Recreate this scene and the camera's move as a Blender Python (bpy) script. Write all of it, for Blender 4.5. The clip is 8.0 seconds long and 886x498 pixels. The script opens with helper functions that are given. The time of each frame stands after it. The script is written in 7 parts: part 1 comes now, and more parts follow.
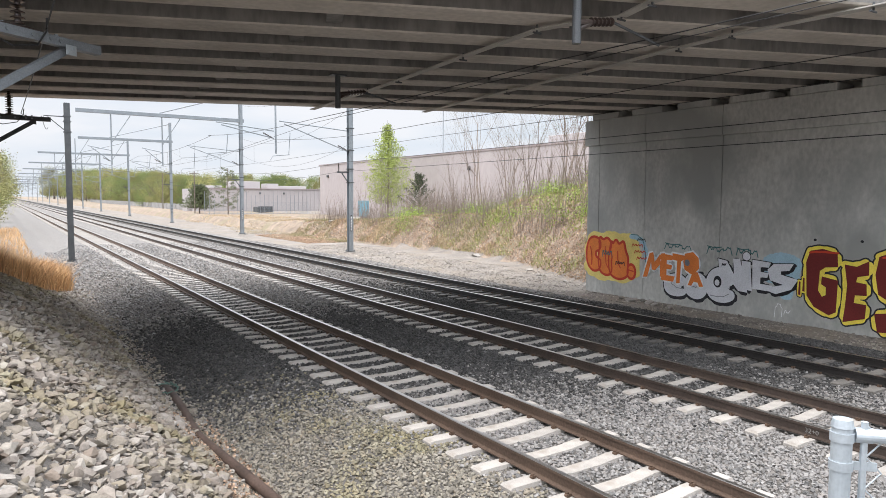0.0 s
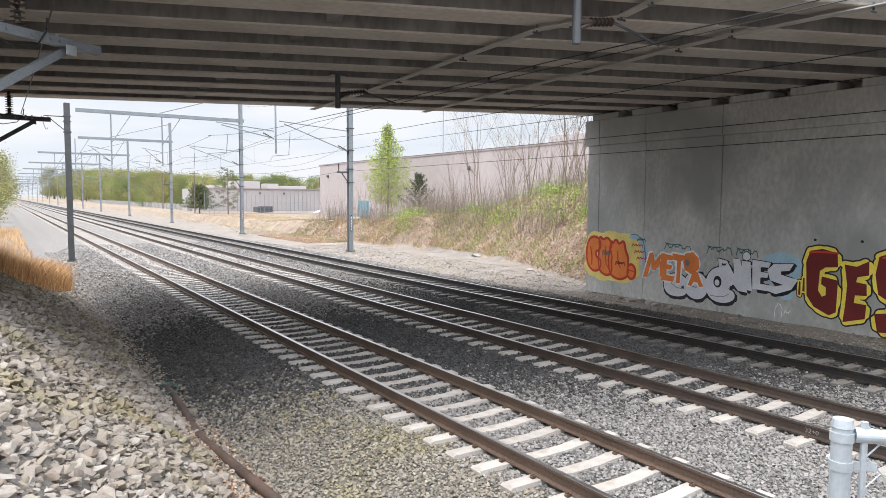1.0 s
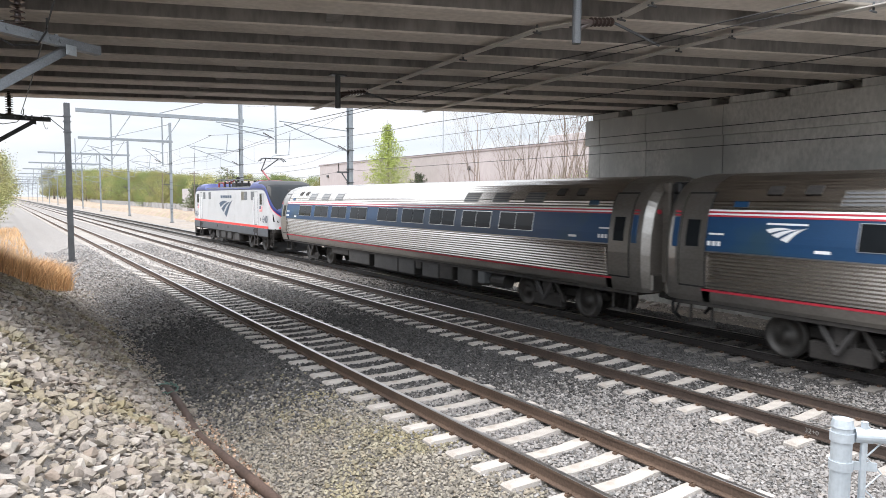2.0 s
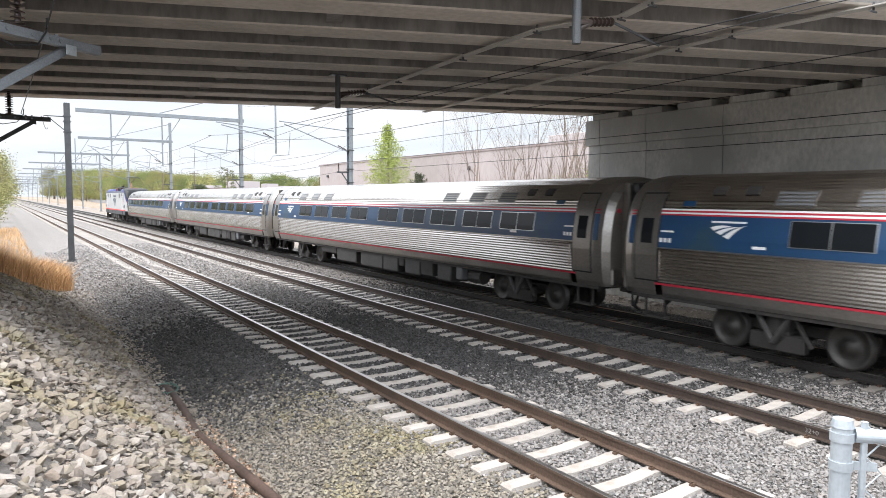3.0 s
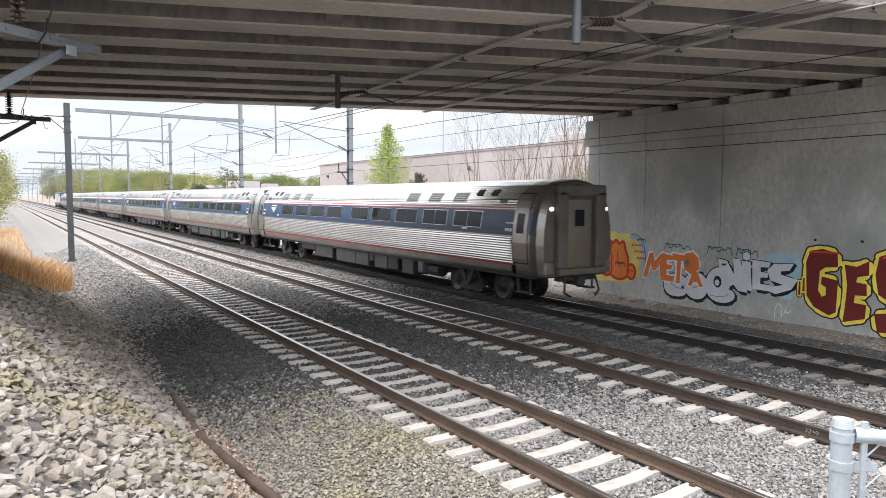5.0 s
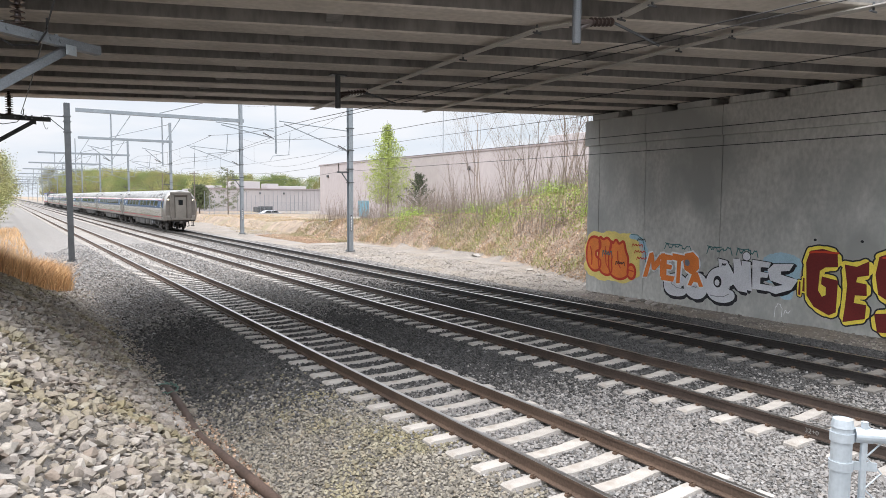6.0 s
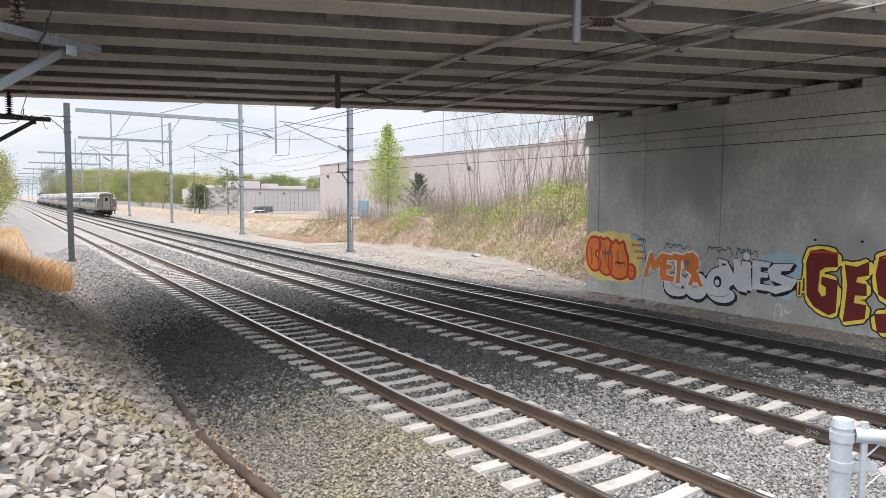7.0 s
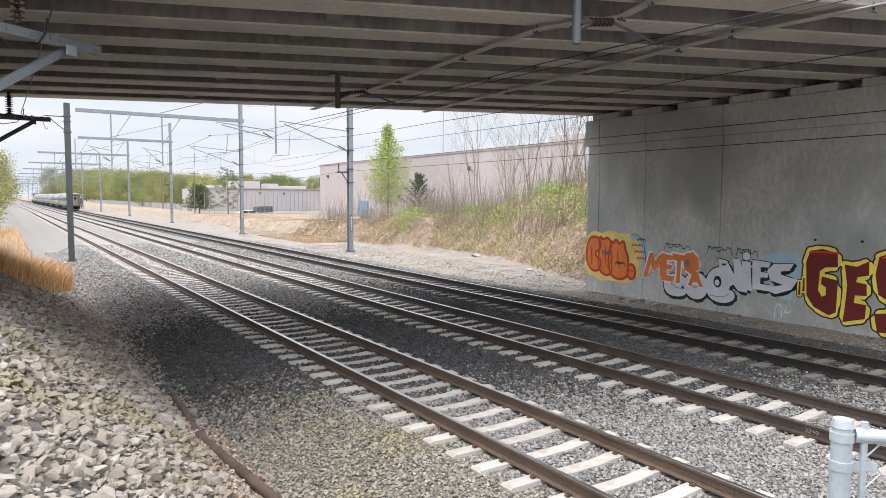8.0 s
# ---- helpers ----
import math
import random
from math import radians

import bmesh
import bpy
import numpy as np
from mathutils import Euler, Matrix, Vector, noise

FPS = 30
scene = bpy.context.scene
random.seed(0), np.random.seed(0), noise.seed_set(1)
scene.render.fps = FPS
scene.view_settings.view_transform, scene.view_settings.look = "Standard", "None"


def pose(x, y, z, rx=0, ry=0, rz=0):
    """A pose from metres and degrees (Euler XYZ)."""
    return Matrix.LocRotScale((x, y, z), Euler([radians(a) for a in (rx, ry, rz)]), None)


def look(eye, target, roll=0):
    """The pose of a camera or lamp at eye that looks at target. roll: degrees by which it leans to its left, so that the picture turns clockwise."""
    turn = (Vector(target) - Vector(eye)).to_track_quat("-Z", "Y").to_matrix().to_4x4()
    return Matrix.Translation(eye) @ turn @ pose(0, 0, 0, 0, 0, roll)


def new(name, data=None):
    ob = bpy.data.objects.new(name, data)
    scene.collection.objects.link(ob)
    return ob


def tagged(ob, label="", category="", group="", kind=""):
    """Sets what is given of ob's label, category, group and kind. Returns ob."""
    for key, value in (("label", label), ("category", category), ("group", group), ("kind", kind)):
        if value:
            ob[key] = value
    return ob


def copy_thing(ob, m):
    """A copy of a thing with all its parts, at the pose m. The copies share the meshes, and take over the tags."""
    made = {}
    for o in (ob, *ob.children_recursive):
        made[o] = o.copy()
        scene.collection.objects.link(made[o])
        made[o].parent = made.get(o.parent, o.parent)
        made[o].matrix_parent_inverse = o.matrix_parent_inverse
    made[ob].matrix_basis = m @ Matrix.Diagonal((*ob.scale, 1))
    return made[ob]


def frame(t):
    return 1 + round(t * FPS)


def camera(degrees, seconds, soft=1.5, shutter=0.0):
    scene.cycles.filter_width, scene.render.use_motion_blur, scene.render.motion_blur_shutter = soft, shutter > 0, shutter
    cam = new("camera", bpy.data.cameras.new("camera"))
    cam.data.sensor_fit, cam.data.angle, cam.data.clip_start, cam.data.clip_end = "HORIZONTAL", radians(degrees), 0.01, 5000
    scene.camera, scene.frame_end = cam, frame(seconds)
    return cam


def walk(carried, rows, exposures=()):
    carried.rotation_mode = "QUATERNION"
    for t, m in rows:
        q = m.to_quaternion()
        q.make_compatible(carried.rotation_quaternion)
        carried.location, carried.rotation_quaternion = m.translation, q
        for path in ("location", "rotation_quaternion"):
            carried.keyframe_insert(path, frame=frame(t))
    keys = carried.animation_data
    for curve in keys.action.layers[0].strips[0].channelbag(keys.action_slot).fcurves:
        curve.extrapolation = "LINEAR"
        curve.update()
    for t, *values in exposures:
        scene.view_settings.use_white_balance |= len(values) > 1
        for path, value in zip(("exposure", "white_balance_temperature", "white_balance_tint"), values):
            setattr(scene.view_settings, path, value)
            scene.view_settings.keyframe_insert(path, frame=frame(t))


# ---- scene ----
# World: x across the tracks, y along them (away from the viewer), z = 0 at the rail heads.
EYE = (0.0, 0.0, 3.316)
YAW, PITCH, ROLL = radians(33.205), radians(4.2725), 0.374
AIM = (math.sin(YAW) * math.cos(PITCH), EYE[1] + math.cos(YAW) * math.cos(PITCH), EYE[2] - math.sin(PITCH))
cam = camera(66.31, 8.0, soft=0.4, shutter=0.04)
walk(cam, [(0.0, look(EYE, AIM, ROLL)), (8.0, look(EYE, AIM, ROLL))],
     exposures=[(0.0, 0.03), (0.7, 0.03), (1.3, 0.16), (3.0, 0.24), (4.7, 0.24), (5.8, 0.06), (8.0, 0.06)])

# ---- light: thin bright overcast, sun high behind the cloud ----
SUN_EL, SUN_AZ = radians(72), radians(262)
world = bpy.data.worlds.new("world")
scene.world = world
world.use_nodes = True
wn = world.node_tree.nodes
wl = world.node_tree.links
bg = wn["Background"]
sky = wn.new("ShaderNodeTexSky")
sky.sky_type = "NISHITA"
sky.sun_disc = False
sky.sun_elevation, sky.sun_rotation = SUN_EL, SUN_AZ
sky.dust_density, sky.air_density = 4.0, 1.0
# a thin sheet of cloud over the blue
tc = wn.new("ShaderNodeTexCoord")
mp = wn.new("ShaderNodeMapping")
mp.inputs["Scale"].default_value = (1.6, 1.6, 7.0)
cn = wn.new("ShaderNodeTexNoise")
cn.inputs["Scale"].default_value, cn.inputs["Detail"].default_value = 2.2, 7.0
cr = wn.new("ShaderNodeValToRGB")
cr.color_ramp.elements[0].position, cr.color_ramp.elements[0].color = 0.34, (0.62, 0.70, 0.80, 1)
cr.color_ramp.elements[1].position, cr.color_ramp.elements[1].color = 0.60, (0.80, 0.815, 0.86, 1)
# an overcast sky is brighter overhead than at the horizon
sep = wn.new("ShaderNodeSeparateXYZ")
gr = wn.new("ShaderNodeMapRange")
gr.inputs["From Min"].default_value, gr.inputs["From Max"].default_value = 0.13, 0.45
gr.inputs["To Min"].default_value, gr.inputs["To Max"].default_value = 12.0, 27.0
sc = wn.new("ShaderNodeVectorMath")
sc.operation = "SCALE"
wl.new(tc.outputs["Generated"], sep.inputs[0])
wl.new(sep.outputs["Z"], gr.inputs["Value"])
# and brighter in the half of it where the sun stands behind the cloud
glow = wn.new("ShaderNodeVectorMath")
glow.operation = "DOT_PRODUCT"
glow.inputs[1].default_value = (math.sin(SUN_AZ) * math.cos(SUN_EL), math.cos(SUN_AZ) * math.cos(SUN_EL), math.sin(SUN_EL))
gm = wn.new("ShaderNodeMapRange")
gm.inputs["From Min"].default_value, gm.inputs["From Max"].default_value = 0.1, 1.0
gm.inputs["To Min"].default_value, gm.inputs["To Max"].default_value = 1.0, 1.8
gx = wn.new("ShaderNodeMath")
gx.operation = "MULTIPLY"
wl.new(tc.outputs["Generated"], glow.inputs[0])
wl.new(glow.outputs["Value"], gm.inputs["Value"])
wl.new(gr.outputs[0], gx.inputs[0])
wl.new(gm.outputs[0], gx.inputs[1])
wl.new(gx.outputs[0], sc.inputs["Scale"])
wl.new(cr.outputs["Color"], sc.inputs[0])
mx = wn.new("ShaderNodeMix")
mx.data_type = "RGBA"
mx.inputs[0].default_value = 0.9
wl.new(tc.outputs["Generated"], mp.inputs["Vector"])
wl.new(mp.outputs["Vector"], cn.inputs["Vector"])
wl.new(cn.outputs["Fac"], cr.inputs["Fac"])
wl.new(sky.outputs["Color"], mx.inputs[6])
wl.new(sc.outputs[0], mx.inputs[7])
wl.new(mx.outputs[2], bg.inputs["Color"])
bg.inputs["Strength"].default_value = 0.1
sun = new("sun", bpy.data.lights.new("sun", "SUN"))
sun.data.energy, sun.data.angle, sun.data.color = 2.2, radians(40), (1.0, 0.93, 0.86)
sun.matrix_basis = look((0, 0, 60), (math.sin(SUN_AZ) * -20, math.cos(SUN_AZ) * -20, 60 - 20 * math.tan(SUN_EL)))


# ---- materials ----
def mat(name, color, rough=0.7, metal=0.0, vary=0.15, scale=3.0, fine=40.0, bump=0.2, dist=0.01, island=0.0, obj=0.0,
        stain=None, stain_scale=0.6, stain_at=0.55, stain_wide=0.15, stretch=(1, 1, 1), alpha=1.0):
    """A surface with tone variation at two scales, optional stains of another colour, and fine relief."""
    m = bpy.data.materials.new(name)
    m.use_nodes = True
    n, l = m.node_tree.nodes, m.node_tree.links
    b = n["Principled BSDF"]
    b.inputs["Roughness"].default_value, b.inputs["Metallic"].default_value = rough, metal
    co = n.new("ShaderNodeTexCoord")
    ma = n.new("ShaderNodeMapping")
    ma.inputs["Scale"].default_value = stretch
    l.new(co.outputs["Object"], ma.inputs["Vector"])
    big, small = n.new("ShaderNodeTexNoise"), n.new("ShaderNodeTexNoise")
    big.inputs["Scale"].default_value, big.inputs["Detail"].default_value = scale, 5.0
    small.inputs["Scale"].default_value, small.inputs["Detail"].default_value = fine, 4.0
    for t in (big, small):
        l.new(ma.outputs["Vector"], t.inputs["Vector"])
    add = n.new("ShaderNodeMath")
    add.operation = "ADD"
    l.new(big.outputs["Fac"], add.inputs[0])
    l.new(small.outputs["Fac"], add.inputs[1])
    src = add.outputs[0]
    lo, hi = 1.0 - vary * 2, 1.0 + vary * 2
    rng = n.new("ShaderNodeMapRange")
    rng.inputs["From Min"].default_value, rng.inputs["From Max"].default_value = 0.6, 1.4
    rng.inputs["To Min"].default_value, rng.inputs["To Max"].default_value = lo, hi
    l.new(src, rng.inputs["Value"])
    val = rng.outputs[0]
    for kind, amount in (("isl", island), ("obj", obj)):
        if amount:
            src_node = n.new("ShaderNodeNewGeometry") if kind == "isl" else n.new("ShaderNodeObjectInfo")
            r2 = n.new("ShaderNodeMapRange")
            r2.inputs["To Min"].default_value, r2.inputs["To Max"].default_value = 1 - amount, 1 + amount
            l.new(src_node.outputs["Random Per Island" if kind == "isl" else "Random"], r2.inputs["Value"])
            mul = n.new("ShaderNodeMath")
            mul.operation = "MULTIPLY"
            l.new(val, mul.inputs[0])
            l.new(r2.outputs[0], mul.inputs[1])
            val = mul.outputs[0]
    sc = n.new("ShaderNodeVectorMath")
    sc.operation = "SCALE"
    sc.inputs[0].default_value = color
    l.new(val, sc.inputs["Scale"])
    out = sc.outputs[0]
    if stain:
        st = n.new("ShaderNodeTexNoise")
        st.inputs["Scale"].default_value, st.inputs["Detail"].default_value = stain_scale, 6.0
        l.new(ma.outputs["Vector"], st.inputs["Vector"])
        sr = n.new("ShaderNodeMapRange")
        sr.inputs["From Min"].default_value, sr.inputs["From Max"].default_value = stain_at, stain_at + stain_wide
        l.new(st.outputs["Fac"], sr.inputs["Value"])
        mi = n.new("ShaderNodeMix")
        mi.data_type = "RGBA"
        mi.inputs[7].default_value = (*stain, 1)
        l.new(sr.outputs[0], mi.inputs[0])
        l.new(out, mi.inputs[6])
        out = mi.outputs[2]
    l.new(out, b.inputs["Base Color"])
    if bump:
        bu = n.new("ShaderNodeBump")
        bu.inputs["Strength"].default_value, bu.inputs["Distance"].default_value = bump, dist
        l.new(src, bu.inputs["Height"])
        l.new(bu.outputs["Normal"], b.inputs["Normal"])
    return m


CONC = mat("concrete", (0.50, 0.492, 0.46), 0.85, vary=0.15, scale=0.45, fine=9, bump=0.25, stain=(0.335, 0.336, 0.316), stain_scale=0.42, stain_at=0.46, stain_wide=0.16, stretch=(1, 1, 0.6))
# Beam sides: pale streaks over a darker tone that holds the gaps' shade.
WEB = mat("gap_shade_web", (0.20, 0.188, 0.178), 0.9, vary=0.2, scale=0.7, fine=9, bump=0.2, stain=(0.31, 0.29, 0.27), stain_scale=1.6, stain_at=0.56, stretch=(1, 1, 0.3))
CONC_BEAM = mat("beam_concrete", (0.52, 0.475, 0.425), 0.85, vary=0.12, scale=0.4, fine=7, bump=0.25, stain=(0.37, 0.335, 0.295), stain_scale=0.5, stain_at=0.55)
CONC_LIGHT = mat("tie_concrete", (0.41, 0.375, 0.34), 0.85, vary=0.12, scale=4, fine=60, bump=0.3, obj=0.12, stain=(0.33, 0.29, 0.25), stain_scale=3.0, stain_at=0.55)
WOOD_TIE = mat("timber_tie", (0.16, 0.145, 0.13), 0.9, vary=0.2, scale=5, fine=60, bump=0.5, obj=0.2)
RAIL = (mat("rusty_rail", (0.105, 0.069, 0.049), 0.7, 0.1, vary=0.22, scale=1.5, fine=30, bump=0.12, stain=(0.075, 0.05, 0.038), stain_scale=1.2),
        mat("brown_rail", (0.070, 0.050, 0.040), 0.65, 0.2, vary=0.22, scale=1.5, fine=30, bump=0.12, stain=(0.12, 0.085, 0.06), stain_scale=1.6, stain_at=0.6),
        mat("black_rail", (0.030, 0.026, 0.024), 0.55, 0.3, vary=0.2, scale=1.5, fine=30, bump=0.1))
RAIL_HEAD = mat("rail_head", (0.42, 0.40, 0.38), 0.28, 0.9, vary=0.1, scale=2, fine=40, bump=0.0)
BALLAST = mat("ballast", (0.19, 0.174, 0.16), 0.9, vary=0.3, scale=6, fine=30, bump=0.8, dist=0.04, island=0.0)


def mixed(name, colors, rough=0.9, per_object=False, moss=None, moss_at=0.5):
    """Broken stone: every piece takes its own tint from a few, with grain, and moss in patches."""
    m = mat(name, (1, 1, 1), rough, vary=0.10, scale=5, fine=45, bump=0.35, dist=0.015)
    n, l = m.node_tree.nodes, m.node_tree.links
    b = n["Principled BSDF"]
    grain = b.inputs["Base Color"].links[0].from_socket
    src = n.new("ShaderNodeObjectInfo" if per_object else "ShaderNodeNewGeometry")
    ramp = n.new("ShaderNodeValToRGB")
    e = ramp.color_ramp.elements
    while len(e) < len(colors):
        e.new(0.5)
    for k, c in enumerate(colors):
        e[k].position = k / (len(colors) - 1)
        e[k].color = (*c, 1)
    l.new(src.outputs["Random" if per_object else "Random Per Island"], ramp.inputs["Fac"])
    mul = n.new("ShaderNodeVectorMath")
    mul.operation = "MULTIPLY"
    l.new(ramp.outputs["Color"], mul.inputs[0])
    l.new(grain, mul.inputs[1])
    out = mul.outputs[0]
    if moss:
        co = n.new("ShaderNodeNewGeometry")
        no = n.new("ShaderNodeTexNoise")
        no.inputs["Scale"].default_value, no.inputs["Detail"].default_value = 0.55, 5.0
        l.new(co.outputs["Position"], no.inputs["Vector"])
        mr = n.new("ShaderNodeMapRange")
        mr.inputs["From Min"].default_value, mr.inputs["From Max"].default_value = moss_at, moss_at + 0.16
        l.new(no.outputs["Fac"], mr.inputs["Value"])
        tint = n.new("ShaderNodeVectorMath")
        tint.operation = "MULTIPLY"
        tint.inputs[1].default_value = moss
        l.new(out, tint.inputs[0])
        mx2 = n.new("ShaderNodeMix")
        mx2.data_type = "RGBA"
        l.new(mr.outputs[0], mx2.inputs[0])
        l.new(out, mx2.inputs[6])
        l.new(tint.outputs[0], mx2.inputs[7])
        out = mx2.outputs[2]
    l.new(out, b.inputs["Base Color"])
    return m


STONE = mixed("ballast_stone", ((0.12, 0.116, 0.112), (0.20, 0.19, 0.182), (0.24, 0.222, 0.21), (0.29, 0.275, 0.262), (0.23, 0.205, 0.185), (0.33, 0.315, 0.30)))
# Brake dust by the third track, and the bridge's shade, put into the colour.
STONE_SHADED_SOOT = mixed("shaded_brake_dusted_stone", ((0.034, 0.032, 0.031), (0.056, 0.053, 0.051), (0.078, 0.074, 0.071), (0.115, 0.108, 0.103)), 0.85)
STONE_TAN = mixed("earthy_stone", ((0.11, 0.098, 0.08), (0.18, 0.16, 0.13), (0.23, 0.205, 0.17), (0.28, 0.255, 0.205), (0.24, 0.20, 0.15), (0.33, 0.30, 0.25)), moss=(1.02, 1.0, 0.68))
RIPRAP_TINTS = ((0.16, 0.135, 0.115), (0.24, 0.206, 0.178), (0.29, 0.256, 0.225), (0.24, 0.20, 0.145), (0.33, 0.294, 0.258), (0.22, 0.172, 0.135), (0.38, 0.35, 0.318), (0.26, 0.225, 0.185), (0.285, 0.25, 0.205))
RIPRAP = mixed("riprap_stone", RIPRAP_TINTS, moss=(0.92, 0.90, 0.66))
GALV = mat("galvanised_steel", (0.27, 0.295, 0.315), 0.5, 0.5, vary=0.1, scale=2, fine=30, bump=0.05)
DARK_STEEL = mat("dark_steel", (0.10, 0.105, 0.11), 0.5, 0.5, vary=0.15, scale=3, fine=40, bump=0.05)
BLACK = mat("black_rubber", (0.015, 0.015, 0.016), 0.6, vary=0.15)


# ---- building helpers ----
def part(name, bm, material, parent=None, label="", smooth=False):
    me = bpy.data.meshes.new(name)
    bm.to_mesh(me)
    bm.free()
    for mm in (material if isinstance(material, (list, tuple)) else [material]):
        me.materials.append(mm)
    if smooth:
        me.shade_smooth()
    ob = new(name, me)
    ob.parent = parent
    if label:
        tagged(ob, label)
    return ob


def thing(name, label, category, group="", kind="", at=None):
    ob = new(name)
    if at is not None:
        ob.matrix_basis = at
    return tagged(ob, label, category, group, kind)


def box(bm, x0, x1, y0, y1, z0, z1, m=None, bevel=0.0, mi=0):
    r = bmesh.ops.create_cube(bm, size=1.0)
    vs = r["verts"]
    for v in vs:
        v.co = Vector(((x0 + x1) / 2 + v.co.x * (x1 - x0), (y0 + y1) / 2 + v.co.y * (y1 - y0), (z0 + z1) / 2 + v.co.z * (z1 - z0)))
    if bevel:
        es = list({e for v in vs for e in v.link_edges})
        r = bmesh.ops.bevel(bm, geom=es, offset=bevel, segments=1, affect="EDGES")
        vs = list({v for f in r["faces"] for v in f.verts} | {v for v in vs if v.is_valid})
    fs = {f for v in vs for f in v.link_faces}
    if mi:
        for f in fs:
            f.material_index = mi
    if m is not None:
        bmesh.ops.transform(bm, matrix=m, verts=vs)
    return vs


def rod(bm, a, b, r, seg=8, r2=None, cap=True):
    a, b = Vector(a), Vector(b)
    d = b - a
    m = Matrix.Translation((a + b) / 2) @ d.to_track_quat("Z", "Y").to_matrix().to_4x4()
    return bmesh.ops.create_cone(bm, cap_ends=cap, segments=seg, radius1=r, radius2=r if r2 is None else r2, depth=d.length, matrix=m)["verts"]


def tube(bm, pts, radii, seg=6):
    """One connected tube through points, with a radius for each (or one for all)."""
    pts = [Vector(p) for p in pts]
    if not isinstance(radii, (list, tuple)):
        radii = [radii] * len(pts)
    prev = None
    for i, (p, r) in enumerate(zip(pts, radii)):
        d = (pts[min(i + 1, len(pts) - 1)] - pts[max(i - 1, 0)]).normalized()
        q = d.to_track_quat("Z", "Y").to_matrix()
        cur = [bm.verts.new(p + q @ Vector((r * math.cos(2 * math.pi * k / seg), r * math.sin(2 * math.pi * k / seg), 0))) for k in range(seg)]
        if prev:
            for k in range(seg):
                bm.faces.new((prev[k], prev[(k + 1) % seg], cur[(k + 1) % seg], cur[k]))
        else:
            bm.faces.new(cur[::-1])
        prev = cur
    bm.faces.new(prev)


def sweep(bm, profile, y0, y1, closed=False, caps=False, mi=0):
    """Straight extrusion of an x-z profile along y."""
    a = [bm.verts.new((x, y0, z)) for x, z in profile]
    b = [bm.verts.new((x, y1, z)) for x, z in profile]
    k = len(profile)
    for i in range(k if closed else k - 1):
        j = (i + 1) % k
        f = bm.faces.new((a[i], b[i], b[j], a[j]))
        f.material_index = mi
    if caps:
        bm.faces.new(a).material_index = mi
        bm.faces.new(list(reversed(b))).material_index = mi


# ---- ground ----
TRACKS = (6.362, 10.740, 14.660)      # centre lines
GAUGE = 1.492
BRIDGE_SKEW = (20.77 - 0.17, 20.1 - 28.21)   # run of the beams in plan
SK = math.atan2(BRIDGE_SKEW[1], BRIDGE_SKEW[0])


def smooth01(a, b, x):
    t = min(1.0, max(0.0, (x - a) / (b - a)))
    return t * t * (3 - 2 * t)


def edge_distance(x, y):
    """Distance beyond the far edge of the road over the bridge."""
    return (y - 28.3) * math.cos(SK) - x * math.sin(SK)


def ground_z(x, y):
    # track bed with shoulders
    z = -0.235
    if x < 4.6:
        z = -0.235 - 0.465 * (1 - smooth01(2.9, 4.6, x))
    if x < 2.75:
        crest = 2.1 + 1.7 * smooth01(11, 14, y) - 3.45 * smooth01(22, 34, y)
        z = -0.70 + min(crest, (2.75 - x) * 0.72 * (1 - 0.55 * smooth01(18, 34, y)))
    if x > 16.6:
        z = -0.235 - 0.185 * smooth01(16.6, 18.4, x)
    if x > 20.5:
        d = edge_distance(x, y)
        top = float(np.interp(d, (0, 6, 10.2, 13.4, 17.6, 21.1, 33, 55), (7.3, 6.3, 5.25, 4.3, 3.6, 2.6, 1.75, 0.9)))
        foot = float(np.interp(y, (20, 24, 30, 36, 40, 46), (20.8, 22.4, 24.8, 26.0, 26.0, 25.0)))
        bank = min(top, (x - foot) * 1.0)
        bank += 0.25 * noise.noise(Vector((x * 0.35, y * 0.35, 2.0))) * min(1.0, max(0.0, bank))
        bank = min(bank, 7.3)
        berm = 0.85 * smooth01(26, 38, x) * (1 - smooth01(84, 104, y)) * smooth01(30, 50, y)
        z += max(bank, berm, 0.0)
    return z


def build_ground():
    bm = bmesh.new()
    xs = [-900, -400, -150, -60, -30, -15, -8] + [-5 + i * 0.25 for i in range(0, 120)] + [25 + i * 0.6 for i in range(62)] + [64, 75, 90, 120, 180, 300, 600, 1200]
    ys = [-300, -120, -60, -30, -15] + [-8 + i * 0.4 for i in range(138)] + [47 + i * 2.5 for i in range(40)] + [150, 175, 210, 260, 330, 430, 600, 900, 1500, 2500]
    grid = []
    for y in ys:
        row = []
        for x in xs:
            z = ground_z(x, y)
            rough = 0.0
            if x > 17.3:
                rough = 0.015
            z += rough * noise.noise(Vector((x * 0.9, y * 0.9, 0))) * 2
            row.append(bm.verts.new((x, y, z)))
        grid.append(row)
    for j in range(len(ys) - 1):
        for i in range(len(xs) - 1):
            f = bm.faces.new((grid[j][i], grid[j][i + 1], grid[j + 1][i + 1], grid[j + 1][i]))
            f.smooth = True
            xm = (xs[i] + xs[i + 1]) / 2
            ym = (ys[j] + ys[j + 1]) / 2
            f.material_index = (2 if ym < 46 else 0) if (2.7 if ym < 33 else -0.5) < xm < 17.4 else (2 if xm < 2.7 and xm > -6 and ym < 33 else 3 if xm > 20.6 and ym > 20 and xm < 44 and ground_z(xm, ym) > -0.3 else 1)
    g = part("ground", bm, [BALLAST, DIRT, BED_GAP_SHADE, BANK_SOIL])
    tagged(g, "grey stone ballast and dusty brown earth beside the tracks", "ground", kind="structure")


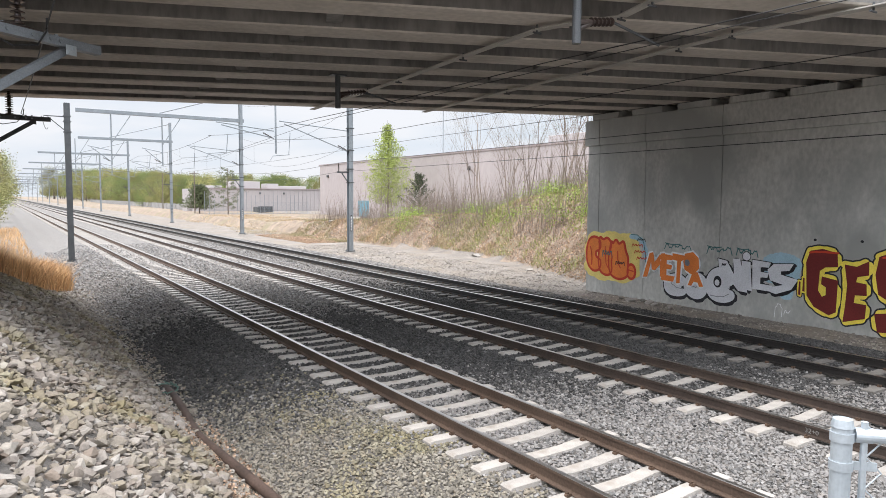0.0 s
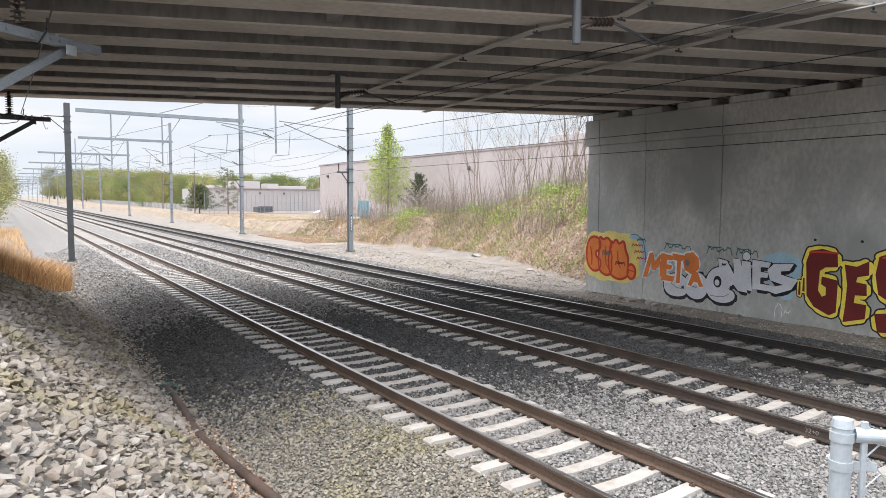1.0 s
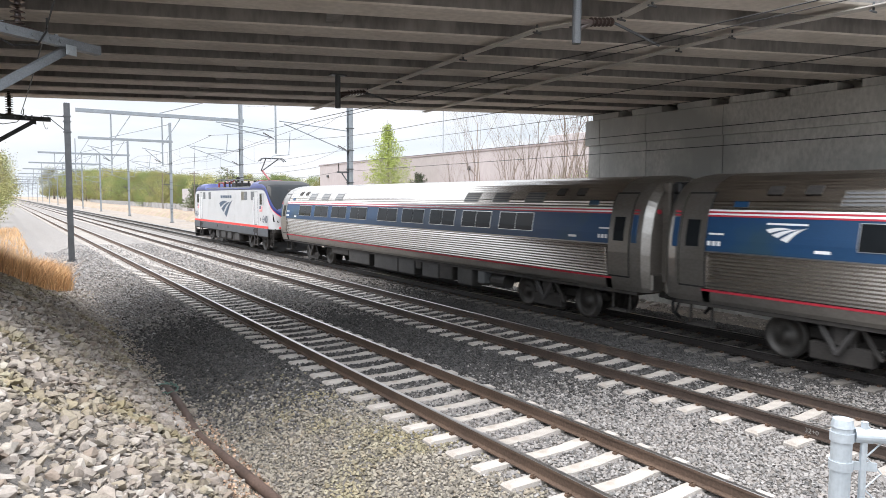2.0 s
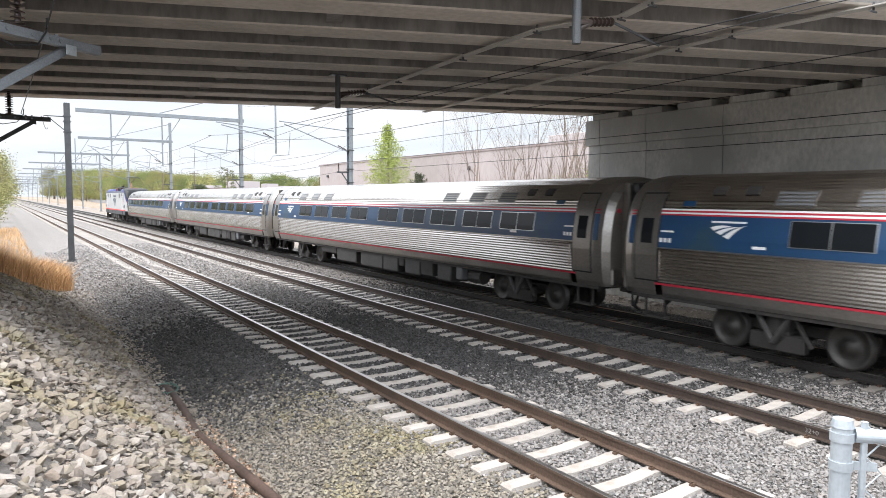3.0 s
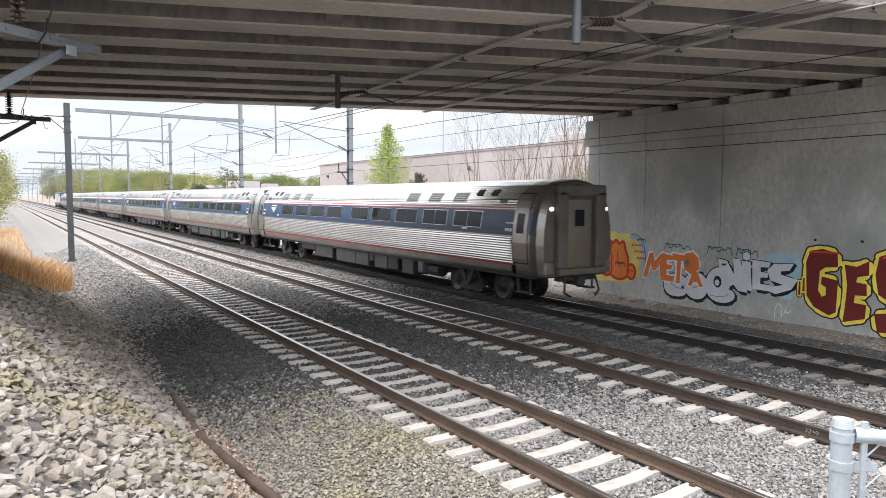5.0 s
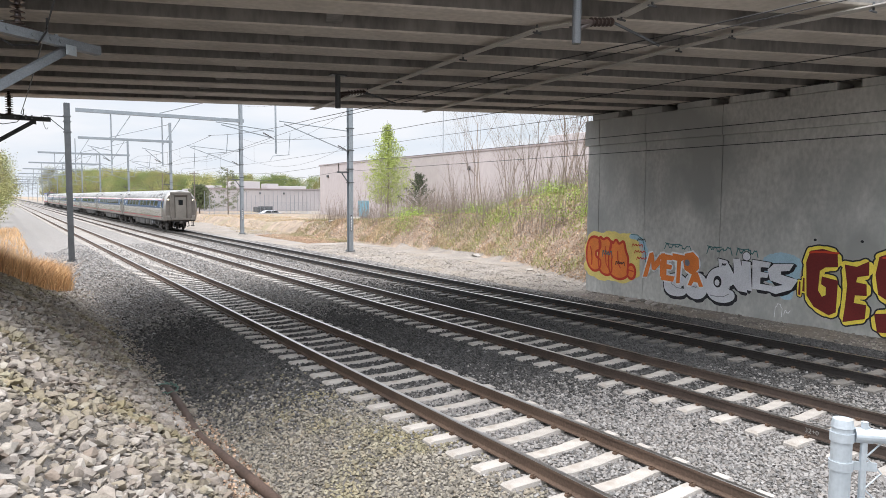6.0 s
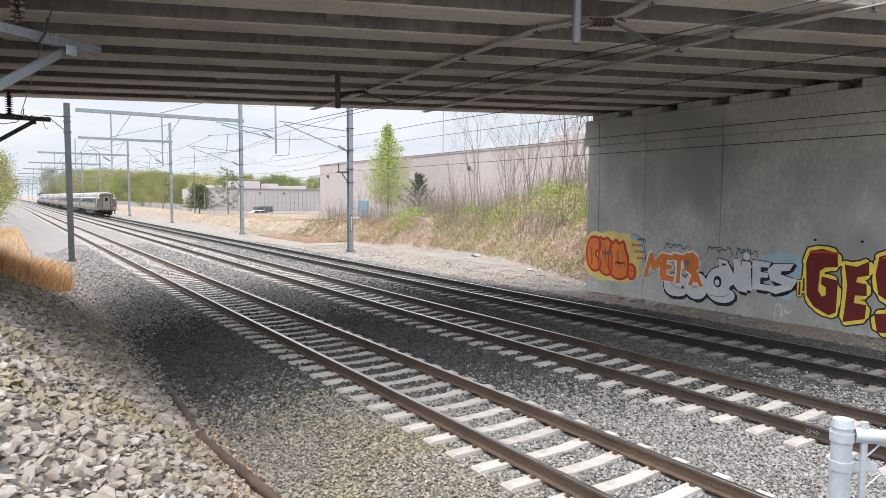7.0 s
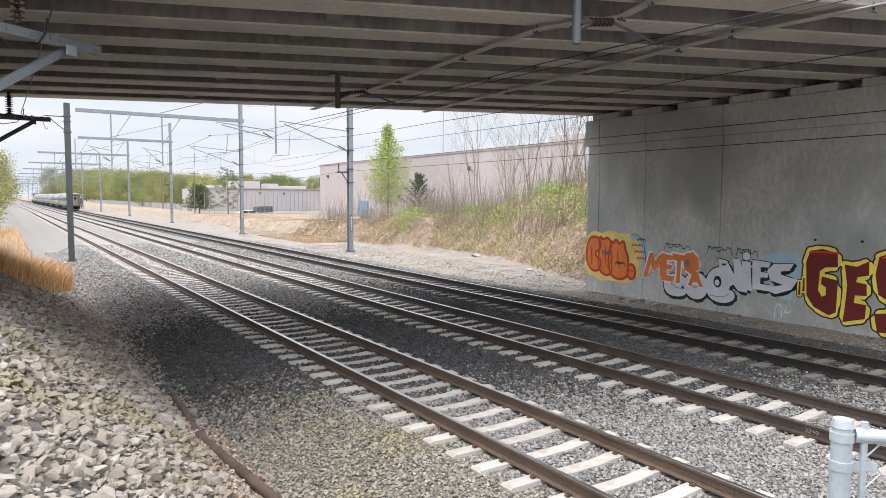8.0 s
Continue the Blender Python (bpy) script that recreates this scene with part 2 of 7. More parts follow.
# Ground under the stones, shade of the gaps between them put into its colour.
BED_GAP_SHADE = mat("bed_soil_gap_shade", (0.125, 0.113, 0.102), 0.95, vary=0.25, scale=4, fine=30, bump=0.6, dist=0.03)
BANK_SOIL = mat("bank_soil", (0.26, 0.20, 0.15), 0.95, vary=0.3, scale=1.2, fine=14, bump=0.8, dist=0.06, stain=(0.22, 0.185, 0.115), stain_scale=0.35, stain_at=0.5, stain_wide=0.15)
DIRT = mat("dirt", (0.225, 0.196, 0.170), 0.95, vary=0.25, scale=0.9, fine=14, bump=0.9, dist=0.06, stain=(0.235, 0.195, 0.155), stain_scale=0.5, stain_at=0.5, stain_wide=0.15)
build_ground()


# ---- tracks ----
def rail_profile(x):
    half = [(0.075, -0.180), (0.075, -0.165), (0.012, -0.150), (0.010, -0.052), (0.036, -0.040), (0.037, -0.006), (0.028, 0.0)]
    return [(x + a, z) for a, z in half], [(x - a, z) for a, z in reversed(half)]


def build_rails():
    for k, xc in enumerate(TRACKS):
        tr = thing("railway_track", ("two worn steel rails on concrete ties", "two worn steel rails on concrete ties", "two dark steel rails on old timber ties")[k], "railway track", "parallel railway tracks", "structure")
        for s in (-1, 1):
            bm = bmesh.new()
            r, lft = rail_profile(xc + s * GAUGE / 2)
            prof = r + lft
            sweep(bm, prof, -60, 1500, closed=True)
            bm.normal_update()
            for f in bm.faces:
                zc = sum(v.co.z for v in f.verts) / 4
                if zc > -0.004:
                    f.material_index = 1
            bmesh.ops.recalc_face_normals(bm, faces=bm.faces)
            part("rail", bm, [RAIL[k], RAIL_HEAD], tr)
        ROAD.append(tr)


ROAD = []
build_rails()


# ---- bridge ----
H = 6.70
XA = 20.07


def skew(u, w, z):
    """Bridge space: u along the beams from the far edge at x = 0, w back toward the viewer."""
    c, s = math.cos(SK), math.sin(SK)
    return Vector((u * c + w * s, 28.28 + u * s - w * c, z))


SKM = Matrix.Translation((0, 28.28, 0)) @ Matrix.Rotation(SK, 4, "Z")


def build_bridge():
    br = thing("road_bridge", "weathered concrete road bridge of spaced box beams over the tracks", "bridge", kind="structure")
    pitch, wide = 2.03 * math.cos(SK), 0.84
    for i in range(9):
        y0 = -0.10 - i * pitch
        bm = bmesh.new()
        prof_l, prof_r = y0 - wide, y0
        box(bm, -26, 23.0, prof_l, prof_r, H, H + 0.95, bevel=0.03)
        # beam ends are cut parallel to the tracks
        bm.normal_update()
        for v in bm.verts:
            if v.co.x > 20:
                v.co.x = (XA + 0.85) / math.cos(SK) + v.co.y * math.tan(SK) + (v.co.x - 23.0)
        # side faces in the gaps take the concrete with shade in its colour
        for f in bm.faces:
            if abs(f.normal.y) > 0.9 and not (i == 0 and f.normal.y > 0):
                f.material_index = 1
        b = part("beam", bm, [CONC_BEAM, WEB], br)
        b.matrix_basis = SKM
        # cross diaphragms between neighbouring beams
        if i < 8:
            for xd in (5.75, 12.4):
                bm = bmesh.new()
                gap = pitch - wide
                c = xd / math.cos(SK) + (y0 - wide) * math.tan(SK)
                box(bm, c - 0.16, c + 0.16, y0 - pitch + 0.004, y0 - wide - 0.004, H + 0.10, H + 0.946)
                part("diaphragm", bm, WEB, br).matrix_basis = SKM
    bm = bmesh.new()
    box(bm, -26, 60, -8 * pitch - wide, 0.25, H + 0.95, H + 1.25)
    part("deck_slab", bm, CONC_BEAM, br).matrix_basis = SKM
    for nm, y in (("parapet", 0.05), ("parapet", -8 * pitch - wide + 0.3)):
        bm = bmesh.new()
        box(bm, -26, 60, y - 0.25, y + 0.1, H + 1.254, H + 2.2)
        part(nm, bm, CONC_BEAM, br).matrix_basis = SKM


build_bridge()


def build_abutment():
    ab = thing("abutment", "grey concrete bridge abutment covered in graffiti", "bridge abutment", kind="structure")
    joints = (-14.0, -2.0, 5.9, 13.84, 17.02, 19.32, 19.95)
    for a, b in zip(joints, joints[1:]):
        bm = bmesh.new()
        g0, g1 = (0.004 if a > 15 else 0.012), (0.004 if b > 15 else 0.012)
        box(bm, XA, XA + 1.2, a + g0, b - g1, -0.8, 5.45, bevel=0.012)
        part("wall_panel", bm, CONC, ab)
        bm = bmesh.new()
        box(bm, XA - 0.06, XA + 1.2, a + 0.004, b - 0.004 + (0.15 if b > 19.5 else 0), 5.454, 6.45, bevel=0.015)
        part("cap_beam", bm, CONC, ab)
    bm = bmesh.new()
    box(bm, XA + 0.05, XA + 1.15, -14, 19.9, -0.8, 6.44)
    part("core", bm, CONC, ab)
    # blocks on the cap between the beam seats
    for k in range(8):
        y = 9.57 + 2.03 * (k - 7)
        bm = bmesh.new()
        box(bm, XA - 0.05, XA + 0.9, y + 0.0 - 1.36, y, 6.454, 6.695, bevel=0.015)
        part("seat_block", bm, CONC, ab)
    for k in range(5):
        y = 9.57 + 2.03 * (k + 1)
        bm = bmesh.new()
        box(bm, XA - 0.05, XA + 0.9, y - 1.36, min(y, 20.0), 6.454, 6.695, bevel=0.015)
        part("seat_block", bm, CONC, ab)
    bm = bmesh.new()
    box(bm, XA + 0.95, XA + 1.6, -14, 20.05, 6.454, 8.0)
    part("back_wall", bm, CONC, ab)
    # unseen wall on the viewer's side of the line, added to block skylight
    bm = bmesh.new()
    box(bm, -3.4, -2.2, 11.6, 29.6, -0.8, 6.69)
    part("unseen_shade_wall", bm, CONC, ab)


build_abutment()


# ---- the train ----
STEEL = mat("stainless_steel", (0.50, 0.468, 0.432), 0.25, 1.0, vary=0.08, scale=0.8, fine=14, bump=0.03, stretch=(1, 0.15, 1), stain=(0.40, 0.37, 0.335), stain_scale=0.7, stain_at=0.52, stain_wide=0.2)
STEEL_DULL = mat("dull_steel", (0.29, 0.275, 0.255), 0.30, 0.85, vary=0.12, scale=1.2, fine=18, bump=0.04)
END_GREY = mat("grimy_end_paint", (0.12, 0.105, 0.09), 0.7, 0.1, vary=0.16, scale=1.4, fine=20, bump=0.06)
LOCO_SILVER = mat("silver_paint", (0.54, 0.54, 0.545), 0.40, 0.25, vary=0.05, scale=0.7, fine=10, bump=0.0, stain=(0.47, 0.47, 0.465), stain_scale=0.8, stain_at=0.56)
NAVY = mat("navy_paint", (0.012, 0.022, 0.13), 0.3, vary=0.1, bump=0.0)
BLUE = mat("blue_band_paint", (0.008, 0.045, 0.115), 0.4, vary=0.1, scale=0.8, bump=0.0, stain=(0.02, 0.055, 0.09), stain_scale=0.8)
NUMBER_GREY = mat("slate_number", (0.11, 0.125, 0.155), 0.5, vary=0.05, bump=0.0)
LOGO_BLUE = mat("emblem_blue", (0.035, 0.07, 0.125), 0.35, vary=0.05, bump=0.0)
RED = mat("red_stripe_paint", (0.72, 0.035, 0.03), 0.4, vary=0.06, bump=0.0)
DARK_RED = mat("deep_red_stripe", (0.42, 0.03, 0.05), 0.4, vary=0.06, bump=0.0)
WHITE = mat("white_paint", (0.78, 0.78, 0.78), 0.45, vary=0.04, bump=0.0)
SKIRT = mat("grey_skirt_paint", (0.065, 0.072, 0.08), 0.5, vary=0.15, scale=1.5, bump=0.02)
UNDER = mat("underframe_grime", (0.035, 0.031, 0.028), 0.8, vary=0.3, scale=2.0, fine=25, bump=0.2)
UNDER_BOX = mat("grey_equipment_paint", (0.05, 0.047, 0.045), 0.65, vary=0.2, scale=1.6, fine=20, bump=0.05)
WHEEL = mat("wheel_steel", (0.075, 0.07, 0.065), 0.5, 0.6, vary=0.2, scale=4, bump=0.05)
MAROON = mat("insulator_maroon", (0.22, 0.03, 0.03), 0.4, vary=0.1, bump=0.0)
GRILLE = mat("grille_grey", (0.12, 0.125, 0.13), 0.6, vary=0.1, bump=0.0)
WINDOW_RIM = mat("bright_window_rim", (0.62, 0.63, 0.64), 0.28, 0.9, vary=0.06, bump=0.0)
TINT = mat("tinted_glass", (0.012, 0.014, 0.016), 0.06, vary=0.05, bump=0.0)
TINT.node_tree.nodes["Principled BSDF"].inputs["Specular IOR Level"].default_value = 0.18


def lamp_mat(name, color, strength):
    m = bpy.data.materials.new(name)
    m.use_nodes = True
    b = m.node_tree.nodes["Principled BSDF"]
    b.inputs["Emission Color"].default_value = (*color, 1)
    b.inputs["Emission Strength"].default_value = strength
    b.inputs["Base Color"].default_value = (*color, 1)
    return m


MARKER = lamp_mat("marker_lamp_glow", (1.0, 0.85, 0.65), 3.0)
HULL_Z = (0.98, 1.10, 1.5, 2.0, 2.5, 3.0, 3.3, 3.55, 3.74, 3.86, 3.93, 3.95)
HULL_X = (1.44, 1.50, 1.575, 1.60, 1.575, 1.48, 1.36, 1.18, 0.95, 0.65, 0.30, 0.0)


def hull(z):
    return float(np.interp(z, HULL_Z, HULL_X))


def hull_points(z0, z1, step):
    """Points of the car side from z0 up to z1, evenly along the curve."""
    zs = np.linspace(z0, z1, 400)
    xs = np.interp(zs, HULL_Z, HULL_X)
    s = np.r_[0, np.cumsum(np.hypot(np.diff(xs), np.diff(zs)))]
    n = max(2, int(round(s[-1] / step)) + 1)
    q = np.linspace(0, s[-1], n)
    return list(zip(np.interp(q, s, xs), np.interp(q, s, zs)))


def fluted(z0, z1, pitch=0.075, depth=0.013):
    pts = hull_points(z0, z1, pitch / 2)
    return [(x - (depth if i % 2 else 0), z) for i, (x, z) in enumerate(pts)]


def patch(side, y0, y1, z0, z1, off=0.006, step=0.12, depth=0.03):
    """A slab that follows the curve of the car side."""
    bm = bmesh.new()
    pts = hull_points(z0, z1, step)
    outer = [(side * (x + off), z) for x, z in pts]
    inner = [(side * (x + off - depth), z) for x, z in reversed(pts)]
    sweep(bm, outer + inner, y0, y1, closed=True, caps=True)
    bmesh.ops.recalc_face_normals(bm, faces=bm.faces)
    return bm


def flat_shape(points, x, thick=0.006):
    """A thin plate in the y-z plane at x, outline given counter-clockwise or not."""
    bm = bmesh.new()
    f = bm.faces.new([bm.verts.new((x, y, z)) for y, z in points])
    r = bmesh.ops.extrude_face_region(bm, geom=[f])
    for v in r["geom"]:
        if isinstance(v, bmesh.types.BMVert):
            v.co.x -= thick
    bmesh.ops.recalc_face_normals(bm, faces=bm.faces)
    return bm


def emblem(parent, y_tip, z_tip, size, x_of, material):
    """Three swept bands that fan out forward and down from a tip."""
    bands = (((0.375, -0.043), (1.0, -0.074), (0.89, -0.154), (0.66, 0.03), (0.62, -0.05)),
             ((0.154, -0.037), (0.828, -0.19), (0.683, -0.258), (0.52, -0.04), (0.44, -0.08)),
             ((0.0, 0.0), (0.606, -0.295), (0.437, -0.357), (0.33, -0.07), (0.25, -0.10)))
    for tip, e0, e1, c0, c1 in bands:
        bm = bmesh.new()
        n = 10
        rows = []
        for i in range(n + 1):
            t = i / n
            row = []
            for e, c in ((e0, c0), (e1, c1)):
                u = (1 - t) ** 2 * tip[0] + 2 * t * (1 - t) * c[0] + t * t * e[0]
                v = (1 - t) ** 2 * tip[1] + 2 * t * (1 - t) * c[1] + t * t * e[1]
                y, z = y_tip + u * size, z_tip + v * size
                row.append(bm.verts.new((x_of(z) - 0.010, y, z - (0.004 if e is e1 and i == 0 else 0))))
            rows.append(row)
        for a, b in zip(rows, rows[1:]):
            bm.faces.new((a[0], b[0], b[1], a[1]))
        bmesh.ops.recalc_face_normals(bm, faces=bm.faces)
        bmesh.ops.solidify(bm, geom=bm.faces[:], thickness=0.004)
        part("emblem_band", bm, material, parent)


def wheel_mesh(r, name="wheel"):
    bm = bmesh.new()
    rings = [(r + 0.025, 0.07), (r + 0.025, 0.045), (r, 0.04), (r, -0.06), (r - 0.07, -0.06), (r - 0.09, -0.02), (0.16, -0.01), (0.14, -0.07), (0.0, -0.075)]
    seg = 28
    prev = None
    for rad, x in rings:
        cur = [bm.verts.new((x, rad * math.cos(2 * math.pi * i / seg), rad * math.sin(2 * math.pi * i / seg))) for i in range(seg)] if rad > 0 else [bm.verts.new((x, 0, 0))]
        if prev:
            for i in range(seg):
                j = (i + 1) % seg
                if len(cur) == 1:
                    bm.faces.new((prev[i], prev[j], cur[0]))
                else:
                    bm.faces.new((prev[i], prev[j], cur[j], cur[i]))
        prev = cur
    bm.faces.new(list(reversed(bm.verts[:seg])))
    bmesh.ops.recalc_face_normals(bm, faces=bm.faces)
    me = bpy.data.meshes.new(name)
    bm.to_mesh(me)
    bm.free()
    me.materials.append(WHEEL)
    me.shade_smooth()
    return me


WHEEL_CAR = wheel_mesh(0.457)
WHEEL_LOCO = wheel_mesh(0.559)


def bogie(car, y, base, r, wheel_me, inside=True):
    """A two-axle truck; wheels stand outside the frame on cars, inside on the locomotive."""
    bm = bmesh.new()
    fx = 0.55 if inside else 1.05
    for s in (-1, 1):
        box(bm, s * fx - 0.09, s * fx + 0.09, -base / 2 - 0.45, base / 2 + 0.45, r + 0.02, r + 0.26, bevel=0.03)
        for yy in (-base / 2, base / 2):
            box(bm, s * fx - 0.13, s * fx + 0.13, yy - 0.2, yy + 0.2, r - 0.2, r + 0.2, bevel=0.03)
        # air spring and damper
        rod(bm, (s * 1.0, 0, r + 0.1), (s * 1.0, 0, r + 0.62), 0.27, 14)
        rod(bm, (s * 1.15, -0.75, r - 0.1), (s * 1.2, -0.35, r + 0.55), 0.05, 8)
        box(bm, s * 1.05 - 0.12, s * 1.05 + 0.12, -0.6, 0.6, r - 0.28, r + 0.08, bevel=0.03)
    box(bm, -1.15, 1.15, -0.28, 0.28, r - 0.12, r + 0.16, bevel=0.02)
    for yy in (-base / 2, base / 2):
        rod(bm, (-0.75, yy, r), (0.75, yy, r), 0.09, 10)
        for dx in (-0.35, 0.1, 0.4):
            rod(bm, (dx, yy, r), (dx + 0.09, yy, r), 0.33, 18)
    b = part("bogie", bm, UNDER, car)
    b.matrix_basis = pose(0, y, 0)
    for yy in (-base / 2, base / 2):
        for s in (-1, 1):
            w = new("wheel", wheel_me)
            w.parent = b
            w.matrix_basis = pose(s * 0.762, yy, r, 0, 0, 0 if s < 0 else 180)
    # slanted hanger bracket beside the air spring
    for s in (-1, 1):
        bm = bmesh.new()
        for d in (-1, 1):
            rod(bm, (s * 1.28, d * 0.42, 1.05), (s * 1.28, 0.0, r - 0.08), 0.06, 6)
        rod(bm, (s * 1.28, -0.42, 1.05), (s * 1.28, 0.42, 1.05), 0.06, 6)
        part("hanger_bracket", bm, UNDER_BOX, b)
    return b


def build_coach(cafe=False, last=False, badge=True):
    car = thing("passenger_coach", "fluted stainless steel passenger coach with a blue window band" if not cafe else "fluted stainless steel cafe coach with fewer windows in its blue band", "railway coach", "coaches of the train")
    half, flute = 12.85, 11.75
    for s in (-1, 1):
        for name, z0, z1, m in (("lower_side", 1.36, 2.20, STEEL), ("upper_side", 3.12, 3.30, STEEL)):
            bm = bmesh.new()
            sweep(bm, [(s * x, z) for x, z in fluted(z0, z1)], -flute, flute)
            bmesh.ops.recalc_face_normals(bm, faces=bm.faces)
            part(name, bm, m, car)
        part("window_band", patch(s, -flute, flute, 2.20, 2.95, 0.004), BLUE, car, "dark blue painted window band")
        for z0, z1, m in ((2.955, 2.99, DARK_RED), (2.992, 3.03, WHITE), (3.032, 3.07, DARK_RED), (3.072, 3.11, WHITE)):
            part("stripe", patch(s, -flute, flute, z0, z1, 0.006, 0.05), m, car)
        part("sill_stripe", patch(s, -flute, flute, 1.29, 1.34, 0.008, 0.05), DARK_RED, car, "red sill stripe")
        part("side_sill", patch(s, -flute + 0.2, flute - 0.2, 1.02, 1.286, 0.0, 0.1), STEEL_DULL, car)
        part("side_sill", patch(s, -flute, flute, 2.165, 2.198, 0.012, 0.03), STEEL_DULL, car)
    # roof
    bm = bmesh.new()
    pts = fluted(3.30, 3.949, 0.10, 0.011)
    sweep(bm, pts + [(-x, z) for x, z in reversed(pts)], -flute, flute)
    bmesh.ops.recalc_face_normals(bm, faces=bm.faces)
    part("roof", bm, STEEL, car)
    # windows
    for i, yc in enumerate((-9.23, -7.18, -5.13, -3.10, -1.08, 1.55, 3.59, 5.63, 7.67)):
        if cafe and 3 <= i <= 4:
            continue
        yc += 0.0 if badge else 1.35
        for s in (-1, 1):
            fr = part("window", patch(s, yc - 0.81, yc + 0.81, 2.38, 2.915, 0.014), WINDOW_RIM, car)
            for a, b in ((-0.785, -0.015), (0.015, 0.785)):
                part("pane", patch(s, yc + a, yc + b, 2.395, 2.90, 0.022), TINT, fr, "dark tinted glass")
    # smooth end sections with side doors, rounded corner and end wall
    for e in (-1, 1):
        bm = bmesh.new()
        base = hull_points(1.02, 3.949, 0.14)
        prof = base + [(-x, z) for x, z in reversed(base)]
        rings = []
        for y, k in ((flute, 1.0), (12.45, 0.997), (12.68, 0.965), (half, 0.87)):
            rings.append([bm.verts.new((x * k, e * y, 1.02 + (z - 1.02) * (1 - (1 - k) * 0.35))) for x, z in prof])
        for a, b in zip(rings, rings[1:]):
            for i in range(len(prof) - 1):
                bm.faces.new((a[i], b[i], b[i + 1], a[i + 1]))
        f = bm.faces.new(rings[-1])
        f.material_index = 1
        bmesh.ops.recalc_face_normals(bm, faces=bm.faces)
        part("vestibule", bm, [STEEL_DULL, END_GREY], car)
        for s in (-1, 1):
            part("side_door_recess", patch(s, e * 12.0 - 0.36, e * 12.0 + 0.36, 1.36, 3.50, 0.004), BLACK, car)
            d = part("side_door", patch(s, e * 12.0 - 0.33, e * 12.0 + 0.33, 1.40, 3.46, 0.012), STEEL_DULL, car, "plain steel side door")
            part("door_window", patch(s, e * 12.0 - 0.17, e * 12.0 + 0.17, 2.28, 2.88, 0.018), TINT, d)
            for z0, z1, m in ((2.955, 2.99, DARK_RED), (3.032, 3.07, DARK_RED), (2.25, 2.93, BLUE)):
                part("stripe", patch(s, min(e * 12.40, e * 12.55), max(e * 12.40, e * 12.55), z0, z1, 0.004, 0.1), m, car)
            # grab rail
            bm = bmesh.new()
            rod(bm, (s * 1.62, e * 11.58, 1.5), (s * 1.62, e * 11.58, 2.1), 0.015, 6)
            part("grab_rail", bm, STEEL, car)
            # roof hatches
            for yy in (10.3, 9.5):
                part("roof_hatch", patch(s, e * yy - 0.16, e * yy + 0.16, 3.44, 3.62, 0.02), UNDER, car)
            part("side_sign", patch(s, e * 10.95 - 0.16, e * 10.95 + 0.16, 3.17, 3.29, 0.012), BLUE, car)
        for yy in (8.5, 6.9, 5.3):
            for s in (-1, 1):
                v = part("vent", patch(s, e * yy - 0.42, e * yy + 0.42, 3.20, 3.52, 0.004), STEEL_DULL, car)
                for q in range(4):
                    part("louvre", patch(s, e * yy - 0.38, e * yy + 0.38, 3.225 + q * 0.075, 3.265 + q * 0.075, 0.012, 0.05), GRILLE, v)
        # gangway diaphragm
        bm = bmesh.new()
        for s in (-1, 1):
            box(bm, s * 0.78 - 0.2, s * 0.78 + 0.2, min(e * 12.84, e * 13.06), max(e * 12.84, e * 13.06), 1.25, 3.55, bevel=0.04)
        box(bm, -0.98, 0.98, min(e * 12.84, e * 13.06), max(e * 12.84, e * 13.06), 3.4, 3.75, bevel=0.05)
        box(bm, -0.9, 0.9, min(e * 12.84, e * 13.07), max(e * 12.84, e * 13.07), 1.05, 1.25, bevel=0.02)
        part("gangway", bm, END_GREY if e < 0 else BLACK, car)
        bm = bmesh.new()
        box(bm, -0.5, 0.5, e * 12.87 - 0.02, e * 12.87 + 0.02, 1.25, 3.3, bevel=0.01)
        dr = part("end_door", bm, STEEL_DULL, car)
        bm = bmesh.new()
        box(bm, -0.2, 0.2, e * 12.89 - 0.01, e * 12.89 + 0.01, 2.5, 3.0, bevel=0.01)
        part("door_window", bm, TINT, dr)
        for s in (-1, 1):
            bm = bmesh.new()
            rod(bm, (s * 1.12, e * 12.83, 3.02), (s * 1.12, e * 12.89, 3.02), 0.06, 12)
            part("marker_lamp", bm, MARKER if e < 0 and last else DARK_RED, car)
            bm = bmesh.new()
            box(bm, s * 1.12 - 0.24, s * 1.12 + 0.24, e * 12.86 - 0.04, e * 12.86 + 0.04, 1.05, 1.5, bevel=0.05)
            part("corner_plate", bm, STEEL_DULL, car)
            bm = bmesh.new()
            rod(bm, (s * 0.62, e * 12.95, 1.0), (s * 0.72, e * 13.05, 0.55), 0.035, 8)
            rod(bm, (s * 0.72, e * 13.05, 0.55), (s * 0.5, e * 13.1, 0.4), 0.035, 8)
            part("brake_hose", bm, BLACK, car)
            bm = bmesh.new()
            box(bm, s * 1.3 - 0.12, s * 1.3 + 0.12, e * 11.9 - 0.3, e * 11.9 + 0.3, 0.45, 0.5)
            for d in (-0.28, 0.28):
                box(bm, s * 1.3 - 0.03, s * 1.3 + 0.03, e * 11.9 + d - 0.02, e * 11.9 + d + 0.02, 0.5, 1.05)
            part("step", bm, UNDER, car)
        bm = bmesh.new()
        box(bm, -0.16, 0.16, min(e * 12.3, e * 13.06), max(e * 12.3, e * 13.06), 0.72, 0.98, bevel=0.04)
        box(bm, -0.75, 0.75, min(e * 12.6, e * 12.86), max(e * 12.6, e * 12.86), 0.85, 1.05, bevel=0.03)
        part("coupler", bm, UNDER, car)
        bogie(car, e * 8.90, 2.59, 0.457, WHEEL_CAR, True)
    # floor frame and equipment below it
    bm = bmesh.new()
    box(bm, -1.42, 1.42, -12.5, 12.5, 0.93, 1.03)
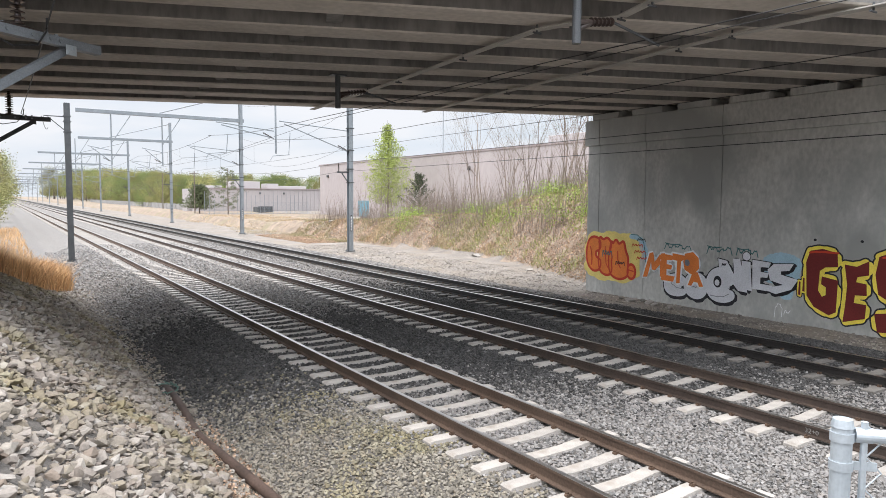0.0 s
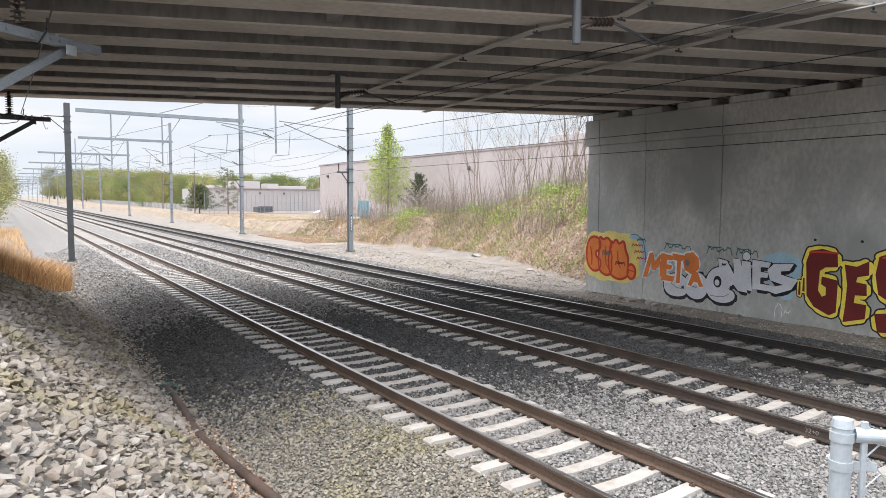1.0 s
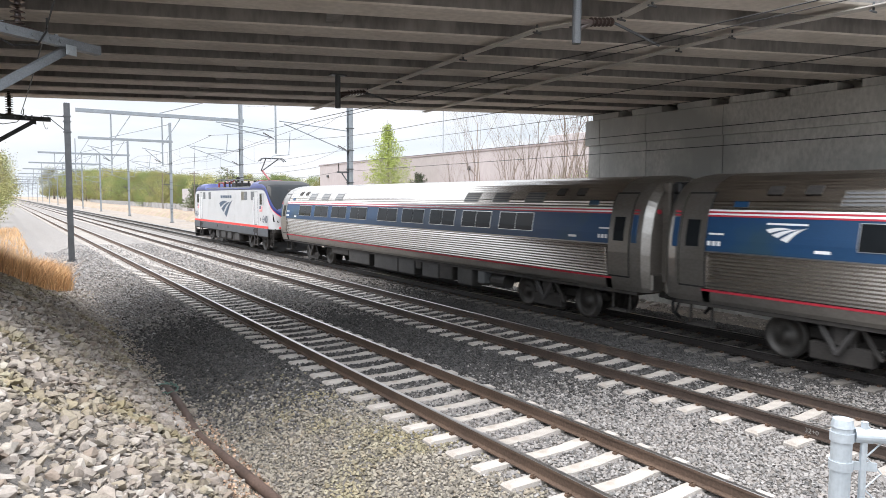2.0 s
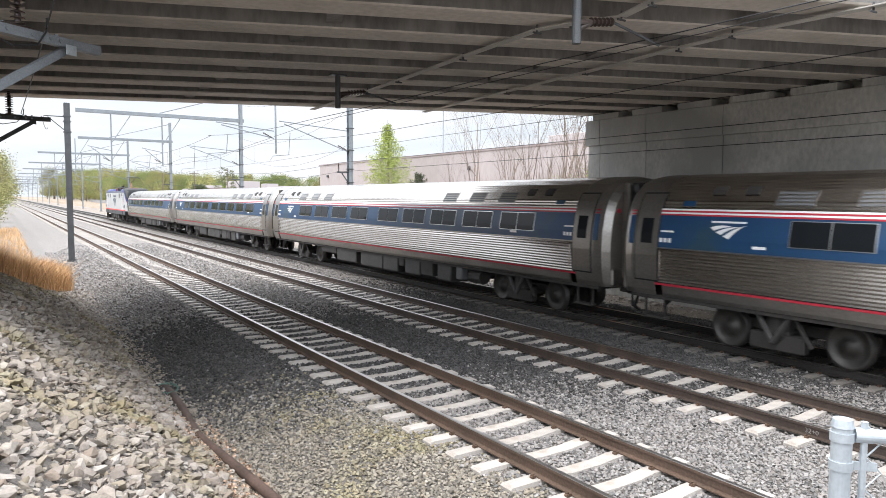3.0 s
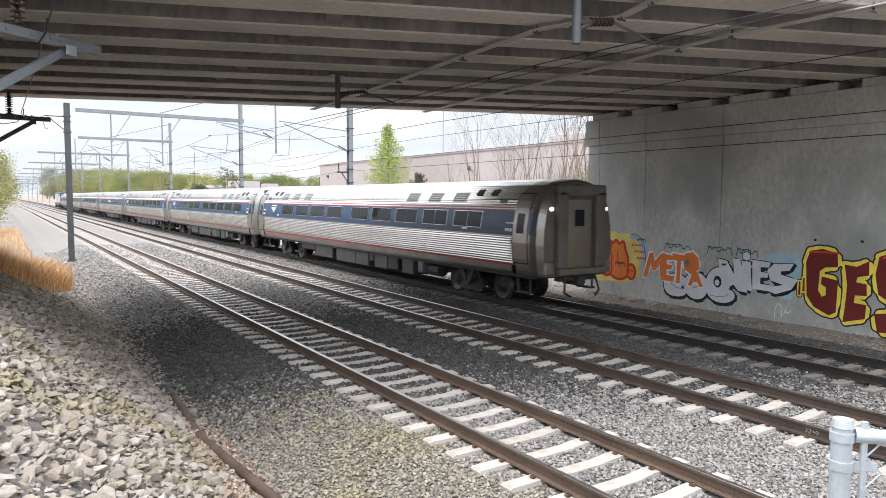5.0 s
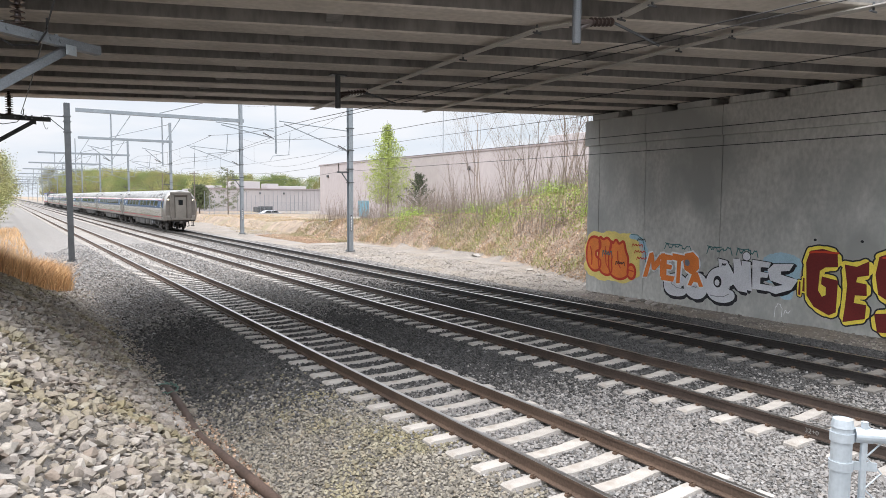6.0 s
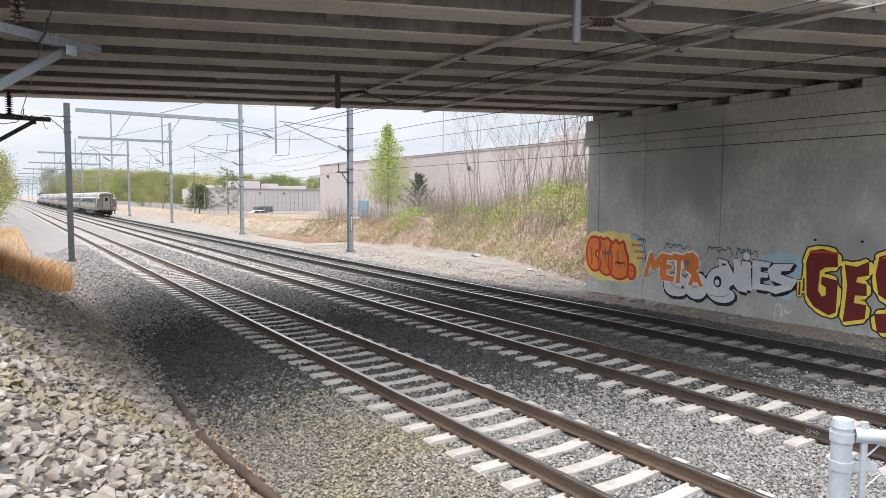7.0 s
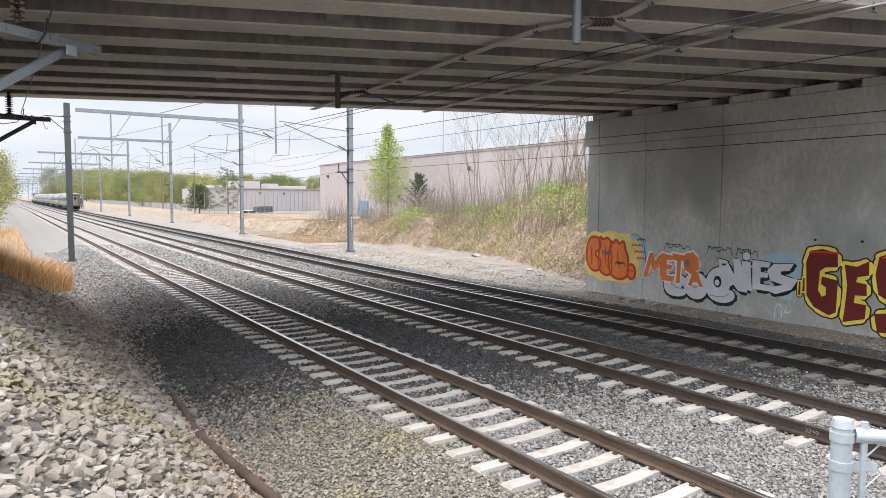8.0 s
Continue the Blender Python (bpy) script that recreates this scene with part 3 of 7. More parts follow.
    part("underframe", bm, UNDER, car)
    for y0, y1, z0, m in ((4.3, 6.1, 0.66, UNDER), (2.2, 4.25, 0.40, UNDER_BOX), (-0.3, 1.75, 0.36, UNDER_BOX), (-1.6, -0.34, 0.36, UNDER_BOX), (-2.1, -1.66, 0.62, UNDER), (-3.3, -2.15, 0.38, UNDER_BOX), (-4.2, -3.34, 0.42, UNDER), (-5.4, -4.5, 0.36, UNDER_BOX), (-6.1, -5.7, 0.5, GRILLE)):
        bm = bmesh.new()
        box(bm, -1.38, 1.38, y0, y1, z0, 0.96, bevel=0.04)
        part("equipment_case", bm, m, car)
    bm = bmesh.new()
    rod(bm, (-1.0, -6.9, 0.66), (-1.0, -6.2, 0.66), 0.24, 14)
    part("air_tank", bm, UNDER_BOX, car)
    # emblem, numbers and lettering on the band as plain marks
    if badge:
        emblem(car, 9.85 - 0.42, 2.78, 0.85, lambda z: -hull(z), WHITE)
        part("lettering_bar", patch(-1, 9.85 - 0.42, 9.85 + 0.42, 2.82, 2.86, 0.010, 0.05), WHITE, car)
    for e in (-1, 1):
        for k in range(3):
            part("number_bar", patch(-1, e * 11.45 - 0.16 + k * 0.12, e * 11.45 - 0.08 + k * 0.12, 2.32, 2.42, 0.010, 0.05), WHITE, car)
        part("lettering_bar", patch(-1, e * 11.45 - 0.22, e * 11.45 + 0.14, 2.56, 2.60, 0.010, 0.05), WHITE, car)
        bar = 9.10 if badge else 10.35
        part("lettering_bar", patch(-1, e * bar - 0.15, e * bar + 0.15, 2.30, 2.36, 0.010, 0.05), WHITE, car)
    if cafe:
        for k in range(9):
            part("lettering_bar", patch(-1, -1.55 + k * 0.15, -1.45 + k * 0.15, 2.56, 2.68, 0.010, 0.05), WHITE, car)
            part("lettering_bar", patch(-1, 0.35 + k * 0.15, 0.45 + k * 0.15, 2.56, 2.68, 0.010, 0.05), WHITE, car)
        part("badge", patch(-1, -0.14, 0.22, 2.45, 2.80, 0.010, 0.05), WHITE, car)
    return car


def build_locomotive():
    car = thing("electric_locomotive", "silver electric locomotive with navy roof and a red waist stripe", "locomotive")
    # body lofted nose to nose: (y, half width, top, lower edge of the navy paint)
    stations = [(9.66, 0.55, 2.20, 2.02), (9.63, 0.80, 2.34, 2.12), (9.56, 1.00, 2.50, 2.24), (9.44, 1.17, 2.68, 2.38), (9.28, 1.30, 2.92, 2.54), (9.10, 1.38, 3.18, 2.72), (8.92, 1.43, 3.44, 2.96), (8.74, 1.46, 3.68, 3.22), (8.56, 1.48, 3.90, 3.46), (8.36, 1.487, 4.08, 3.62), (8.10, 1.49, 4.22, 3.72), (7.75, 1.49, 4.30, 3.76), (7.0, 1.49, 4.34, 3.77), (5.7, 1.49, 4.30, 3.77), (5.4, 1.49, 4.02, 3.77)]
    rings_y = stations + [(-y, w, t, b) for y, w, t, b in reversed(stations)]
    bm = bmesh.new()
    rings = []
    for y, w, t, b in rings_y:
        side = [(w, 1.44), (w, 1.62), (w, (1.62 + b) / 2), (w, b - 0.05), (w, b)]
        side += [(w * k, b + (t - b) * q) for q, k in ((0.3, 0.995), (0.6, 0.97), (0.82, 0.90), (0.95, 0.76), (1.0, 0.55), (1.0, 0.2))]
        prof = side + [(-x, z) for x, z in reversed(side)]
        rings.append([bm.verts.new((x, y, z)) for x, z in prof])
    n = len(rings[0])
    for a, b in zip(rings, rings[1:]):
        for i in range(n - 1):
            f = bm.faces.new((a[i], b[i], b[i + 1], a[i + 1]))
            k = min(i, n - 2 - i)
            c = f.calc_center_median()
            if k >= 4:
                f.material_index = 1
            if k == 3 and abs(c.y) > 8.8:
                f.material_index = 4
            if k >= 6 and 8.45 < abs(c.y) < 9.5:
                f.material_index = 2
            if k >= 6 and (7.0 < abs(c.y) < 8.45 or abs(c.y) < 5.5):
                f.material_index = 3
    bm.faces.new(rings[0])
    bm.faces.new(list(reversed(rings[-1])))
    bmesh.ops.recalc_face_normals(bm, faces=bm.faces)
    shell = part("body", bm, [LOCO_SILVER, NAVY, TINT, BLACK, RED], car, smooth=True)
    shell.data.set_sharp_from_angle(angle=radians(32))
    for s in (-1, 1):
        X = s * 1.49
        bm = bmesh.new()
        box(bm, X - 0.006, X + 0.006, -8.85, 8.85, 1.46, 1.60)
        part("waist_stripe", bm, RED, car, "bright red waist stripe")
        bm = bmesh.new()
        box(bm, X - 0.02, X + 0.02, -8.85, 8.85, 0.98, 1.455, bevel=0.01)
        part("skirt", bm, SKIRT, car)
        bm = bmesh.new()
        box(bm, s * 1.475 - 0.02, s * 1.475 + 0.02, -8.3, 8.3, 3.80, 3.84)
        part("gutter", bm, SKIRT, car)
        for e in (-1, 1):
            fr = bmesh.new()
            box(fr, X - 0.012, X + 0.012, e * 7.66 - 0.27, e * 7.66 + 0.27, 2.85, 3.54, bevel=0.01)
            w = part("cab_window", fr, SKIRT, car)
            bm = bmesh.new()
            box(bm, X - 0.016, X + 0.016, e * 7.66 - 0.22, e * 7.66 + 0.22, 2.9, 3.49, bevel=0.01)
            part("pane", bm, TINT, w)
            bm = bmesh.new()
            box(bm, X + s * 0.03 - 0.03, X + s * 0.03 + 0.03, e * 8.02 - 0.06, e * 8.02 + 0.06, 2.85, 3.56, bevel=0.01)
            part("mirror", bm, LOCO_SILVER, car)
            # cab door with two grab rails
            bm = bmesh.new()
            box(bm, X - 0.004, X + 0.004, e * 6.72 - 0.30, e * 6.72 + 0.30, 1.66, 3.62, bevel=0.002)
            d = part("cab_door", bm, LOCO_SILVER, car)
            bm = bmesh.new()
            box(bm, X - 0.003, X + 0.003, e * 6.72 - 0.32, e * 6.72 + 0.32, 1.63, 3.65)
            part("door_gap", bm, SKIRT, car)
            for dy in (-0.38, 0.38):
                bm = bmesh.new()
                rod(bm, (X + s * 0.05, e * 6.72 + dy, 1.62), (X + s * 0.05, e * 6.72 + dy, 3.3), 0.02, 8)
                rod(bm, (X, e * 6.72 + dy, 3.28), (X + s * 0.06, e * 6.72 + dy, 3.28), 0.02, 6)
                part("handrail", bm, WHITE, car)
            # step ladder under the door
            bm = bmesh.new()
            for dy in (-0.28, 0.28):
                box(bm, X - 0.04, X + 0.04, e * 6.72 + dy - 0.03, e * 6.72 + dy + 0.03, 0.35, 1.44)
            for z in (0.4, 0.72, 1.04):
                box(bm, X - 0.12 * (s > 0) - 0.02, X + 0.12 * (s < 0) + 0.02, e * 6.72 - 0.28, e * 6.72 + 0.28, z, z + 0.04)
            part("ladder", bm, UNDER, car)
            bm = bmesh.new()
            box(bm, X - 0.024, X + 0.024, e * 6.72 - 0.22, e * 6.72 + 0.22, 1.12, 1.42)
            part("step_opening", bm, BLACK, car)
            # flag
            fl = bmesh.new()
            box(fl, X - 0.006, X + 0.006, e * 7.62 - 0.26, e * 7.62 + 0.26, 2.46, 2.78)
            flag = part("flag_decal", fl, WHITE, car)
            for k in range(7):
                bm = bmesh.new()
                z = 2.46 + k * 0.0457
                box(bm, X - 0.009, X + 0.009, e * 7.62 - 0.26, e * 7.62 + 0.26, z, z + 0.023)
                part("stripe", bm, RED, flag)
            bm = bmesh.new()
            box(bm, X - 0.012, X + 0.012, e * 7.62 + s * (0.04 if s < 0 else -0.04) - 0.0, e * 7.62 + 0.26 if s < 0 else e * 7.62 - 0.26, 2.60, 2.78)
            part("canton", bm, LOGO_BLUE, flag)
            bm = bmesh.new()
            box(bm, X - 0.008, X + 0.008, e * 7.55 - 0.07, e * 7.55 + 0.07, 1.88, 2.08, bevel=0.005)
            part("socket_cover", bm, GRILLE, car)
            # running number
            cu = bpy.data.curves.new("number", "FONT")
            cu.body, cu.size, cu.extrude, cu.align_x = "640", 0.62, 0.004, "CENTER"
            tx = new("number", cu)
            tx.matrix_basis = pose(X + s * 0.006, e * 8.34, 1.80, 90, 0, -90 if s < 0 else 90)
            tx.parent = car
            cu.materials.append(NUMBER_GREY)
            # intake grilles
            for yy in ((5.72, 4.15) if e > 0 else ()):
                bm = bmesh.new()
                box(bm, X - 0.008, X + 0.008, yy - 0.31, yy + 0.31, 3.14, 3.66, bevel=0.003)
                g = part("intake_grille", bm, GRILLE, car)
            for yy in ((-4.0, -4.65, -6.0) if e < 0 else ()):
                bm = bmesh.new()
                box(bm, X - 0.008, X + 0.008, yy - 0.30, yy + 0.30, 3.12, 3.66, bevel=0.003)
                part("intake_grille", bm, GRILLE if yy < -4.5 else STEEL_DULL, car)
        for yy in (6.2, 2.1, -0.6, -6.2):
            bm = bmesh.new()
            box(bm, X - 0.026, X + 0.026, yy - 0.09, yy + 0.09, 1.18, 1.36, bevel=0.01)
            part("jacking_pad", bm, BLACK, car)
    emblem(car, -1.72, 3.10, 3.25, lambda z: -1.492, LOGO_BLUE)
    for k in range(6):
        bm = bmesh.new()
        y = 1.0 - k * 0.46
        box(bm, -1.500, -1.488, y - 0.17, y + 0.17, 3.24, 3.42)
        part("lettering_bar", bm, LOGO_BLUE, car)
    # noses: headlights, lower fairing, coupler, plough, steps
    for e in (-1, 1):
        for s in (-1, 1):
            bm = bmesh.new()
            tri = [bm.verts.new((s * x, e * y, z)) for x, y, z in ((1.335, 9.24, 2.34), (1.325, 9.26, 1.90), (1.06, 9.55, 1.84))]
            f = bm.faces.new(tri)
            bmesh.ops.solidify(bm, geom=[f], thickness=0.02)
            part("headlight", bm, TINT, car)
            bm = bmesh.new()
            box(bm, s * 1.25 - 0.12, s * 1.25 + 0.12, min(e * 8.9, e * 9.36), max(e * 8.9, e * 9.36), 0.4, 0.46)
            for z in (0.75, 1.1):
                box(bm, s * 1.25 - 0.12, s * 1.25 + 0.12, min(e * 9.1, e * 9.36), max(e * 9.1, e * 9.36), z, z + 0.04)
            for yy in (8.95, 9.33):
                box(bm, s * 1.33 - 0.03, s * 1.33 + 0.03, e * yy - 0.03, e * yy + 0.03, 0.4, 1.44)
            part("corner_step", bm, UNDER, car)
        bm = bmesh.new()
        box(bm, -1.3, 1.3, min(e * 8.9, e * 9.44), max(e * 8.9, e * 9.44), 1.2, 1.46, bevel=0.05)
        part("buffer_beam", bm, UNDER, car)
        bm = bmesh.new()
        box(bm, -1.06, 1.06, e * 9.50 - 0.10, e * 9.50 + 0.10, 1.46, 1.60, bevel=0.04)
        part("waist_stripe", bm, RED, car)
        bm = bmesh.new()
        box(bm, -0.16, 0.16, min(e * 9.2, e * 9.95), max(e * 9.2, e * 9.95), 0.76, 1.0, bevel=0.04)
        part("coupler", bm, UNDER, car)
        bm = bmesh.new()
        pv = [bm.verts.new(v) for v in ((-1.35, e * 9.3, 0.15), (1.35, e * 9.3, 0.15), (1.35, e * 9.2, 0.7), (-1.35, e * 9.2, 0.7), (0, e * 9.62, 0.15), (0, e * 9.45, 0.7))]
        bm.faces.new((pv[0], pv[4], pv[5], pv[3]))
        bm.faces.new((pv[4], pv[1], pv[2], pv[5]))
        bmesh.ops.solidify(bm, geom=bm.faces[:], thickness=0.03)
        part("plough", bm, BLACK, car)
        bogie(car, e * 4.95, 2.8, 0.559, WHEEL_LOCO, True)
    bm = bmesh.new()
    box(bm, -1.4, 1.4, -8.6, 8.6, 0.9, 1.3)
    box(bm, -1.3, 1.3, -2.7, 2.7, 0.35, 0.92, bevel=0.06)
    part("underframe", bm, UNDER, car)
    for y0, y1 in ((2.1, 2.9), (0.4, 1.4), (-1.0, -0.2), (-2.8, -1.8)):
        bm = bmesh.new()
        box(bm, -1.42, -1.1, y0, y1, 0.45, 0.98, bevel=0.05)
        part("equipment_case", bm, UNDER_BOX, car)
    # roof equipment
    for y, z, h in ((3.4, 3.98, 0.46), (2.2, 4.0, 0.4), (0.6, 3.98, 0.46), (-0.8, 3.98, 0.46), (-2.3, 3.98, 0.42), (-3.6, 3.98, 0.42), (-4.4, 3.98, 0.42)):
        bm = bmesh.new()
        for k in range(5):
            rod(bm, (-0.55, y, z + k * h / 5), (-0.55, y, z + (k + 0.55) * h / 5), 0.08, 10)
            rod(bm, (-0.55, y, z + (k + 0.55) * h / 5), (-0.55, y, z + (k + 1) * h / 5), 0.05, 10)
        part("roof_insulator", bm, UNDER, car)
    bm = bmesh.new()
    rod(bm, (-0.55, -4.4, 4.50), (-0.55, 3.4, 4.54), 0.025, 6)
    part("roof_busbar", bm, DARK_STEEL, car)
    bm = bmesh.new()
    box(bm, -0.5, 0.6, 0.9, 1.9, 3.98, 4.35, bevel=0.05)
    rod(bm, (-0.2, 1.3, 4.4), (-0.2, 1.3, 4.75), 0.09, 12)
    rod(bm, (-0.2, 1.3, 4.62), (-0.2, 1.3, 4.70), 0.17, 12)
    part("circuit_breaker", bm, BLACK, car)

    def pantograph(yb, up, e):
        """Single-arm collector; e is the way its knee points."""
        base = bmesh.new()
        for s in (-1, 1):
            rod(base, (s * 0.55, yb - 0.75, 4.36), (s * 0.55, yb + 0.75, 4.36), 0.04, 8)
            for yy in (-0.7, 0.7):
                rod(base, (s * 0.55, yb + yy, 3.96), (s * 0.55, yb + yy, 4.34), 0.07, 10)
        rod(base, (-0.55, yb, 4.36), (0.55, yb, 4.36), 0.05, 8)
        b = part("pantograph", base, MAROON, car, "maroon current collector, " + ("raised to the wire" if up else "folded down"))
        knee = Vector((0, yb + e * (1.45 if up else 1.25), 5.08 if up else 4.50))
        head = Vector((0, yb + e * (-0.55 if up else -0.75), 5.74 if up else 4.58))
        bm = bmesh.new()
        rod(bm, (0, yb - e * 0.05, 4.40), knee, 0.06, 8)
        part("lower_arm", bm, MAROON, b)
        bm = bmesh.new()
        for s in (-1, 1):
            rod(bm, knee + Vector((s * 0.05, 0, 0)), head + Vector((s * 0.4, 0, 0)), 0.035, 8)
        part("upper_arm", bm, DARK_STEEL, b)
        bm = bmesh.new()
        for d in (-0.17, 0.17):
            pts = [(-0.85, -0.16), (-0.62, 0.03), (0.62, 0.03), (0.85, -0.16)]
            for (x0, z0), (x1, z1) in zip(pts, pts[1:]):
                rod(bm, head + Vector((x0, d, z0)), head + Vector((x1, d, z1)), 0.03, 6)
        part("contact_strip", bm, DARK_STEEL, b)

    pantograph(-4.85, True, 1)
    pantograph(4.3, False, -1)
    return car


TRAIN = [(build_locomotive(), 9.2)]
coach = build_coach()
lead_coach = build_coach(badge=False)
for i in range(1, 8):
    back = 19.95 + 26.18 * (i - 0.5)
    if i == 4:
        TRAIN.append((build_coach(True), back))
    elif i == 7:
        TRAIN.append((build_coach(False, True), back))
    else:
        TRAIN.append((lead_coach if i == 1 else coach if i == 2 else copy_thing(coach, pose(0, 0, 0)), back))


# ---- ties ----
def tie_mesh(name, concrete, material):
    """Concrete ties are scooped between the rails; timber ones are plain sawn baulks. Rail clips sit beside each rail."""
    bm = bmesh.new()
    if concrete:
        xs = (-1.30, -1.27, -0.95, -0.55, -0.25, 0.25, 0.55, 0.95, 1.27, 1.30)
        tops = (-0.205, -0.182, -0.182, -0.184, -0.212, -0.212, -0.184, -0.182, -0.182, -0.205)
        wt, wb, low = 0.105, 0.135, -0.40
    else:
        xs = (-1.30, -1.285, 1.285, 1.30)
        tops = (-0.195, -0.184, -0.184, -0.195)
        wt, wb, low = 0.112, 0.116, -0.38
    rings = [[bm.verts.new((x, -wb, low)), bm.verts.new((x, -wt, t)), bm.verts.new((x, wt, t)), bm.verts.new((x, wb, low))] for x, t in zip(xs, tops)]
    for a, b in zip(rings, rings[1:]):
        for i in range(3):
            bm.faces.new((a[i], b[i], b[i + 1], a[i + 1]))
    bm.faces.new(rings[0])
    bm.faces.new(rings[-1][::-1])
    bmesh.ops.recalc_face_normals(bm, faces=bm.faces)
    for s in (-1, 1):
        for d in (-1, 1):
            xc = s * GAUGE / 2 + d * 0.115
            # bent spring clip: a shoulder and a thin loop over the rail foot
            box(bm, xc - 0.018 + d * 0.012, xc + 0.018 + d * 0.012, -0.028, 0.028, -0.184, -0.158, mi=1)
            box(bm, xc - 0.03, xc + 0.03, -0.034, -0.020, -0.176, -0.142, mi=1)
            box(bm, xc - 0.03 - d * 0.012, xc + 0.03 - d * 0.012, 0.018, 0.032, -0.176, -0.146, mi=1)
    me = bpy.data.meshes.new(name)
    bm.to_mesh(me)
    bm.free()
    me.materials.append(material)
    me.materials.append(RUST)
    return me


RUST = mat("rusty_clip", (0.12, 0.075, 0.05), 0.8, 0.2, vary=0.3, scale=8, bump=0.1)
TIE_C, TIE_W = tie_mesh("tie", True, CONC_LIGHT), tie_mesh("tie", False, WOOD_TIE)
TIE_ROWS = ((9.99, 0.6129, TIE_C, 250), (11.99, 0.6129, TIE_C, 250), (11.6, 0.56, TIE_W, 250))


def build_ties():
    rnd = random.Random(5)
    for tr, xc, (y0, step, me, count) in zip(ROAD, TRACKS, TIE_ROWS):
        first = -int((y0 - 2.0) / step)
        for k in range(first, first + count):
            ob = new("tie", me)
            ob.parent = tr
            ob.matrix_basis = pose(xc + rnd.uniform(-0.012, 0.012), y0 + k * step + rnd.uniform(-0.012, 0.012), rnd.uniform(-0.004, 0.003), 0, 0, rnd.uniform(-0.5, 0.5))
        # the rest, far off and behind the viewer, as one mesh
        vs, fs = [], []
        src_v = [v.co.copy() for v in me.vertices]
        src_f = [list(f.vertices) for f in me.polygons if f.material_index == 0]
        rest = list(range(first - 60, first)) + list(range(first + count, first + count + 900))
        for k in rest:
            o = len(vs)
            vs += [(v.x + xc, v.y + y0 + k * step, v.z) for v in src_v]
            fs += [[i + o for i in f] for f in src_f]
        far = bpy.data.meshes.new("far_ties")
        far.from_pydata(vs, [], fs)
        far.materials.append(me.materials[0])
        ob = new("far_ties", far)
        ob.parent = tr
        tagged(ob, "row of ties running on into the distance", kind="stuff")


# ---- loose stone ----
def stone_field(name, places, sizes, material, label, seed, squash=0.75, category="stones"):
    """Many small jittered blocks as one mesh. places: n x 3."""
    rs = np.random.RandomState(seed)
    n = len(places)
    cube = np.array([(x, y, z) for x in (-1, 1) for y in (-1, 1) for z in (-1, 1)], float)
    tris = np.array([(0, 1, 3), (0, 3, 2), (4, 6, 7), (4, 7, 5), (0, 4, 5), (0, 5, 1), (2, 3, 7), (2, 7, 6), (0, 2, 6), (0, 6, 4), (1, 5, 7), (1, 7, 3)])
    v = cube[None] * rs.uniform(0.45, 1.0, (n, 8, 1)) * rs.uniform(0.6, 1.0, (n, 1, 3)) + rs.uniform(-0.22, 0.22, (n, 8, 3))
    q = rs.normal(size=(n, 4))
    q /= np.linalg.norm(q, axis=1, keepdims=True)
    w, x, y, z = q.T
    R = np.stack([np.stack([1 - 2 * (y * y + z * z), 2 * (x * y - z * w), 2 * (x * z + y * w)], 1),
                  np.stack([2 * (x * y + z * w), 1 - 2 * (x * x + z * z), 2 * (y * z - x * w)], 1),
                  np.stack([2 * (x * z - y * w), 2 * (y * z + x * w), 1 - 2 * (x * x + y * y)], 1)], 1)
    v = np.einsum("nij,nkj->nki", R, v)
    v[:, :, 2] *= squash
    v = v * np.asarray(sizes)[:, None, None] + np.asarray(places)[:, None, :]
    f = (tris[None] + 8 * np.arange(n)[:, None, None]).reshape(-1, 3)
    me = bpy.data.meshes.new(name)
    me.vertices.add(n * 8)
    me.vertices.foreach_set("co", v.reshape(-1))
    me.loops.add(len(f) * 3)
    me.loops.foreach_set("vertex_index", f.reshape(-1).astype(np.int32))
    me.polygons.add(len(f))
    me.polygons.foreach_set("loop_start", np.arange(0, len(f) * 3, 3, dtype=np.int32))
    me.update(calc_edges=True)
    me.shade_flat()
    me.materials.append(material)
    return tagged(new(name, me), label, category, kind="stuff")


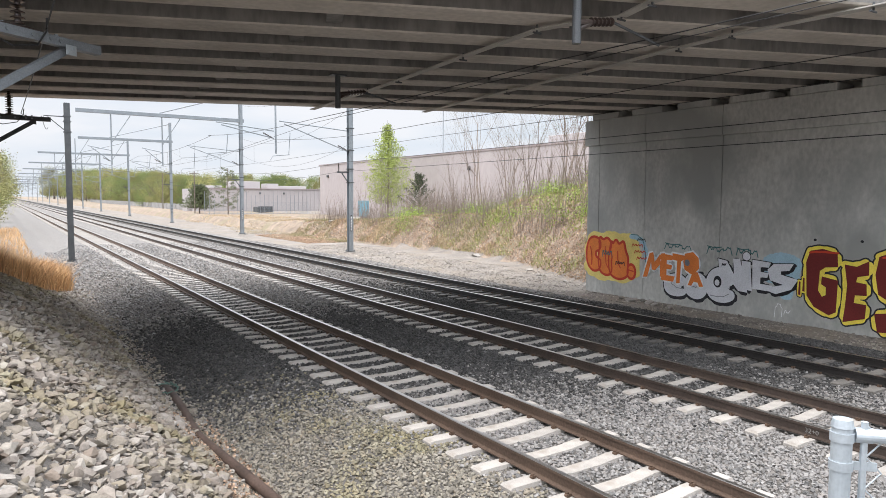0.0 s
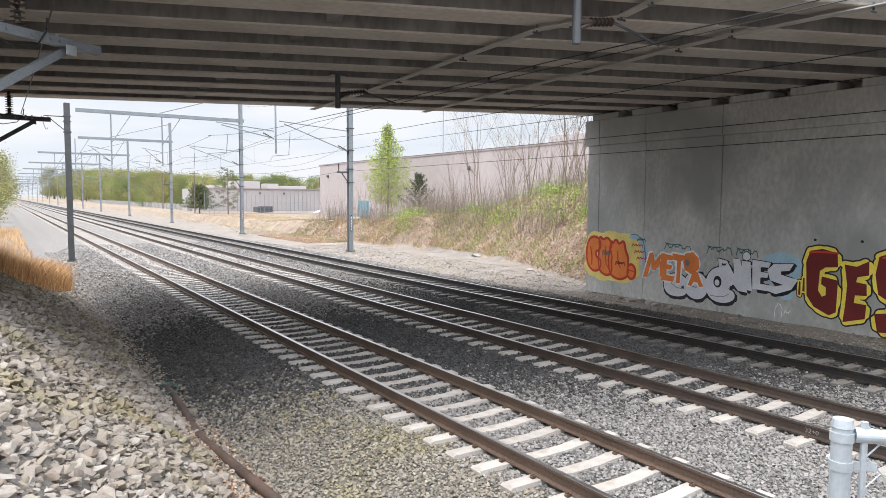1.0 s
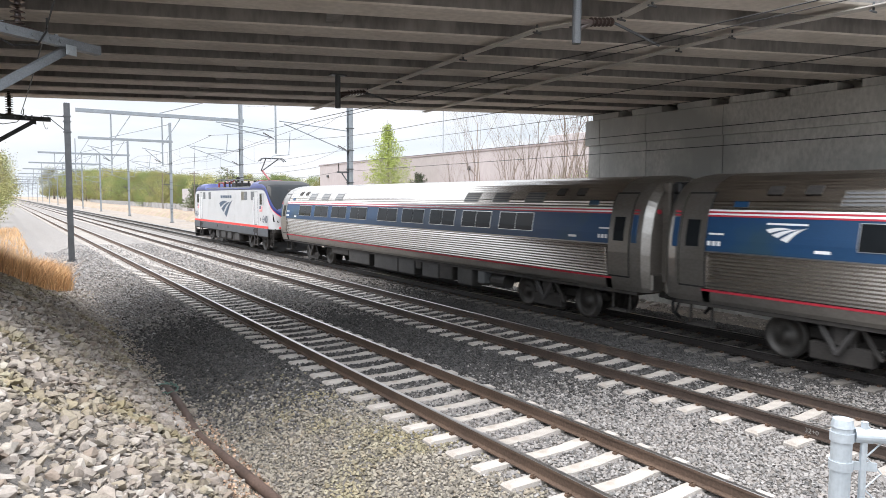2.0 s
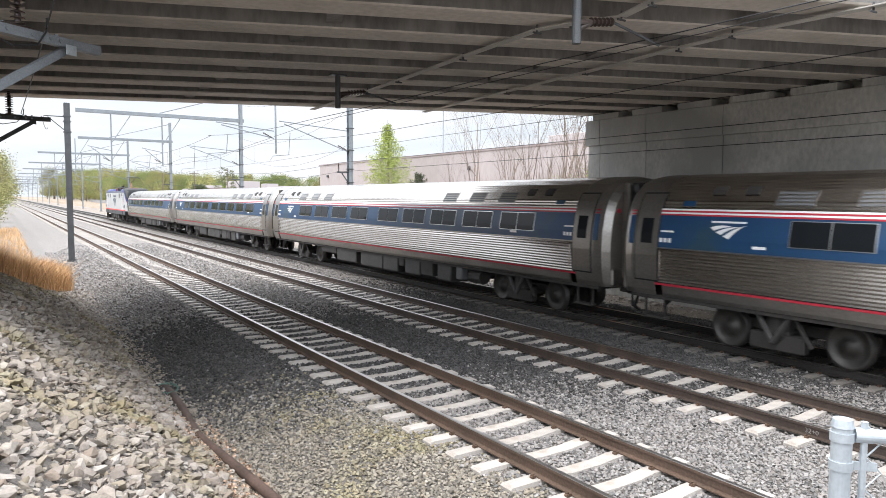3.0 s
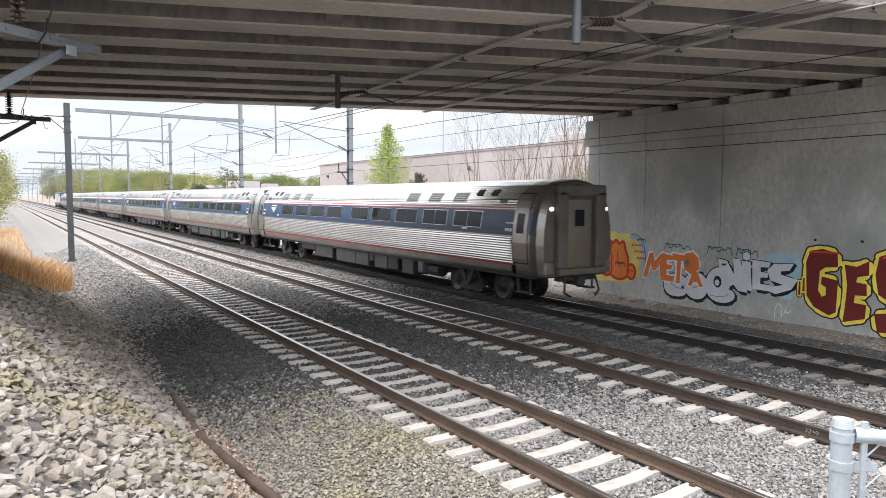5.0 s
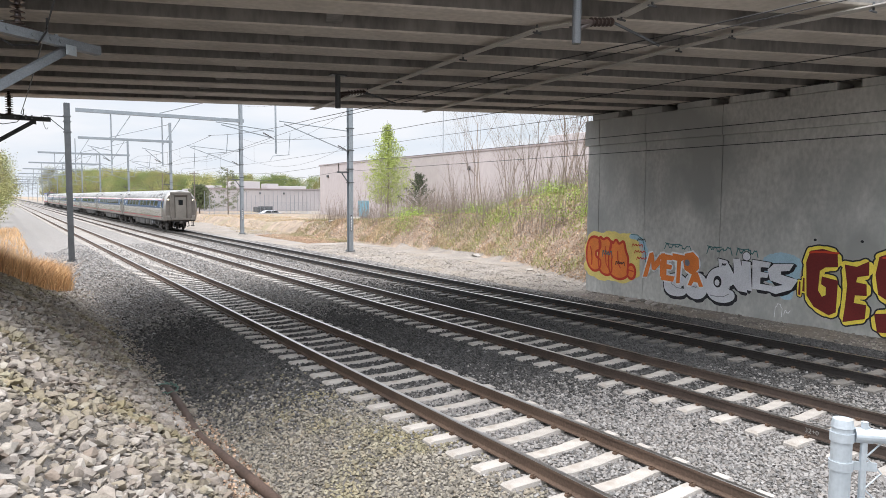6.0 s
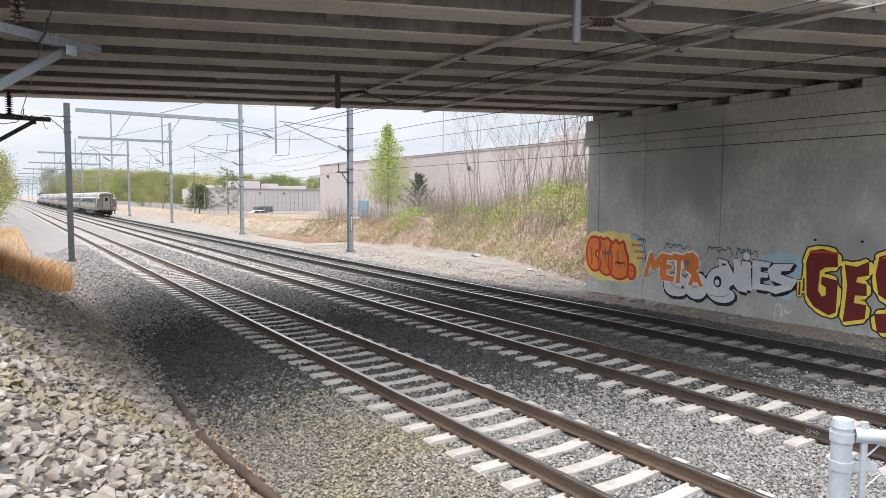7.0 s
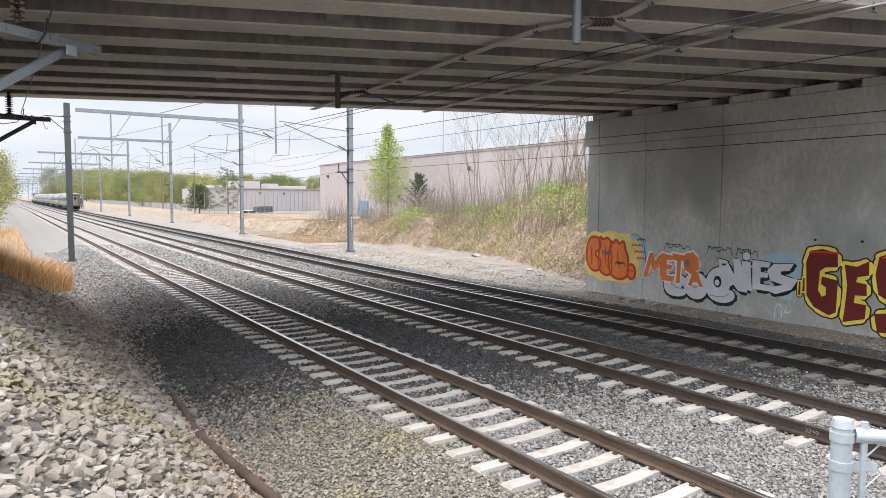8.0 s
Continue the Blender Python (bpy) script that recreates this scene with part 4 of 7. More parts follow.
def build_ballast():
    rs = np.random.RandomState(3)
    P, S = [], []
    for y0, y1, gap, size in ((3.0, 12.0, 0.047, 0.027), (12.0, 20.0, 0.058, 0.031), (20.0, 32.0, 0.095, 0.042), (32.0, 55.0, 0.17, 0.06)):
        xs, ys = np.meshgrid(np.arange(2.6, 18.2, gap), np.arange(y0, y1, gap))
        x = xs.ravel() + rs.uniform(-0.5, 0.5, xs.size) * gap
        y = ys.ravel() + rs.uniform(-0.5, 0.5, xs.size) * gap
        # outside the view to the side at close range
        keep = (x < 2.45 * y + 1.5)
        for xc, (t0, step, me, c) in zip(TRACKS, TIE_ROWS):
            near = np.abs(x - xc) < 1.33
            ph = np.abs((y - t0 + step / 2) % step - step / 2)
            keep &= ~(near & (ph < 0.135))
            for s in (-1, 1):
                keep &= np.abs(x - (xc + s * GAUGE / 2)) > 0.09
        x, y = x[keep], y[keep]
        z = np.array([ground_z(a, b) for a, b in zip(x, y)])
        z += 0.01 + rs.uniform(-0.012, 0.016, len(z))
        P.append(np.stack([x, y, z], 1))
        S.append(size * rs.uniform(0.7, 1.35, len(x)))
    P, S = np.concatenate(P), np.concatenate(S)
    # earthy stones at the near toe of the shoulder, darker ones under the bridge with its shade and brake dust put into
    # the colour, clean ones in the open
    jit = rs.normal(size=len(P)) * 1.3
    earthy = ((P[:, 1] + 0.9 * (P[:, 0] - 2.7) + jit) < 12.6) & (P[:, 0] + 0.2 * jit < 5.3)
    shaded_sooty = ~earthy & (P[:, 1] + 0.25 * (P[:, 0] - 2.7) + jit < 21.5) & (P[:, 1] + 0.62 * (P[:, 0] - 2.7) + jit > 12.6)
    shaded_sooty |= (P[:, 0] + 0.25 * jit > 12.4) & (P[:, 0] < 16.6) & (P[:, 1] < 24 + 2 * jit) & (P[:, 1] > 11 + jit)
    for pick, m, label, seed in ((earthy, STONE_TAN, "earthy greenish crushed stone at the foot of the ballast", 11), (shaded_sooty, STONE_SHADED_SOOT, "crushed stone ballast with brake dust and the bridge's shade in its colour", 12), (~earthy & ~shaded_sooty, STONE, "crushed grey granite ballast between and beside the rails", 13)):
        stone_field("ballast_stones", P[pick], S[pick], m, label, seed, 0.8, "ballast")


def rock_meshes(count, seed, material):
    out = []
    rnd = random.Random(seed)
    for k in range(count):
        # broken stone: the hull of a few scattered points, flatter than wide
        bm = bmesh.new()
        sx, sy, sz = rnd.uniform(0.85, 1.3), rnd.uniform(0.65, 1.0), rnd.uniform(0.42, 0.72)
        for _ in range(14):
            d = Vector((rnd.gauss(0, 1), rnd.gauss(0, 1), rnd.gauss(0, 1))).normalized()
            d *= rnd.uniform(0.85, 1.05) * 0.88 / max(abs(c) for c in d) ** 0.75
            bm.verts.new((d.x * sx, d.y * sy, d.z * sz))
        bmesh.ops.convex_hull(bm, input=bm.verts[:])
        bmesh.ops.delete(bm, geom=[v for v in bm.verts if not v.link_faces], context="VERTS")
        bmesh.ops.triangulate(bm, faces=bm.faces[:])
        bmesh.ops.recalc_face_normals(bm, faces=bm.faces[:])
        me = bpy.data.meshes.new("rock")
        bm.to_mesh(me)
        bm.free()
        me.materials.append(material)
        out.append(me)
    return out


def join_copies(name, meshes, places, material, label, category):
    """One mesh of many placed copies. places: (matrix, index)."""
    V, F = [], []
    o = 0
    base = [(np.array([v.co for v in m.vertices]), np.array([p.vertices for p in m.polygons])) for m in meshes]
    for mt, i in places:
        a = np.array(mt)
        vv, ff = base[i]
        V.append(vv @ a[:3, :3].T + a[:3, 3])
        F.append(ff + o)
        o += len(vv)
    me = bpy.data.meshes.new(name)
    me.from_pydata(np.concatenate(V).tolist(), [], np.concatenate(F).tolist())
    me.materials.append(material)
    return tagged(new(name, me), label, category, kind="stuff")


def build_riprap():
    rnd = random.Random(21)
    slope = thing("riprap_slope", "bank of pale angular riprap stones above the track", "stone bank", kind="structure")
    meshes = rock_meshes(14, 4, RIPRAP_ONE)
    rest_meshes = rock_meshes(14, 9, RIPRAP)
    near, rest = [], []
    y = 3.0
    while y < 33:
        gap = 0.112 if y < 14 else 0.128
        x = -2.2
        while x < 2.95:
            a, b = x + rnd.uniform(-0.08, 0.08), y + rnd.uniform(-0.08, 0.08)
            r = rnd.choice((0.04, 0.05, 0.06, 0.072, 0.098)) * rnd.uniform(0.85, 1.15)
            if x > 2.3:
                r *= 0.75
            m = Matrix.LocRotScale((a, b, ground_z(a, b) + r * 0.35), Euler([rnd.uniform(-0.6, 0.6) for _ in range(2)] + [rnd.uniform(0, 6.3)]), (r, r, r))
            (near if 7.4 < y < 10.6 and -0.25 < x < 2.6 else rest).append((m, rnd.randrange(14)))
            x += gap
        y += gap * 0.95
    if len(near) > 300:
        rnd.shuffle(near)
        near, more = near[:300], near[300:]
        rest += more
    for m, i in near:
        ob = new("stone", meshes[i])
        ob.parent = slope
        ob.matrix_basis = m
    far = join_copies("small_stones", rest_meshes, rest, RIPRAP, "pale angular riprap stones", "")
    far.parent = slope
    rs = np.random.RandomState(17)
    n = 9000
    x, y = rs.uniform(-1.5, 3.1, n), rs.uniform(3.0, 32, n)
    z = np.array([ground_z(a, b) for a, b in zip(x, y)])
    stone_field("stone_chips", np.stack([x, y, z + 0.02], 1), rs.uniform(0.02, 0.05, n), RIPRAP, "small broken stone between the riprap", 18, 0.8, "stones")


RIPRAP_ONE = mixed("riprap_stone_face", RIPRAP_TINTS, per_object=True, moss=(0.92, 0.90, 0.66))


# ---- grass, twigs and leaves ----
def blades(name, roots, height, width, lean, material, label, seed, category="grass", curl=0.5):
    """Bent three-point blades as one mesh. roots: n x 3."""
    rs = np.random.RandomState(seed)
    n = len(roots)
    h = height * rs.uniform(0.55, 1.25, n)
    a = rs.uniform(0, 2 * np.pi, n)
    d = np.stack([np.cos(a), np.sin(a), np.zeros(n)], 1) * (lean * rs.uniform(0.2, 1.0, n) * h)[:, None]
    b = rs.uniform(0, 2 * np.pi, n)
    side = np.stack([np.cos(b), np.sin(b), np.zeros(n)], 1) * (width * rs.uniform(0.6, 1.3, n))[:, None]
    up = np.stack([np.zeros(n), np.zeros(n), h], 1)
    r = np.asarray(roots)
    mid = r + up * 0.6 + d * (1 - curl)
    tip = r + up * (1 - 0.15 * curl) + d * 1.6
    V = np.stack([r - side, r + side, mid + side * 0.8, mid - side * 0.8, tip], 1).reshape(-1, 3)
    o = 5 * np.arange(n)[:, None]
    q = (np.array([[0, 1, 2, 3]]) + o).tolist()
    t = (np.array([[3, 2, 4]]) + o).tolist()
    me = bpy.data.meshes.new(name)
    me.from_pydata(V.tolist(), [], q + t)
    me.materials.append(material)
    return tagged(new(name, me), label, category, kind="stuff")


def leaf_cloud(points, size, seed, aspect=0.6):
    """Small folded leaves round given points: vertices and faces."""
    rs = np.random.RandomState(seed)
    n = len(points)
    u = rs.normal(size=(n, 3))
    u /= np.linalg.norm(u, axis=1, keepdims=True)
    w = np.cross(u, rs.normal(size=(n, 3)))
    w /= np.linalg.norm(w, axis=1, keepdims=True)
    s = (size * rs.uniform(0.6, 1.3, n))[:, None]
    P = np.asarray(points)
    V = np.stack([P - u * s, P + w * s * aspect, P + u * s, P - w * s * aspect], 1).reshape(-1, 3)
    F = np.arange(4 * n).reshape(-1, 4)
    return V, F


def mesh_of(name, V, F, material):
    me = bpy.data.meshes.new(name)
    me.from_pydata(np.asarray(V).tolist(), [], np.asarray(F).tolist())
    me.materials.append(material)
    return me


def grow(bm, rnd, a, d, length, r, depth, tips, spread=0.6, up=0.15, kids=3):
    """A limb that bends, tapers and forks."""
    d = d.normalized()
    p = Vector(a)
    steps = 3
    for k in range(steps):
        q = p + d * (length / steps)
        r1 = r * (1 - 0.28)
        rod(bm, p, q, r, 6 if r > 0.04 else 4, r1, cap=False)
        p, r = q, r1
        d = (d + Vector((rnd.uniform(-1, 1), rnd.uniform(-1, 1), rnd.uniform(-0.3, 1) * up * 4)) * 0.16).normalized()
        if depth > 0 and k >= 1:
            for _ in range(kids - 1):
                side = Vector((rnd.uniform(-1, 1), rnd.uniform(-1, 1), rnd.uniform(-0.1, 1))).normalized()
                grow(bm, rnd, p, d + side * spread * 1.6, length * rnd.uniform(0.45, 0.7), r * 0.6, depth - 1, tips, spread, up, kids)
    tips.append(p.copy())


BARK = mat("bark", (0.17, 0.14, 0.115), 0.9, vary=0.25, scale=4, fine=40, bump=0.5)
TWIG = mat("bare_twig", (0.22, 0.175, 0.145), 0.9, vary=0.2, scale=3, bump=0.1, island=0.25)
LEAF_LIME = mat("spring_leaf", (0.33, 0.385, 0.11), 0.6, vary=0.15, scale=0.6, bump=0.0, island=0.4)
BRAMBLE = mat("bramble_leaf", (0.26, 0.34, 0.075), 0.65, vary=0.2, scale=0.7, bump=0.0, island=0.45)
LEAF_GREEN = mat("green_leaf", (0.13, 0.19, 0.045), 0.6, vary=0.2, scale=0.5, bump=0.0, island=0.4)
LEAF_DARK = mat("dark_needle", (0.05, 0.07, 0.035), 0.7, vary=0.2, scale=1, bump=0.0, island=0.4)
# woodland leaf colours lightened to stand in for distance haze
WOODS_A = mat("woods_leaf_green", (0.21, 0.255, 0.095), 0.8, vary=0.25, scale=0.15, fine=2, bump=0.0, island=0.35, obj=0.25)
WOODS_B = mat("woods_leaf_olive", (0.31, 0.295, 0.125), 0.8, vary=0.25, scale=0.15, fine=2, bump=0.0, island=0.35, obj=0.25)
STRAW = mat("straw_grass", (0.60, 0.38, 0.20), 0.8, vary=0.15, scale=1, bump=0.0, island=0.3)
STRAW_DULL = mat("faded_straw", (0.45, 0.335, 0.21), 0.9, vary=0.2, scale=0.8, bump=0.0, island=0.4)
STRAW_PALE = mat("pale_dry_grass", (0.40, 0.33, 0.23), 0.8, vary=0.15, scale=1, bump=0.0, island=0.35)
DEAD = mat("dead_leaf_litter", (0.42, 0.29, 0.205), 0.9, vary=0.2, scale=1, bump=0.0, island=0.5)
OLIVE = mat("olive_grass", (0.30, 0.27, 0.145), 0.8, vary=0.2, scale=0.8, bump=0.0, island=0.4)
GRASS = mat("young_grass", (0.30, 0.32, 0.11), 0.8, vary=0.15, scale=1, bump=0.0, island=0.35)
for leaf in (LEAF_LIME, LEAF_GREEN, LEAF_DARK, BRAMBLE, WOODS_A, WOODS_B, STRAW, STRAW_DULL, STRAW_PALE, DEAD, OLIVE, GRASS):
    leaf.node_tree.nodes["Principled BSDF"].inputs["Specular IOR Level"].default_value = 0.15


def on_ground(x, y):
    return (x, y, ground_z(x, y))


def build_plants():
    rnd = random.Random(8)
    # slender young poplar in fresh leaf
    t = thing("poplar_tree", "slender young tree in bright lime-green spring leaf", "tree", at=Matrix.Translation(on_ground(40, 73.6)))
    bm, tips = bmesh.new(), []
    rod(bm, (0, 0, -0.3), (0.1, 0, 6), 0.13, 8, 0.07, cap=False)
    rod(bm, (0.1, 0, 6), (0, 0, 12.3), 0.07, 6, 0.015, cap=False)
    pts = []
    for k in range(90):
        f = k / 90
        z = 1.6 + 10.0 * f ** 0.92
        a = k * 2.4
        reach = (3.7 * (1 - f) ** 0.85 + 0.14) * min(1.0, 0.55 + z / 8) * rnd.uniform(0.6, 1.15)
        end = Vector((math.cos(a) * reach, math.sin(a) * reach, z + reach * 0.55))
        rod(bm, (0.05, 0, z), end, 0.022, 4, 0.007, cap=False)
        for _ in range(int(80 + 170 * (1 - f))):
            q = rnd.uniform(0.2, 1.06)
            w = 0.16 + 0.14 * (1 - f)
            pts.append((end.x * q + rnd.gauss(0, w), end.y * q + rnd.gauss(0, w), z + (end.z - z) * q + rnd.gauss(0, w)))
    part("trunk", bm, BARK, t)
    V, F = leaf_cloud(pts, 0.085, 5)
    ob = new("crown", mesh_of("crown", V, F, LEAF_LIME))
    ob.parent = t
    # dark juniper beside it
    t = thing("juniper_tree", "ragged dark green juniper with upswept sprays", "tree", at=Matrix.Translation(on_ground(40, 66.2)))
    bm = bmesh.new()
    rod(bm, (0, 0, -0.3), (0, 0, 5.0), 0.10, 6, 0.02, cap=False)
    pts = []
    for k in range(44):
        z = 0.9 + 4.3 * k / 44
        a = k * 2.4
        reach = max(0.25, 2.5 * (1 - (z / 5.9))) * rnd.uniform(0.6, 1.25)
        end = Vector((math.cos(a) * reach, math.sin(a) * reach, z + reach * 0.8))
        rod(bm, (0, 0, z), end, 0.02, 4, 0.008, cap=False)
        for _ in range(95):
            s = rnd.uniform(0.3, 1.05)
            pts.append((end.x * s + rnd.gauss(0, 0.09), end.y * s + rnd.gauss(0, 0.09), z + (end.z - z) * s + rnd.gauss(0, 0.12)))
    part("trunk", bm, BARK, t)
    V, F = leaf_cloud(pts, 0.09, 6, 0.3)
    ob = new("crown", mesh_of("crown", V, F, LEAF_DARK))
    ob.parent = t
    # bare saplings along the foot and flank of the bank
    bare = ((33.5, 46.5, 7.5), (33.0, 44.5, 8.6), (30.5, 37.5, 5.2), (30.8, 36.2, 6.4), (31.5, 33.6, 8.0), (31.0, 33.0, 7.6), (30.2, 30.3, 6.5), (30.9, 28.9, 8.5), (31.3, 28.4, 8.0), (31.5, 26.5, 5.5), (36, 62, 5.0), (38, 76, 5.4), (37, 70, 4.4), (35, 52, 5.5), (34, 49, 4.6), (33.4, 41.5, 5.0), (32.6, 39.5, 4.8), (29.5, 27.4, 6.0), (28.6, 25.6, 5.0), (32.4, 31.5, 9.0), (33.2, 35.6, 7.0), (34.2, 43.0, 7.5), (31.8, 29.6, 7.2), (30.0, 33.2, 4.2), (29.4, 31.0, 3.8), (31.2, 35.0, 4.5), (30.6, 31.8, 4.0), (28.8, 29.2, 3.6), (32.2, 37.8, 4.2))
    for k, (x, y, h) in enumerate(bare):
        t = thing("bare_tree", "thin leafless sapling with grey-brown branches on the bank", "tree", "bare saplings on the bank", at=Matrix.Translation(on_ground(x, y)))
        bm, tips = bmesh.new(), []
        for stem in range(2 if k % 3 else 3):
            d = Vector((rnd.uniform(-0.25, 0.25), rnd.uniform(-0.25, 0.25), 1))
            grow(bm, rnd, (rnd.uniform(-0.15, 0.15), rnd.uniform(-0.15, 0.15), -0.2), d, h * rnd.uniform(0.6, 0.95), 0.022 + 0.005 * h, 3, tips, 0.40, 0.3, 3)
        part("trunk", bm, TWIG, t)
        pts = [(p.x + rnd.gauss(0, 0.04), p.y + rnd.gauss(0, 0.04), p.z + rnd.gauss(0, 0.04)) for p in tips]
        V, F = leaf_cloud(pts, 0.028, 40 + k)
        ob = new("bud_spray", mesh_of("bud_spray", V, F, LEAF_GREEN if k % 4 == 0 else TWIG))
        tagged(ob, kind="stuff")
        ob.parent = t
    # scrub of thin stems
    rs = np.random.RandomState(31)

    def scatter(n, x0, x1, y0, y1, test=None):
        x, y = rs.uniform(x0, x1, n), rs.uniform(y0, y1, n)
        if test is not None:
            k = test(x, y)
            x, y = x[k], y[k]
        # nothing grows on the trodden earth before the foot of the bank
        k = np.array([a < 20 or b > 52 or ground_z(a, b) > -0.33 for a, b in zip(x, y)], bool)
        x, y = x[k], y[k]
        return np.array([(a, b, ground_z(a, b) - 0.02) for a, b in zip(x, y)])

    bank = lambda x, y: np.array([ground_z(a, b) > 0.9 and b > 20.5 for a, b in zip(x, y)])
    patchy = lambda f, sc: (lambda x, y: np.array([noise.noise(Vector((a * sc, b * sc, f))) > 0.0 for a, b in zip(x, y)]))
    thick = lambda x, y: bank(x, y) & patchy(9.1, 0.4)(x, y)
    blades("scrub_stems", scatter(9000, 25, 37, 22, 66, thick), 1.3, 0.011, 0.35, TWIG, "tangle of thin leafless scrub stems on the bank", 51, "scrub", 0.3)
    blades("scrub_stems", scatter(4500, 26, 37, 22, 62, thick), 2.8, 0.014, 0.25, TWIG, "tall thin leafless stems on the bank", 52, "scrub", 0.3)
    g = scatter(60000, 23.5, 37, 36, 66, patchy(3.3, 0.9))
    blades("bank_grass", g, 0.24, 0.014, 0.8, OLIVE, "thin olive-brown grass at the foot of the bank", 63)
    g = scatter(24000, 22.4, 35, 20.4, 42, patchy(4.1, 0.8))
    blades("bank_grass", g, 0.28, 0.013, 0.8, GRASS, "patchy young green grass on the bank", 53)
    g = scatter(85000, 20.9, 36, 20.2, 60)
    blades("dead_stalks", g, 0.16, 0.009, 1.4, DEAD, "flattened brown dead stalks on the bank", 61)
    g = scatter(40000, 20.9, 42, 20.4, 82, patchy(7.7, 0.3))
    blades("dry_grass", g, 0.24, 0.013, 1.0, STRAW_PALE, "dry straw-coloured grass on the bank", 54)
    # leaf litter
    pts = scatter(70000, 20.9, 38, 20.1, 66)
    pts[:, 2] += 0.04
    V, F = leaf_cloud(pts, 0.065, 55)
    tagged(new("leaf_litter", mesh_of("leaf_litter", V, F, DEAD)), "brown dead leaves strewn over the bank", "leaf litter", kind="stuff")
    pts = scatter(1300, 2.25, 3.0, 7.0, 12.2)
    pts[:, 2] += 0.06
    V, F = leaf_cloud(pts, 0.028, 65)
    tagged(new("leaf_litter", mesh_of("leaf_litter", V, F, DEAD)), "red-brown dead leaves caught along the pipe", "leaf litter", kind="stuff")
    # green brambles
    pts = []
    for k in range(330):
        a = rs.uniform(23.0, 34)
        b = rs.uniform(21, 50)
        if ground_z(a, b) < 1.0 + rs.uniform(-0.5, 0.6):
            continue
        c = np.array(on_ground(a, b)) + (0, 0, 0.3)
        if noise.noise(Vector((a * 0.4, b * 0.4, 12.0))) < (-0.02 if ground_z(a, b) > 1.5 else 0.2):
            continue
        pts.append(c + rs.normal(size=(230, 3)) * (0.6, 0.6, 0.32))
    V, F = leaf_cloud(np.concatenate(pts), 0.05, 56)
    tagged(new("brambles", mesh_of("brambles", V, F, BRAMBLE)), "low bramble thicket in fresh green leaf", "brambles", kind="stuff")
    # straw verge along the tracks, and the tawny tuft by the near pole
    blades("verge_grass", scatter(8000, 25.0, 26.6, 34, 60, patchy(1.7, 0.5)), 0.30, 0.012, 0.8, STRAW_DULL, "tawny dry grass tufts along the foot of the bank", 71)
    blades("verge_grass", scatter(9000, 23.5, 34, 52, 108, patchy(1.7, 0.18)), 0.26, 0.014, 0.8, STRAW_DULL, "tawny dry grass along the verge", 57)
    tuft = scatter(11000, -0.9, 2.45, 23.0, 37, lambda x, y: (y - 24.3) > (x - 0.0) * 3.8 - 2.3)
    blades("tawny_grass", tuft, 0.88, 0.010, 0.55, STRAW, "thick tawny dead grass at the edge of the stones", 58)
    blades("far_verge_grass", scatter(3500, -3, 1.6, 37, 85), 0.5, 0.016, 0.6, STRAW, "tawny grass beside the ballast shoulder", 59)
    # small dark bush at the edge
    bp = rs.normal(size=(500, 3)) * (0.22, 0.3, 0.25) + (-0.75, 24.0, ground_z(-0.75, 24) + 0.75)
    V, F = leaf_cloud(bp, 0.05, 60)
    bu = thing("bush", "small dark green bush beside the tawny grass", "bush")
    ob = new("foliage", mesh_of("foliage", V, F, LEAF_DARK))
    ob.parent = bu
    bm = bmesh.new()
    for k in range(5):
        rod(bm, (-0.75, 24, ground_z(-0.75, 24) - 0.05), (-0.75 + rnd.uniform(-0.4, 0.4), 24 + rnd.uniform(-0.4, 0.4), ground_z(-0.75, 24) + 1.0), 0.02, 5, 0.006)
    part("stems", bm, BARK, bu)


def woodland_tree(seed, material, h):
    rnd = random.Random(seed)
    t = thing("tree", "broad tree in spring leaf beyond the tracks, distance haze in its colour", "tree", "trees along the line")
    bm, tips = bmesh.new(), []
    rod(bm, (0, 0, -0.5), (0, 0, h * 0.45), 0.2, 7, 0.13, cap=False)
    for k in range(5):
        a = k * 1.26 + rnd.uniform(-0.3, 0.3)
        grow(bm, rnd, (0, 0, h * (0.22 + 0.05 * k)), Vector((math.cos(a), math.sin(a), 0.9)), h * 0.42, 0.09, 1, tips, 0.5, 0.3, 3)
    part("trunk", bm, BARK, t)
    rs = np.random.RandomState(seed)
    pts = []
    for k in range(34):
        a, z = rnd.uniform(0, 6.28), rnd.uniform(0.18, 0.97)
        rr = h * 0.33 * math.sqrt(max(0.05, 1 - ((z - 0.52) / 0.5) ** 2)) * rnd.uniform(0.35, 1.0)
        c = np.array((math.cos(a) * rr, math.sin(a) * rr, h * z))
        pts.append(c + rs.normal(size=(230, 3)) * h * rnd.uniform(0.045, 0.075))
    V, F = leaf_cloud(np.concatenate(pts), 0.0095 * h, seed + 1)
    ob = new("crown", mesh_of("crown", V, F, material))
    ob.parent = t
    return t


